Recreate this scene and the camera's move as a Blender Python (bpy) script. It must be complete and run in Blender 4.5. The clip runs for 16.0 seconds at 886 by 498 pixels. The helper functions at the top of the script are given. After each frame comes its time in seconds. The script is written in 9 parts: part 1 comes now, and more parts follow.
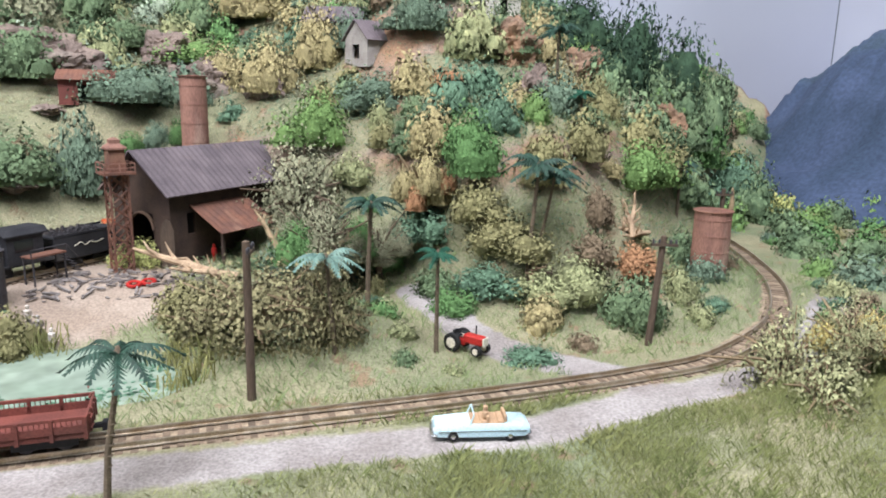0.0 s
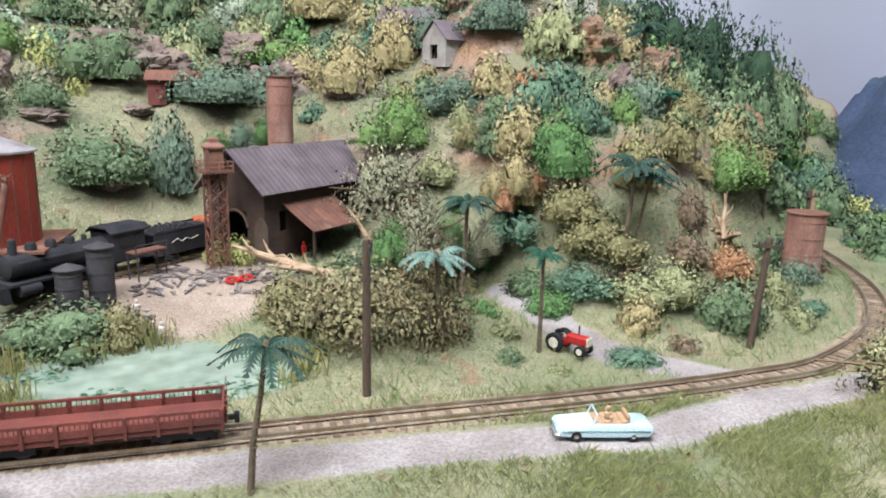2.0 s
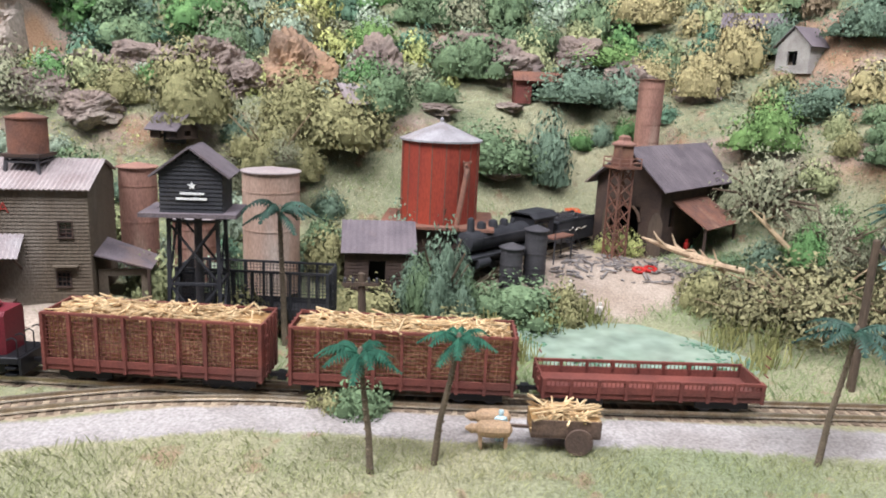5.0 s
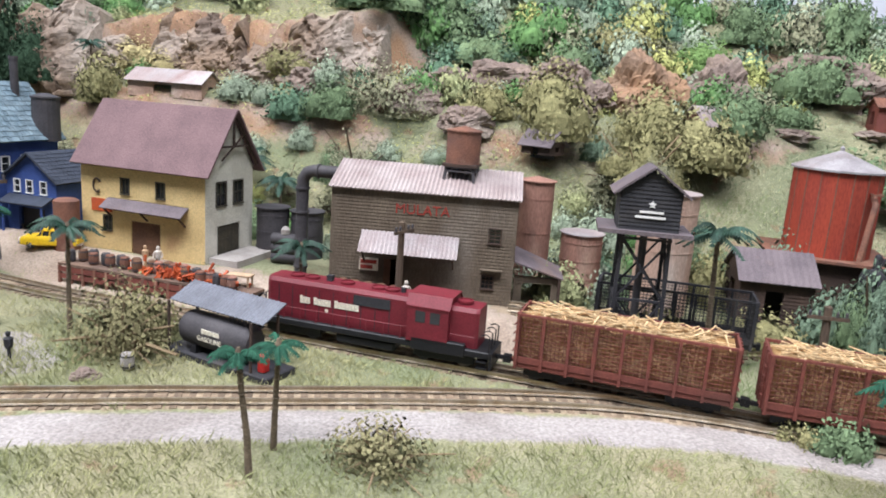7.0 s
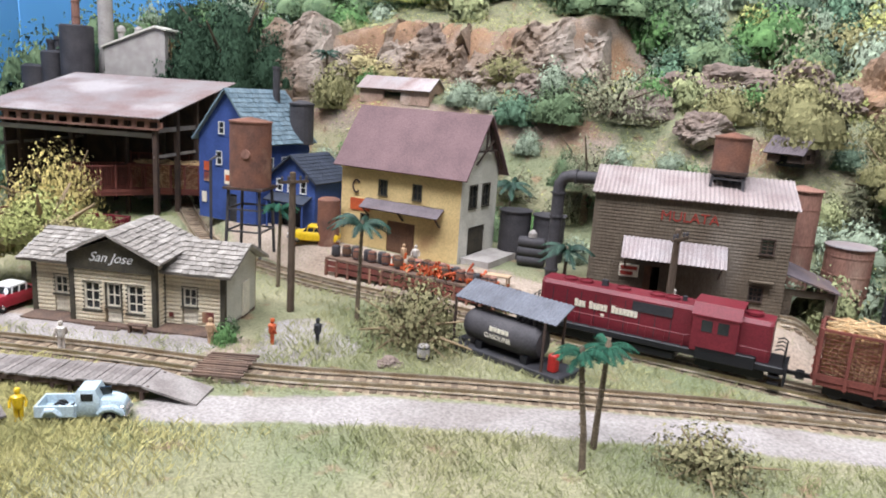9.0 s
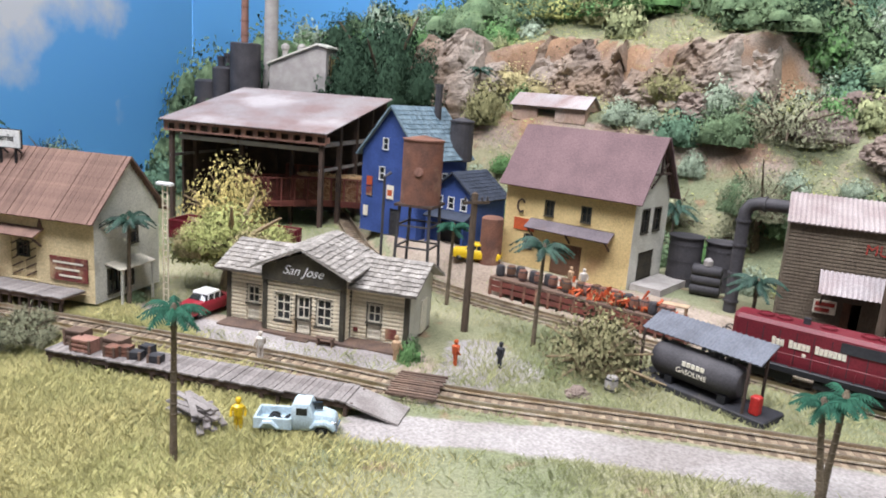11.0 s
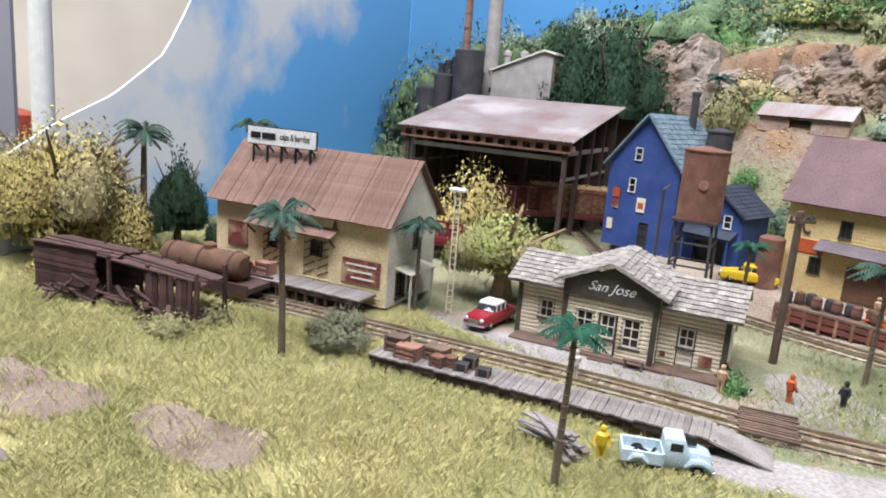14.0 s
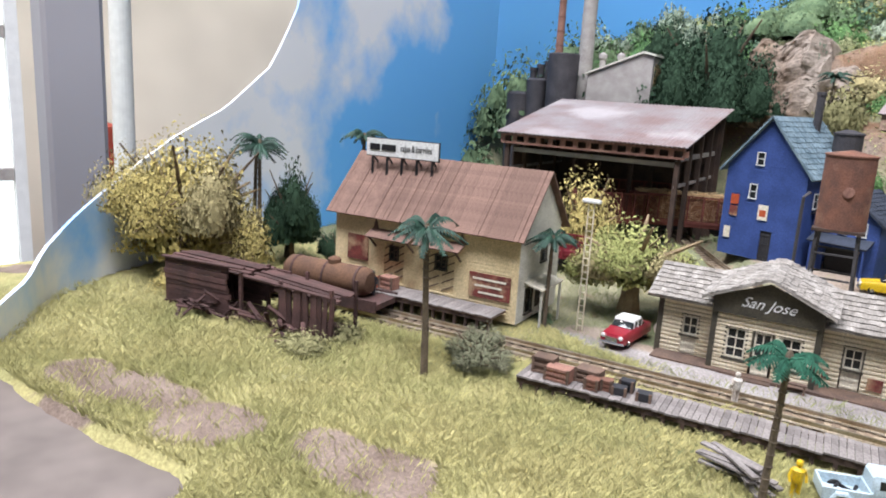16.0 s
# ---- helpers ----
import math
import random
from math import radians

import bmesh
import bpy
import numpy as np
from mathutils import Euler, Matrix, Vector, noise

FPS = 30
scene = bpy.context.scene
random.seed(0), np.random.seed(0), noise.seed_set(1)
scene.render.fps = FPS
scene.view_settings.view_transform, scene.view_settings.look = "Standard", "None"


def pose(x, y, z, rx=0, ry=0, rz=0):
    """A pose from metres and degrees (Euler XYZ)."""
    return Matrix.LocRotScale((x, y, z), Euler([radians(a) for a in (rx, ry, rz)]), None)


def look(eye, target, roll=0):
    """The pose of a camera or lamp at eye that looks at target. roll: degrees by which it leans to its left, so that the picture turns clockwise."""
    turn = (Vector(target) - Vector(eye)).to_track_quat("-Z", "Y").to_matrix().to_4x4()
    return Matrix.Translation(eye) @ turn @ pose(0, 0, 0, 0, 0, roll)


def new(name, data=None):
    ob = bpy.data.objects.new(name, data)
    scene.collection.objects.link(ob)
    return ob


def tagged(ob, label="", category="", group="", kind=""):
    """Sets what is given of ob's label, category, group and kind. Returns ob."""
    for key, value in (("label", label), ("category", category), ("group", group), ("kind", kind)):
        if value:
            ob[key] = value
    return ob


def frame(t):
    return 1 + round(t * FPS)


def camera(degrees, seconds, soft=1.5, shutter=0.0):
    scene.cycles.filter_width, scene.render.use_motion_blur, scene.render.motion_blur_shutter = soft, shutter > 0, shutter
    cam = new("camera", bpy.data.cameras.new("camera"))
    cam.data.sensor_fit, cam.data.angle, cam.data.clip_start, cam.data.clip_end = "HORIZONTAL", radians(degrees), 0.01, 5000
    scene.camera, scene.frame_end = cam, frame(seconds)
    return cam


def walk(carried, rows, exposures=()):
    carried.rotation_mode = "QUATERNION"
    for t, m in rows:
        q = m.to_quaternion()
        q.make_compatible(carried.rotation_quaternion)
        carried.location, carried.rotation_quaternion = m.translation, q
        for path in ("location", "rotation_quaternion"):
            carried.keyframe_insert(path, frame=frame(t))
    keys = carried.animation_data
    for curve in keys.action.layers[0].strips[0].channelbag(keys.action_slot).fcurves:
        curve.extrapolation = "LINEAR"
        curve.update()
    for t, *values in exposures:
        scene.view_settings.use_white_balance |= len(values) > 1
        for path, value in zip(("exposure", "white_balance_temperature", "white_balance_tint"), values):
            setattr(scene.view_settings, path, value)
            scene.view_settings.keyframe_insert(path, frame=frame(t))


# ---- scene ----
cam = camera(63.2, 16.0, soft=1.9)
PATH = [
    (0, (0.0809, -0.2227, 0.1173), (0.1580, 0.0599, 0.0523), 1.21),
    (0.5, (0.0755, -0.2240, 0.1180), (0.1496, 0.0594, 0.0530), 0.91),
    (1, (0.0732, -0.2219, 0.1174), (0.1447, 0.0620, 0.0521), 0.86),
    (1.5, (0.0679, -0.2178, 0.1162), (0.1356, 0.0670, 0.0504), 0.83),
    (2, (0.0511, -0.2167, 0.1165), (0.1140, 0.0693, 0.0513), 1.14),
    (2.5, (0.0372, -0.2184, 0.1157), (0.0963, 0.0681, 0.0494), 1.21),
    (3, (0.0241, -0.2195, 0.1168), (0.0789, 0.0677, 0.0498), 1.37),
    (3.5, (-0.0028, -0.2254, 0.1173), (0.0407, 0.0638, 0.0502), 1.87),
    (4, (-0.0284, -0.2279, 0.1157), (-0.0022, 0.0632, 0.0478), 1.85),
    (6.3, (-0.1470, -0.2403, 0.1093), (-0.2006, 0.0479, 0.0457), 4.08),
    (6.5, (-0.1569, -0.2426, 0.1090), (-0.2195, 0.0438, 0.0451), 4.14),
    (7, (-0.1771, -0.2519, 0.1080), (-0.2620, 0.0287, 0.0441), 4.10),
    (7.5, (-0.1924, -0.2609, 0.1089), (-0.2949, 0.0134, 0.0438), 3.85),
    (8, (-0.2041, -0.2699, 0.1088), (-0.3215, -0.0017, 0.0436), 3.84),
    (8.5, (-0.2167, -0.2755, 0.1058), (-0.3469, -0.0133, 0.0402), 3.75),
    (9, (-0.2266, -0.2781, 0.1047), (-0.3656, -0.0205, 0.0390), 3.73),
    (11.3, (-0.2643, -0.2952, 0.1070), (-0.4458, -0.0652, 0.0422), 4.67),
    (11.5, (-0.2708, -0.2978, 0.1031), (-0.4554, -0.0705, 0.0378), 5.06),
    (12, (-0.2872, -0.3042, 0.1014), (-0.4841, -0.0876, 0.0358), 5.30),
    (12.5, (-0.2999, -0.3113, 0.1007), (-0.5045, -0.1021, 0.0348), 5.06),
    (13, (-0.3102, -0.3177, 0.1008), (-0.5201, -0.1139, 0.0345), 4.88),
    (13.5, (-0.3157, -0.3214, 0.0994), (-0.5289, -0.1208, 0.0338), 4.87),
    (14, (-0.3201, -0.3276, 0.0996), (-0.5373, -0.1309, 0.0350), 4.66),
    (14.5, (-0.3268, -0.3317, 0.0987), (-0.5476, -0.1391, 0.0342), 4.28),
    (15, (-0.3313, -0.3372, 0.0997), (-0.5570, -0.1504, 0.0351), 3.88),
    (15.5, (-0.3385, -0.3428, 0.1012), (-0.5686, -0.1618, 0.0359), 3.57),
    (16, (-0.3491, -0.3453, 0.0996), (-0.5812, -0.1666, 0.0348), 3.35),
]

walk(cam, [(t, look(eye, target, roll)) for t, eye, target, roll in PATH])

# ---- light: a bright exhibition hall, soft light from above and from its windows ----
world = bpy.data.worlds.new("hall_light")
scene.world = world
world.use_nodes = True
wn = world.node_tree.nodes
wn["Background"].inputs[0].default_value = (0.82, 0.95, 1.12, 1)
wn["Background"].inputs[1].default_value = 0.15


def area_lamp(name, eye, target, sx, sy, watts, colour):
    la = bpy.data.lights.new(name, "AREA")
    la.shape, la.size, la.size_y, la.energy, la.color = "RECTANGLE", sx, sy, watts, colour
    ob = new(name, la)
    ob.matrix_world = look(eye, target)
    return ob


# two unseen lamps added for the soft overhead light, set forward to reach the facades
area_lamp("ceiling_lamp", (0.2, -0.55, 1.75), (0.05, 0.15, 0), 1.2, 0.5, 38, (0.975, 0.985, 1.075))
area_lamp("ceiling_lamp", (-0.85, -0.75, 1.75), (-0.6, 0.0, 0), 1.2, 0.5, 36, (0.975, 0.985, 1.075))
# unseen lamp added to brighten the beige hall wall
area_lamp("ceiling_lamp", (-2.3, -0.2, 2.25), (-2.5, -0.2, 0), 1.2, 0.55, 90, (1.0, 0.98, 0.96))
scene.view_settings.exposure = 0.26

# ---- small helpers; all lengths below are millimetres of the model ----
MM = 0.001
rnd = random.Random(7)


def P(x, y, z=0.0, rz=0.0, rx=0.0, ry=0.0):
    return pose(x * MM, y * MM, z * MM, rx, ry, rz)


class Shape:
    """A mesh in the making: lists of corners and faces, in millimetres."""

    def __init__(self):
        self.v, self.f, self.cuts = [], [], []

    def add(self, verts, faces):
        n = len(self.v)
        self.v += [tuple(p) for p in verts]
        self.f += [tuple(i + n for i in f) for f in faces]
        return self

    def box(self, x0, x1, y0, y1, z0, z1, bev=0.0):
        if bev:
            b = min(bev, (x1 - x0) / 3, (y1 - y0) / 3, (z1 - z0) / 3)
            prof = [(x0 + b, y0), (x1 - b, y0), (x1, y0 + b), (x1, y1 - b), (x1 - b, y1), (x0 + b, y1), (x0, y1 - b), (x0, y0 + b)]
            cx, cy = (x0 + x1) / 2, (y0 + y1) / 2
            kx, ky = 1 - 2 * b / (x1 - x0), 1 - 2 * b / (y1 - y0)
            rings = [[(cx + (x - cx) * kx, cy + (y - cy) * ky, z0) for x, y in prof], [(x, y, z0 + b) for x, y in prof],
                     [(x, y, z1 - b) for x, y in prof], [(cx + (x - cx) * kx, cy + (y - cy) * ky, z1) for x, y in prof]]
            return self.rings(rings)
        v = [(x, y, z) for z in (z0, z1) for x, y in ((x0, y0), (x1, y0), (x1, y1), (x0, y1))]
        return self.add(v, [(3, 2, 1, 0), (4, 5, 6, 7), (0, 1, 5, 4), (1, 2, 6, 5), (2, 3, 7, 6), (3, 0, 4, 7)])

    def rings(self, rings, cap=True, close=True):
        n, m = len(rings), len(rings[0])
        v = [p for r in rings for p in r]
        f = []
        for a in range(n - 1):
            for b in range(m if close else m - 1):
                c = (b + 1) % m
                f.append((a * m + b, a * m + c, (a + 1) * m + c, (a + 1) * m + b))
        if cap:
            f += [tuple(reversed(range(m))), tuple(range((n - 1) * m, n * m))]
        return self.add(v, f)

    def lathe(self, x, y, prof, seg=20, axis="z", z=0.0):
        """prof: (radius, height) pairs from bottom to top."""
        rs = []
        for r, h in prof:
            ring = []
            for k in range(seg):
                a = 2 * math.pi * k / seg
                c, s = r * math.cos(a), r * math.sin(a)
                ring.append((x + c, y + s, z + h) if axis == "z" else ((x + h, y + c, z + s) if axis == "x" else (x + s, y + h, z + c)))
            rs.append(ring)
        return self.rings(rs)

    def beam(self, a, b, w, h=None, up=(0, 0, 1)):
        """A square bar from a to b."""
        a, b = Vector(a), Vector(b)
        d = (b - a).normalized()
        u = Vector(up)
        if abs(d.dot(u)) > 0.95:
            u = Vector((0, 1, 0))
        s = d.cross(u).normalized()
        t = s.cross(d)
        s, t = s * w / 2, t * (h or w) / 2
        return self.rings([[p - s - t, p + s - t, p + s + t, p - s + t] for p in (a, b)])

    def tube(self, pts, radii, seg=7):
        rs, last = [], None
        pts = [Vector(p) for p in pts]
        for i, p in enumerate(pts):
            d = (pts[min(i + 1, len(pts) - 1)] - pts[max(i - 1, 0)]).normalized()
            ref = Vector((0, 0, 1)) if abs(d.z) < 0.9 else Vector((0, 1, 0))
            s = d.cross(ref).normalized() if last is None else (last - d * last.dot(d)).normalized()
            last = s
            t = d.cross(s)
            r = radii[i] if isinstance(radii, (list, tuple)) else radii
            rs.append([p + (s * math.cos(a) + t * math.sin(a)) * r for a in (2 * math.pi * k / seg for k in range(seg))])
        return self.rings(rs)

    def prism(self, poly, y0, y1):
        """A polygon of (x, z) pushed from y0 to y1."""
        n = len(poly)
        v = [(x, y0, z) for x, z in poly] + [(x, y1, z) for x, z in poly]
        f = [tuple(range(n)), tuple(reversed(range(n, 2 * n)))] + [((i + 1) % n, i, i + n, (i + 1) % n + n) for i in range(n)]
        return self.add(v, f)

    def slab(self, poly, z0, z1):
        n = len(poly)
        v = [(x, y, z0) for x, y in poly] + [(x, y, z1) for x, y in poly]
        f = [tuple(reversed(range(n))), tuple(range(n, 2 * n))] + [(i, (i + 1) % n, (i + 1) % n + n, i + n) for i in range(n)]
        return self.add(v, f)

    def moved(self, m, start=0):
        """m: a 4x4 matrix in millimetres."""
        self.v[start:] = [tuple(m @ Vector(p)) for p in self.v[start:]]
        return self

    def mesh(self, name, mat, smooth=False):
        me = bpy.data.meshes.new(name)
        me.from_pydata([(x * MM, y * MM, z * MM) for x, y, z in self.v], [], self.f)
        for m in mat if isinstance(mat, (list, tuple)) else [mat]:
            me.materials.append(m)
        if smooth:
            me.shade_smooth()
            me.set_sharp_from_angle(angle=radians(40))
        me.update()
        return me


def mat4(x=0, y=0, z=0, rx=0, ry=0, rz=0):
    return Matrix.LocRotScale((x, y, z), Euler([radians(a) for a in (rx, ry, rz)]), None)


def part(name, shape, material, parent, label="", smooth=False, at=None):
    if len(shape.cuts) > 1 and parent.parent is None:
        return boarded(name, shape, material, parent, label, at)
    ob = new(name, shape.mesh(name, material, smooth))
    ob.parent = parent
    if at is not None:
        ob.matrix_basis = at
    return tagged(ob, label=label) if label else ob


def boarded(name, shape, material, parent, label, at):
    """A wall whose boards or logs are pieces of their own, hung on the lowest one."""
    first, v0, f0 = None, 0, 0
    for v1, f1 in shape.cuts:
        piece = Shape()
        piece.v = shape.v[v0:v1]
        piece.f = [tuple(i - v0 for i in f) for f in shape.f[f0:f1]]
        if first is None:
            first = part(name, piece, material, parent, label, at=at)
        else:
            part("board", piece, material, first)
        v0, f0 = v1, f1
    return first


def again(src, parent, at):
    """Another object on the same mesh, under parent."""
    ob = new(src.name.split(".")[0], src.data)
    ob.parent, ob.matrix_basis = parent, at
    if "label" in src:
        ob["label"] = src["label"]
    return ob


def thing(name, m, label, category, group="", kind=""):
    ob = new(name)
    ob.empty_display_size = 0.005
    ob.matrix_basis = m
    return tagged(ob, label, category, group, kind)


def single(name, shape, material, m, label, category, group="", kind="", smooth=False):
    ob = new(name, shape.mesh(name, material, smooth))
    ob.matrix_basis = m
    return tagged(ob, label, category, group, kind)


# ---- materials ----
def material(name, a, b, scale=200.0, rough=0.75, metal=0.0, bump=0.15, fine=1500.0, c=None, c_at=0.62, island=0.0, attr=None, spec=0.3, stretch=(1, 1, 1), bend=""):
    """Two colours mixed by a coarse noise, speckled by a fine one; c: stains; island: each piece a little different."""
    m = bpy.data.materials.new(name)
    m.use_nodes = True
    nt = m.node_tree
    bs = nt.nodes["Principled BSDF"]
    bs.inputs["Roughness"].default_value, bs.inputs["Metallic"].default_value = rough, metal
    bs.inputs["Specular IOR Level"].default_value = spec
    co = nt.nodes.new("ShaderNodeTexCoord")
    mp = nt.nodes.new("ShaderNodeMapping")
    mp.inputs["Scale"].default_value = stretch
    nt.links.new(co.outputs["Object"], mp.inputs[0])

    def noise_node(s, d=4.0):
        n = nt.nodes.new("ShaderNodeTexNoise")
        n.inputs["Scale"].default_value, n.inputs["Detail"].default_value = s, d
        nt.links.new(mp.outputs[0], n.inputs["Vector"])
        return n.outputs["Fac"]

    def ramp(sock, lo, hi):
        r = nt.nodes.new("ShaderNodeMapRange")
        r.inputs[1].default_value, r.inputs[2].default_value = lo, hi
        nt.links.new(sock, r.inputs[0])
        return r.outputs[0]

    def mix(f, x, y, blend="MIX"):
        n = nt.nodes.new("ShaderNodeMix")
        n.data_type, n.blend_type = "RGBA", blend
        for sock, val in ((n.inputs[0], f), (n.inputs[6], x), (n.inputs[7], y)):
            if hasattr(val, "is_linked"):
                nt.links.new(val, sock)
            else:
                sock.default_value = val if isinstance(val, float) else (*val, 1)
        return n.outputs[2]

    coarse, fin = noise_node(scale), noise_node(fine, 2.0)
    col = mix(ramp(coarse, 0.36, 0.64), a, b)
    if c:
        col = mix(ramp(noise_node(scale * 0.45, 6.0), c_at - 0.06, c_at + 0.08), col, c)
    speck = mix(ramp(fin, 0.3, 0.7), (0.72, 0.72, 0.72), (1.22, 1.22, 1.22))
    col = mix(0.8, col, speck, "MULTIPLY")
    if island:
        g = nt.nodes.new("ShaderNodeNewGeometry")
        oi = nt.nodes.new("ShaderNodeObjectInfo")
        ad = nt.nodes.new("ShaderNodeMath")
        ad.operation = "ADD"
        nt.links.new(g.outputs["Random Per Island"], ad.inputs[0])
        nt.links.new(oi.outputs["Random"], ad.inputs[1])
        fr = nt.nodes.new("ShaderNodeMath")
        fr.operation = "FRACT"
        nt.links.new(ad.outputs[0], fr.inputs[0])
        lo, hi = 1 - island, 1 + island
        col = mix(1.0, col, mix(fr.outputs[0], (lo, lo, lo), (hi, hi, hi)), "MULTIPLY")
    nt.links.new(col, bs.inputs["Base Color"])
    if bend:
        geo = nt.nodes.new("ShaderNodeNewGeometry")
        if bend == "up":
            way = nt.nodes.new("ShaderNodeCombineXYZ")
            way.inputs[2].default_value = 1.0
        else:
            at = nt.nodes.new("ShaderNodeAttribute")
            at.attribute_name = "outward"
            way = nt.nodes.new("ShaderNodeVectorTransform")
            way.vector_type, way.convert_from, way.convert_to = "NORMAL", "OBJECT", "WORLD"
            nt.links.new(at.outputs["Vector"], way.inputs[0])
        lean_n = nt.nodes.new("ShaderNodeVectorMath")
        lean_n.operation, lean_n.inputs[1].default_value = "MULTIPLY_ADD", (0.55, 0.55, 0.55)
        nt.links.new(geo.outputs["Normal"], lean_n.inputs[0])
        nt.links.new(way.outputs[0], lean_n.inputs[2])
        nrm = nt.nodes.new("ShaderNodeVectorMath")
        nrm.operation = "NORMALIZE"
        nt.links.new(lean_n.outputs[0], nrm.inputs[0])
        nt.links.new(nrm.outputs[0], bs.inputs["Normal"])
    elif bump:
        bp = nt.nodes.new("ShaderNodeBump")
        bp.inputs["Strength"].default_value, bp.inputs["Distance"].default_value = bump, 0.0006
        nt.links.new(fin, bp.inputs["Height"])
        nt.links.new(bp.outputs[0], bs.inputs["Normal"])
    return m


def leaf_mat(name, a, b, island=0.24):
    """Dyed foam and fibre: a little greyer than living leaves."""
    dull = lambda q: tuple(1.2 * (0.8 * c + 0.2 * (0.3 * q[0] + 0.6 * q[1] + 0.1 * q[2])) for c in q)
    return material(name, dull(a), dull(b), 60, 0.9, 0, 0, 900, island=island, spec=0.05, bend="outward")


M = {}
M["rail"] = material("rail_metal", (0.55, 0.48, 0.38), (0.4, 0.32, 0.22), 150, 0.38, 0.75, 0.1)
M["sleeper"] = material("sleeper_brown", (0.22, 0.16, 0.11), (0.14, 0.105, 0.075), 200, 0.9, island=0.3)
M["rust"] = material("rust_brown", (0.22, 0.1, 0.066), (0.14, 0.072, 0.055), 120, 0.85, 0, 0.3, c=(0.33, 0.19, 0.13))
M["blue_grey"] = material("blue_grey_sheet", (0.17, 0.18, 0.21), (0.12, 0.125, 0.145), 80, 0.65, 0.1, 0.1)
M["rust_pale"] = material("pale_rust", (0.34, 0.18, 0.135), (0.22, 0.115, 0.09), 100, 0.85, 0, 0.3, c=(0.42, 0.29, 0.22), stretch=(1, 1, 0.3))
M["tank_pale"] = material("pale_tank_paint", (0.46, 0.32, 0.25), (0.37, 0.24, 0.18), 90, 0.85, 0, 0.2, c=(0.5, 0.42, 0.36), stretch=(1, 1, 0.3))
M["tank_red"] = material("tank_red", (0.34, 0.055, 0.03), (0.27, 0.045, 0.03), 80, 0.6, 0, 0.15, c=(0.17, 0.045, 0.03), c_at=0.66, stretch=(1, 1, 0.25))
M["grey_roof"] = material("grey_metal_roof", (0.38, 0.36, 0.37), (0.27, 0.25, 0.26), 80, 0.6, 0.1, 0.1, c=(0.2, 0.15, 0.14))
M["slate_roof"] = material("dark_grey_roof", (0.17, 0.14, 0.15), (0.115, 0.095, 0.105), 70, 0.8, 0, 0.15, c=(0.2, 0.14, 0.12))
M["purple_roof"] = material("brown_violet_roof", (0.19, 0.12, 0.125), (0.15, 0.095, 0.1), 60, 0.85, 0, 0.15)
M["corrugated"] = material("corrugated_iron", (0.46, 0.4, 0.39), (0.36, 0.29, 0.28), 60, 0.5, 0.2, 0.1, c=(0.3, 0.17, 0.13), c_at=0.6)
M["corr_red"] = material("rusty_corrugated_iron", (0.34, 0.305, 0.305), (0.28, 0.2, 0.19), 40, 0.6, 0.1, 0.1, c=(0.48, 0.44, 0.44), c_at=0.54)
M["mill_wall"] = material("weathered_board", (0.15, 0.118, 0.085), (0.105, 0.08, 0.058), 60, 0.9, 0, 0.25, c=(0.18, 0.15, 0.12), stretch=(1, 1, 0.4))
M["dark_wall"] = material("dark_brown_board", (0.085, 0.055, 0.042), (0.055, 0.038, 0.032), 90, 0.9, 0, 0.25)
M["yellow_wall"] = material("yellow_board", (0.66, 0.5, 0.24), (0.56, 0.41, 0.19), 60, 0.8, 0, 0.15, c=(0.42, 0.27, 0.13), c_at=0.68)
M["white_wall"] = material("white_board", (0.66, 0.64, 0.56), (0.55, 0.53, 0.45), 70, 0.8, 0, 0.15, c=(0.36, 0.32, 0.24), c_at=0.68)
M["blue_wall"] = material("blue_board", (0.045, 0.085, 0.27), (0.03, 0.06, 0.2), 70, 0.75, 0, 0.15)
M["blue_roof"] = material("blue_grey_shingle", (0.2, 0.27, 0.31), (0.13, 0.19, 0.23), 150, 0.85, 0, 0.3, island=0.2)
M["navy_roof"] = material("navy_shingle", (0.05, 0.06, 0.085), (0.035, 0.043, 0.062), 120, 0.85, 0, 0.3)
M["cream_log"] = material("cream_log", (0.74, 0.66, 0.5), (0.64, 0.55, 0.4), 80, 0.85, 0, 0.2, c=(0.4, 0.28, 0.16), c_at=0.68)
M["cream_board"] = material("cream_board", (0.74, 0.6, 0.36), (0.62, 0.49, 0.28), 80, 0.85, 0, 0.2, c=(0.42, 0.3, 0.17), c_at=0.68)
M["shake"] = material("grey_wood_shake", (0.36, 0.33, 0.3), (0.25, 0.225, 0.2), 200, 0.95, 0, 0.5, island=0.22, stretch=(1, 0.3, 1))
M["plank_roof"] = material("brown_plank_roof", (0.22, 0.135, 0.105), (0.165, 0.1, 0.08), 120, 0.9, 0, 0.3, island=0.16)
M["plank_grey"] = material("grey_plank", (0.27, 0.245, 0.23), (0.19, 0.165, 0.155), 150, 0.9, 0, 0.3, island=0.2, stretch=(1, 1, 1))
M["plank_brown"] = material("brown_plank", (0.17, 0.11, 0.08), (0.11, 0.075, 0.06), 150, 0.9, 0, 0.3, island=0.3)
M["wreck"] = material("old_oxide_board", (0.105, 0.055, 0.05), (0.065, 0.04, 0.036), 150, 0.92, 0, 0.3, island=0.35)
M["trim"] = material("dark_green_trim", (0.075, 0.065, 0.045), (0.05, 0.045, 0.035), 150, 0.8)
M["door_brown"] = material("brown_door", (0.16, 0.085, 0.05), (0.11, 0.06, 0.04), 120, 0.85, 0, 0.2)
M["loco_red"] = material("oxide_red_paint", (0.175, 0.022, 0.032), (0.135, 0.018, 0.026), 50, 0.42, 0, 0.05, c=(0.13, 0.03, 0.035), c_at=0.7)
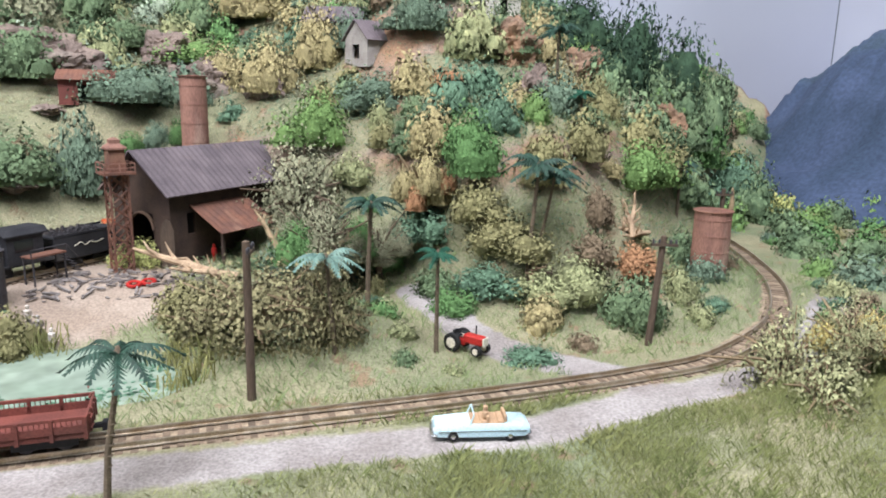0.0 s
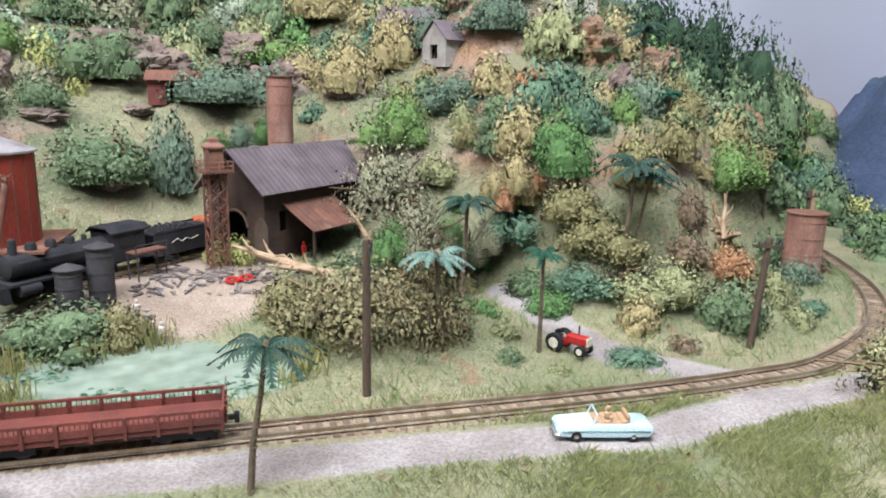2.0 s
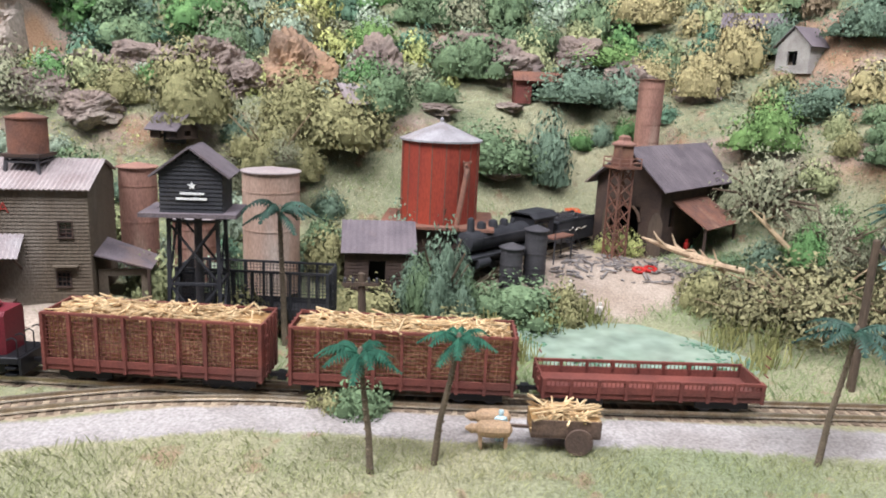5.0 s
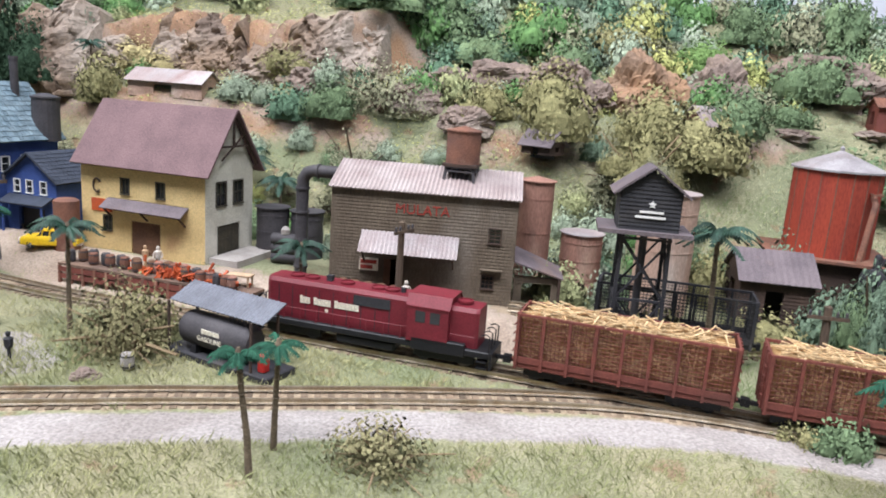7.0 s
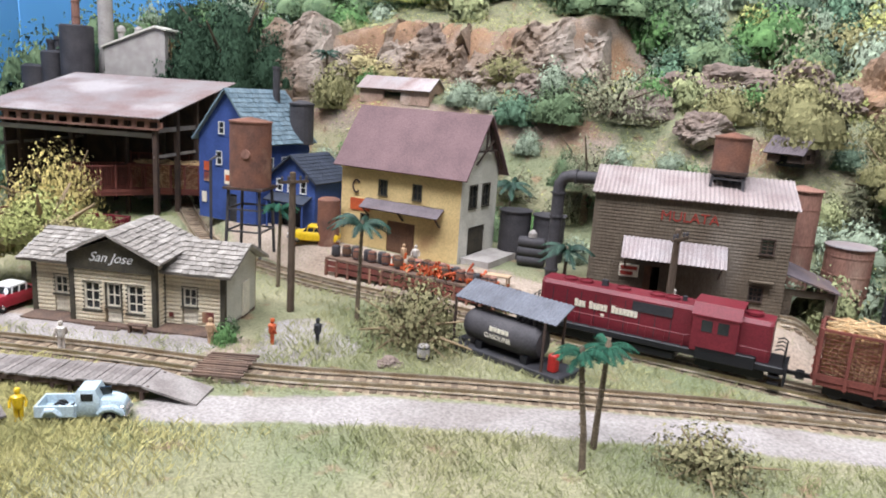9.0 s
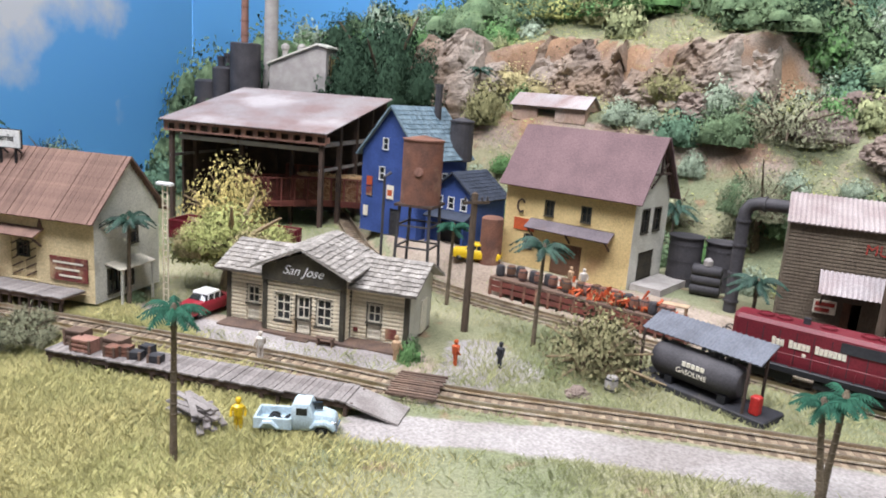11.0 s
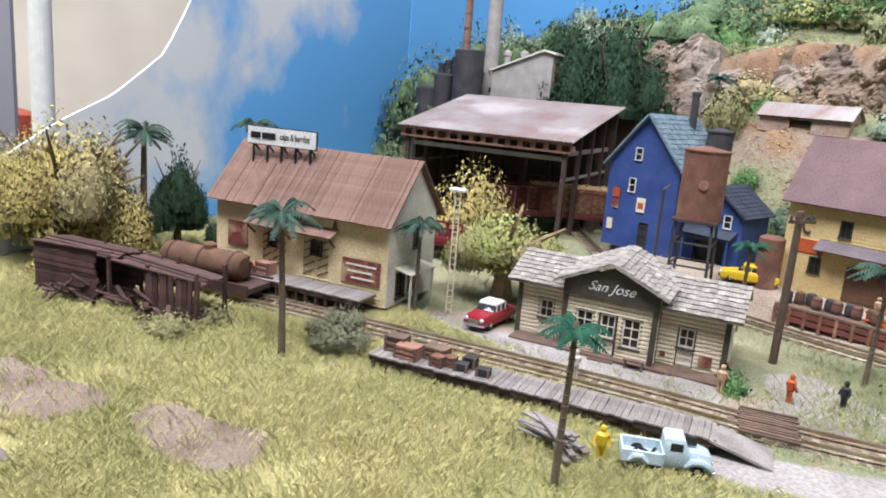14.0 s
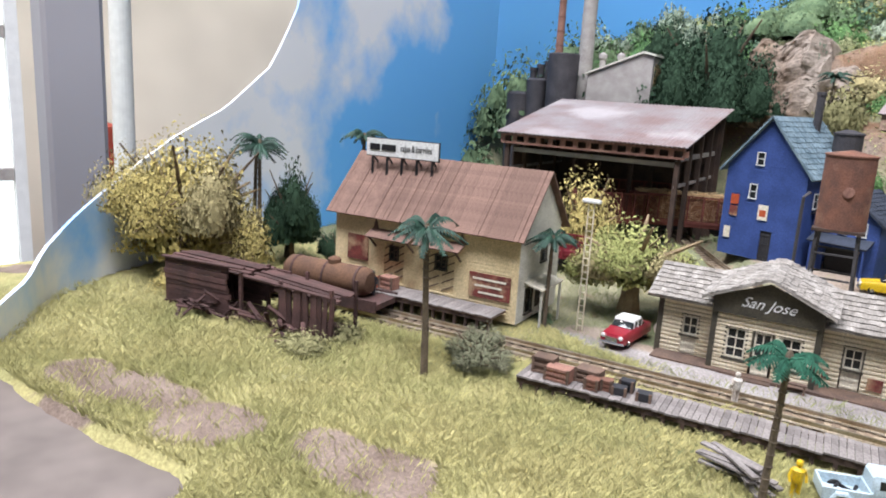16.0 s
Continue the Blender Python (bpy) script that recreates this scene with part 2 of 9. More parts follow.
M["black"] = material("black_paint", (0.02, 0.02, 0.023), (0.013, 0.013, 0.015), 60, 0.5, 0, 0.05)
M["black_dusty"] = material("dusty_black_paint", (0.04, 0.04, 0.045), (0.024, 0.024, 0.028), 80, 0.7, 0, 0.1, c=(0.075, 0.068, 0.065))
M["soot"] = material("grey_black_iron", (0.075, 0.07, 0.075), (0.05, 0.047, 0.052), 80, 0.65, 0.1, 0.1, c=(0.12, 0.1, 0.09), c_at=0.66)
M["cane_red"] = material("wagon_red_brown", (0.2, 0.06, 0.045), (0.14, 0.045, 0.036), 90, 0.7, 0, 0.1, c=(0.12, 0.05, 0.04), c_at=0.66)
M["straw"] = material("cane_straw", (0.7, 0.53, 0.31), (0.5, 0.33, 0.17), 250, 0.85, 0, 0, island=0.3)
# darker copy of the straw: shade deep in the heap put into the colour
M["straw_shade"] = material("cane_straw_depth", (0.34, 0.2, 0.08), (0.22, 0.13, 0.055), 250, 0.9, 0, 0.3)
M["glass"] = material("dark_window_glass", (0.025, 0.028, 0.03), (0.018, 0.02, 0.022), 50, 0.12, 0, 0, spec=0.6)
M["white"] = material("white_paint", (0.78, 0.78, 0.76), (0.7, 0.7, 0.68), 60, 0.7)
M["cream_paint"] = material("cream_paint", (0.75, 0.7, 0.58), (0.66, 0.6, 0.48), 60, 0.7)
M["red_letter"] = material("red_lettering", (0.34, 0.05, 0.035), (0.26, 0.045, 0.035), 120, 0.85)
M["poster"] = material("poster_maroon", (0.2, 0.05, 0.04), (0.13, 0.04, 0.035), 250, 0.8, c=(0.45, 0.3, 0.18), c_at=0.58)
M["orange"] = material("orange_red_paint", (0.5, 0.1, 0.03), (0.38, 0.07, 0.03), 150, 0.6)
M["red"] = material("bright_red_paint", (0.46, 0.03, 0.025), (0.38, 0.025, 0.022), 100, 0.4)
M["car_blue"] = material("pale_blue_paint", (0.55, 0.73, 0.78), (0.5, 0.69, 0.75), 60, 0.28, spec=0.5, bump=0)
M["truck_blue"] = material("white_blue_paint", (0.5, 0.6, 0.65), (0.43, 0.54, 0.6), 60, 0.35, spec=0.5, bump=0)
M["car_red"] = material("maroon_car_paint", (0.3, 0.02, 0.035), (0.25, 0.018, 0.03), 60, 0.28, spec=0.5, bump=0)
M["car_yellow"] = material("yellow_car_paint", (0.75, 0.5, 0.02), (0.68, 0.44, 0.02), 60, 0.3, spec=0.5, bump=0)
M["chrome"] = material("chrome", (0.7, 0.7, 0.7), (0.6, 0.6, 0.6), 60, 0.2, 0.9, 0)
M["tyre"] = material("black_rubber", (0.02, 0.02, 0.02), (0.014, 0.014, 0.014), 60, 0.8)
M["tan"] = material("tan_upholstery", (0.5, 0.33, 0.2), (0.42, 0.28, 0.17), 100, 0.7)
M["pole"] = material("pole_wood", (0.115, 0.082, 0.058), (0.075, 0.055, 0.042), 120, 0.95, 0, 0.4, stretch=(1, 1, 0.2))
M["deadwood"] = material("pale_dead_wood", (0.52, 0.38, 0.25), (0.36, 0.25, 0.16), 150, 0.9, 0, 0.3, stretch=(1, 1, 0.4))
M["bark"] = material("brown_bark", (0.17, 0.12, 0.08), (0.1, 0.075, 0.055), 150, 0.95, 0, 0.5)
M["bark_pale"] = material("pale_bark", (0.36, 0.27, 0.16), (0.25, 0.18, 0.11), 150, 0.95, 0, 0.5)
M["palm_trunk"] = material("palm_trunk", (0.17, 0.13, 0.09), (0.11, 0.085, 0.06), 200, 0.9, 0, 0.4)
M["palm_leaf"] = material("palm_green_plastic", (0.03, 0.105, 0.065), (0.02, 0.07, 0.046), 150, 0.75, 0, 0.1, island=0.3, spec=0.1)
M["palm_dark"] = material("dark_palm_leaf", (0.03, 0.075, 0.05), (0.022, 0.05, 0.036), 150, 0.6, 0, 0.1, island=0.3)
M["palm_blue"] = material("pale_palm_leaf", (0.17, 0.27, 0.22), (0.1, 0.18, 0.15), 150, 0.6, 0, 0.1, island=0.3)
M["rock"] = material("ochre_rock", (0.33, 0.2, 0.12), (0.2, 0.145, 0.11), 22, 0.95, 0, 0.7, 600, c=(0.36, 0.27, 0.2), c_at=0.55)
M["rock_wall"] = material("craggy_ochre_rock", (0.27, 0.195, 0.14), (0.165, 0.125, 0.1), 26, 0.95, 0, 0.9, 400, c=(0.37, 0.31, 0.26), c_at=0.58)
M["rock_grey"] = material("grey_rock", (0.26, 0.2, 0.165), (0.17, 0.13, 0.115), 40, 0.95, 0, 0.7, 600, c=(0.33, 0.28, 0.23), c_at=0.58)
M["weed"] = material("pond_weed", (0.12, 0.24, 0.15), (0.08, 0.17, 0.11), 60, 0.6, 0, 0.1, island=0.25)
M["reed"] = material("reed", (0.34, 0.32, 0.13), (0.22, 0.23, 0.09), 60, 0.85, 0, 0, island=0.3)
M["skin_a"] = material("figure_white_shirt", (0.65, 0.62, 0.58), (0.5, 0.42, 0.35), 300, 0.8)
M["concrete"] = material("pale_concrete", (0.42, 0.39, 0.36), (0.33, 0.3, 0.28), 120, 0.9, 0, 0.2)

# ---- the lie of the land ----
TRACK_MAIN = [(560, 420), (470, 330), (452, 270), (430, 210), (395, 140), (345, 80), (283, 41), (240, 31), (200, 26), (150, 22), (70, 18), (2, 13.5), (-60, 10),
              (-113, 8), (-154, 7), (-194, -1), (-250, -24), (-295, -46), (-330, -63), (-362, -80), (-398, -98), (-458, -119), (-540, -153), (-628, -191), (-720, -231)]
TRACK_SIDE = [(-80, 10), (-120, 9), (-160, 11), (-217, 12), (-285, 12), (-340, 12), (-400, 11), (-454, 10), (-510, 17), (-560, 36), (-620, 74), (-690, 122), (-712, 138)]
TRACK_YARD = [(60, 296), (22, 254), (-30, 193), (-78, 136), (-120, 98), (-165, 80), (-240, 66)]
ROAD = [(420, 120), (345, 50), (300, 22), (262, 14), (225, 8), (180, -5), (120, -3), (50, -4), (-30, -6), (-100, -8), (-150, -8), (-200, -24), (-255, -48), (-300, -70), (-350, -97), (-400, -133)]
LANE = [(232, 30), (214, 50), (196, 62), (180, 88), (171, 116), (168, 150)]
YARD_PATHS = [(-395, -60), (-420, -40), (-470, -30)]
SCAR_A = [(-600, -305), (-585, -294), (-568, -286)]
SCAR_B = [(-548, -282), (-540, -274)]
SCAR_C = [(-512, -256), (-490, -250)]
POND = [(-60, 70), (-32, 58), (7, 50), (44, 57), (58, 72), (40, 92), (12, 116), (-18, 114), (-45, 102), (-66, 86)]


def lattice(x, y, seed):
    n = np.sin(x * 127.1 + y * 311.7 + seed * 74.7) * 43758.5453
    return n - np.floor(n)


def vnoise(x, y, seed=0):
    xi, yi = np.floor(x), np.floor(y)
    xf, yf = x - xi, y - yi
    u, v = xf * xf * (3 - 2 * xf), yf * yf * (3 - 2 * yf)
    a, b, c, d = (lattice(xi + i, yi + j, seed) for i, j in ((0, 0), (1, 0), (0, 1), (1, 1)))
    return (a * (1 - u) + b * u) * (1 - v) + (c * (1 - u) + d * u) * v


def fbm(x, y, seed=0, octaves=4):
    total, amp = 0.0, 0.5
    for k in range(octaves):
        total = total + amp * vnoise(x * 2**k, y * 2**k, seed + k)
        amp *= 0.5
    return total - 0.47


def sstep(a, b, x):
    t = np.clip((x - a) / (b - a), 0, 1)
    return t * t * (3 - 2 * t)


def near(poly, x, y):
    """Distance from each place to a line of points."""
    best = np.full(np.shape(x), 1e9)
    for (ax, ay), (bx, by) in zip(poly, poly[1:]):
        dx, dy = bx - ax, by - ay
        t = np.clip(((x - ax) * dx + (y - ay) * dy) / (dx * dx + dy * dy), 0, 1)
        best = np.minimum(best, np.hypot(x - ax - t * dx, y - ay - t * dy))
    return best


def inside(poly, x, y):
    hit = np.zeros(np.shape(x), bool)
    for (ax, ay), (bx, by) in zip(poly, poly[1:] + poly[:1]):
        cross = (ay > y) != (by > y)
        hit ^= cross & (x < (bx - ax) * (y - ay) / ((by - ay) or 1e-9) + ax)
    return hit


FOOT_X = [-1100, -900, -840, -760, -700, -640, -580, -520, -400, -320, -260, -180, -100, 0, 60, 120, 170, 205, 250, 300, 343, 380, 470, 600]
FOOT_Y = [90, 60, 70, 130, 160, 172, 165, 160, 150, 125, 128, 160, 180, 222, 222, 172, 162, 104, 98, 124, 156, 178, 310, 430]
CLIFF_X = [-780, -700, -662, -610, -553, -515, -477, -440, -415, -380]
CLIFF_Y = [200, 205, 220, 262, 282, 268, 256, 262, 282, 310]


def ground(x, y):
    """Height of the ground, in millimetres."""
    x, y = np.asarray(x, float), np.asarray(y, float)
    foot = np.interp(x, FOOT_X, FOOT_Y)
    d = y - foot
    steep = np.interp(x, [-1000, -640, -560, -330, -200, 120, 180, 500], [70, 60, 55, 115, 135, 135, 78, 78])
    low = np.interp(x, [-1000, -640, -500, -300, -180, 0, 250, 500], [75, 85, 88, 92, 82, 88, 80, 75])
    hill = low * sstep(0, 1, d / steep) + 95 * sstep(0, 1, (d - steep * 0.8) / 280)
    hill = hill * sstep(20, -70, x - (520 + 0.95 * (y - 300)))
    cliff = 46 * sstep(0, 1, (y - np.interp(x, CLIFF_X, CLIFF_Y) - 7 * fbm(x / 24, y / 60, 9)) / 11) * sstep(-770, -715, x) * sstep(-372, -405, x)
    hill = hill + cliff
    main = near(TRACK_MAIN, x, y)
    shelf = 11 * sstep(30, 48, y) * sstep(-660, -600, x) * sstep(-215, -235, x)
    shelf = shelf + 16 * sstep(110, 170, y) * sstep(-235, -215, x) * sstep(170, 110, x) + 14 * sstep(60, 150, y) * sstep(120, 200, x) * sstep(430, 360, x)
    z = np.maximum(hill + 0 * x, 0) + shelf
    z = z + (26 * fbm(x / 70, y / 70, 3) + 8 * fbm(x / 22, y / 22, 5)) * sstep(20, 110, d)
    z = z + 2.6 * fbm(x / 28, y / 28, 11) * sstep(14, 40, main)
    front = sstep(-20, -120, y - np.interp(x, [-720, -400, -200, 0, 400], [-210, -100, -5, 12, 60]))
    z = z - 4 * front * sstep(-300, -200, x)
    mound = 22 * np.exp(-((x - 110) ** 2 / 42**2 + (y - 92) ** 2 / 32**2))
    z = z + mound + 9 * np.exp(-((x - 320) ** 2 / 60**2 + (y + 20) ** 2 / 30**2))
    z = z + 24 * np.exp(-((x - 215) ** 2 / 85**2 + (y - 342) ** 2 / 38**2))
    wet = sstep(9, -4, np.where(inside(POND, x, y), -near(POND + POND[:1], x, y), near(POND + POND[:1], x, y)))
    z = z * (1 - wet) - 3.5 * wet
    flat = np.maximum(sstep(15, 8, main), np.maximum(sstep(13, 8, near(TRACK_SIDE, x, y)), sstep(13, 8, near(ROAD, x, y))))
    level = 0.4 * sstep(-620, -520, x) + 11 * sstep(-560, -690, x) * sstep(0, 60, y)
    return z * (1 - flat) + level * flat



def h(x, y):
    return float(ground(x, y))


BOARD = [(-600, -342), (-640, -323), (-668, -309), (-700, -293), (-730, -262), (-753, -224), (-767, -190), (-782, -155), (-790, -135), (-812, -84), (-904, 134)]
CORNER = [(-904, 134), (-926, 300), (-906, 500), (-880, 704)]
EDGE = BOARD + CORNER[1:] + [(700, 900), (900, -500), (-600, -500)]


def terrain():
    step = 4.4
    xs, ys = np.arange(-1060, 800, step), np.arange(-345, 700, step)
    X, Y = np.meshgrid(xs, ys)
    Z = ground(X, Y)
    rough = np.clip(np.minimum(near(ROAD, X, Y) - 10, near(TRACK_MAIN, X, Y) - 9) / 10, 0.12, 1)
    Z = Z + 1.3 * fbm(X / 7, Y / 7, 21, 3) * rough
    # the scenery thins out in a curve at the open corner of the board, and ends at the backdrop
    past = np.interp(X, [-1060, -700, -640, -600, -555, -520, -460, -420, 640], [-330, -332, -330, -322, -309, -294, -345, -400, -400]) - Y + 6 * fbm(X / 16, Y / 16, 91)
    Z = Z - 9 * sstep(-5, 5, past)
    Z = np.where(inside(EDGE, X, Y), Z, Z - 70)
    n, m = X.shape
    verts = np.stack([X.ravel(), Y.ravel(), Z.ravel()], 1) * MM
    idx = np.arange(n * m).reshape(n, m)
    faces = np.stack([idx[:-1, :-1], idx[:-1, 1:], idx[1:, 1:], idx[1:, :-1]], -1).reshape(-1, 4)
    me = bpy.data.meshes.new("ground")
    me.from_pydata(verts.tolist(), [], faces.tolist())
    road = np.maximum(sstep(13, 6.5, near(ROAD, X, Y) + 5 * fbm(X / 14, Y / 14, 31)), sstep(15, 9, near(LANE, X, Y) + 5 * fbm(X / 14, Y / 14, 33)))
    road = np.maximum(road, sstep(17, 9, near([(-400, -95), (-405, -68), (-418, -48)], X, Y)) + sstep(17, 8, near([(-440, -92), (-520, -122), (-560, -132)], X, Y)) * 0.9)
    yard = sstep(60, 35, np.hypot((X + 10) * 0.8, Y - 165) + 20 * fbm(X / 30, Y / 30, 41))
    yard = np.maximum(yard, sstep(26, 12, near([(-215, 50), (-300, 44), (-400, 40), (-460, 38), (-530, 55), (-600, 110)], X, Y) + 14 * fbm(X / 25, Y / 25, 43)))
    yard = np.maximum(yard, sstep(22, 10, near([(-545, -118), (-500, -112), (-430, -86)], X, Y) + 8 * fbm(X / 16, Y / 16, 47)))
    road = np.maximum(road, sstep(26, 12, np.hypot(X + 400, (Y + 58) * 1.2) + 10 * fbm(X / 14, Y / 14, 49)))
    ballast = np.maximum(sstep(10, 6.5, near(TRACK_MAIN, X, Y)), np.maximum(sstep(9.5, 6, near(TRACK_SIDE, X, Y)), sstep(9, 6, near(TRACK_YARD, X, Y))))
    bare = sstep(0.16, 0.24, fbm(X / 45, Y / 45, 51, 5)) * sstep(-420, -470, X) * sstep(-180, -215, Y)
    bare = np.maximum(bare, sstep(34, 18, np.minimum(near(SCAR_A, X, Y), np.minimum(near(SCAR_B, X, Y), near(SCAR_C, X, Y))) * 2.2 + 24 * fbm(X / 16, Y / 16, 57)))
    dry = sstep(-380, -430, X) * sstep(-110, -160, Y) * sstep(-0.3, 0.1, fbm(X / 30, Y / 30, 66) + 0.25)
    gy, gx = np.gradient(Z, step)
    cliffs = sstep(0.75, 1.25, np.hypot(gx, gy)) * sstep(40, 90, Z)
    for name, val in (("dry", dry), ("road", road), ("yard", yard), ("ballast", ballast), ("bare", bare), ("cliff", cliffs)):
        at = me.attributes.new(name, "FLOAT", "POINT")
        at.data.foreach_set("value", np.clip(val, 0, 1).ravel().astype(np.float32))
    me.shade_smooth()
    m = bpy.data.materials.new("scenic_ground")
    m.use_nodes = True
    nt = m.node_tree
    bs = nt.nodes["Principled BSDF"]
    bs.inputs["Roughness"].default_value, bs.inputs["Specular IOR Level"].default_value = 0.95, 0.1
    co = nt.nodes.new("ShaderNodeTexCoord")

    def noise_fac(scale, lo, hi, detail=5.0):
        t = nt.nodes.new("ShaderNodeTexNoise")
        t.inputs["Scale"].default_value, t.inputs["Detail"].default_value = scale, detail
        nt.links.new(co.outputs["Object"], t.inputs["Vector"])
        r = nt.nodes.new("ShaderNodeMapRange")
        r.inputs[1].default_value, r.inputs[2].default_value = lo, hi
        nt.links.new(t.outputs["Fac"], r.inputs[0])
        return r.outputs[0], t.outputs["Fac"]

    def mix(f, x, y, blend="MIX"):
        q = nt.nodes.new("ShaderNodeMix")
        q.data_type, q.blend_type = "RGBA", blend
        for sock, val in ((q.inputs[0], f), (q.inputs[6], x), (q.inputs[7], y)):
            if hasattr(val, "is_linked"):
                nt.links.new(val, sock)
            else:
                sock.default_value = val if isinstance(val, float) else (*val, 1)
        return q.outputs[2]

    def attr(name, broken=0.35):
        a = nt.nodes.new("ShaderNodeAttribute")
        a.attribute_name = name
        f, _ = noise_fac(260, 0.3, 0.7, 4)
        q = nt.nodes.new("ShaderNodeMath")
        q.operation = "MULTIPLY_ADD"
        nt.links.new(f, q.inputs[0])
        q.inputs[1].default_value = broken
        nt.links.new(a.outputs["Fac"], q.inputs[2])
        r = nt.nodes.new("ShaderNodeMapRange")
        r.inputs[1].default_value, r.inputs[2].default_value = 0.45, 0.85
        nt.links.new(q.outputs[0], r.inputs[0])
        return r.outputs[0]

    big, mid_n, fine = noise_fac(9, 0.38, 0.62)[0], noise_fac(45, 0.4, 0.62)[0], noise_fac(900, 0.3, 0.7, 3)
    col = mix(mid_n, mix(big, (0.27, 0.255, 0.155), (0.2, 0.22, 0.13)), mix(big, (0.34, 0.31, 0.2), (0.19, 0.215, 0.125)))
    col = mix(noise_fac(70, 0.6, 0.68)[0], col, (0.26, 0.19, 0.12))
    col = mix(attr("dry"), col, mix(mid_n, (0.42, 0.37, 0.17), (0.33, 0.31, 0.14)))
    col = mix(attr("yard"), col, mix(mid_n, (0.38, 0.31, 0.25), (0.3, 0.235, 0.185)))
    col = mix(attr("bare"), col, mix(mid_n, (0.26, 0.2, 0.165), (0.17, 0.125, 0.1)))
    col = mix(attr("cliff", 0.2), col, mix(noise_fac(24, 0.42, 0.58)[0], mix(mid_n, (0.34, 0.21, 0.13), (0.24, 0.15, 0.1)), (0.33, 0.26, 0.21)))
    col = mix(attr("road"), col, mix(noise_fac(30, 0.4, 0.6)[0], (0.37, 0.34, 0.325), (0.28, 0.25, 0.235)))
    col = mix(attr("ballast", 0.25), col, mix(noise_fac(150, 0.4, 0.6)[0], (0.36, 0.285, 0.2), (0.25, 0.19, 0.135)))
    col = mix(0.75, col, mix(fine[0], (0.66, 0.66, 0.66), (1.3, 1.3, 1.3)), "MULTIPLY")
    nt.links.new(col, bs.inputs["Base Color"])
    bp = nt.nodes.new("ShaderNodeBump")
    bp.inputs["Strength"].default_value, bp.inputs["Distance"].default_value = 0.6, 0.001
    nt.links.new(fine[1], bp.inputs["Height"])
    nt.links.new(bp.outputs[0], bs.inputs["Normal"])
    me.materials.append(m)
    return tagged(new("ground", me), "dry grass, earth and dirt road of a model landscape", "ground", kind="structure")


terrain()


def spline(pts, step=3.0):
    """Points at even steps along a smooth line through pts, with their directions."""
    P2 = [Vector((*p, 0)) for p in pts]
    P2 = [P2[0] * 2 - P2[1]] + P2 + [P2[-1] * 2 - P2[-2]]
    dense = []
    for a, b, c, d in zip(P2, P2[1:], P2[2:], P2[3:]):
        for k in range(24):
            t = k / 24
            dense.append(0.5 * (2 * b + (c - a) * t + (2 * a - 5 * b + 4 * c - d) * t * t + (3 * b - a - 3 * c + d) * t**3))
    dense.append(P2[-2])
    out, gone, want = [], 0.0, 0.0
    for a, b in zip(dense, dense[1:]):
        L = (b - a).length
        while want <= gone + L and L > 0:
            out.append((a + (b - a) * ((want - gone) / L), (b - a).normalized()))
            want += step
        gone += L
    return out


def track(name, pts, label, zf):
    root = thing(name, P(0, 0, 0), label, "track", kind="structure")
    line = spline(pts, 3.0)
    for side in (-1, 1):
        rings = []
        for p, d in line:
            s = Vector((-d.y, d.x, 0)) * side
            z = zf(p.x, p.y)
            prof = [(4.35, 1.0), (5.75, 1.0), (5.55, 1.35), (5.2, 1.5), (5.2, 2.3), (5.45, 2.45), (5.4, 2.95), (4.75, 2.95), (4.65, 2.45), (4.9, 2.3), (4.9, 1.5), (4.5, 1.35)]
            rings.append([(p.x + s.x * o, p.y + s.y * o, z + q) for o, q in (prof if side > 0 else prof[::-1])])
        part("rail", Shape().rings(rings), M["rail"], root, "weathered metal rail")
    sl = Shape()
    for k, (p, d) in enumerate(spline(pts, 4.7)):
        a = math.degrees(math.atan2(d.y, d.x)) + rnd.uniform(-1.5, 1.5)
        n = len(sl.v)
        sl.box(-1.2, 1.2, -7.9 + rnd.uniform(-0.3, 0.3), 7.9, -0.8, 0.42 + rnd.uniform(-0.25, 0.2)).moved(mat4(p.x, p.y, zf(p.x, p.y), 0, 0, a), n)
    tagged(part("sleepers", sl, M["sleeper"], root, "half-buried brown sleepers"), kind="stuff")


flat0 = lambda x, y: 0.2
track("track_main", TRACK_MAIN, "single railway track with brown sleepers in earth", flat0)
track("track_siding", TRACK_SIDE, "siding diverging behind the fuel tank towards the canopy", lambda x, y: 0.2 + max(0.0, float(ground(x, y)) - 0.4) * 0.98 if x < -560 else 0.2)
track("track_yard", TRACK_YARD, "old siding leading up to the engine house", lambda x, y: max(0.3, min(float(ground(x, y)) + 0.2, 17)))

# ---- pond ----
pond_mat = material("murky_green_water", (0.3, 0.37, 0.3), (0.24, 0.31, 0.24), 25, 0.12, 0, 0.04, 90, c=(0.16, 0.3, 0.22), c_at=0.6, spec=0.5)
pp = spline(POND + POND[:1], 5)
single("pond", Shape().slab([(p.x + (p.x + 4) * 0.06, p.y + (p.y - 83) * 0.08) for p, _ in pp][::1], -4.5, -1.2), pond_mat, P(0, 0, 0), "murky green pond water with floating weed", "pond", kind="structure")

# ---- backdrop boards and the hall behind ----
sky_mat = bpy.data.materials.new("printed_sky")
sky_mat.use_nodes = True
nt = sky_mat.node_tree
bs = nt.nodes["Principled BSDF"]
bs.inputs["Roughness"].default_value = 0.5
co = nt.nodes.new("ShaderNodeTexCoord")
ns = nt.nodes.new("ShaderNodeTexNoise")
ns.inputs["Scale"].default_value, ns.inputs["Detail"].default_value, ns.inputs["Roughness"].default_value = 6.5, 7.0, 0.55
nt.links.new(co.outputs["Object"], ns.inputs["Vector"])
sep = nt.nodes.new("ShaderNodeSeparateXYZ")
nt.links.new(co.outputs["Object"], sep.inputs[0])
ma = nt.nodes.new("ShaderNodeMath")
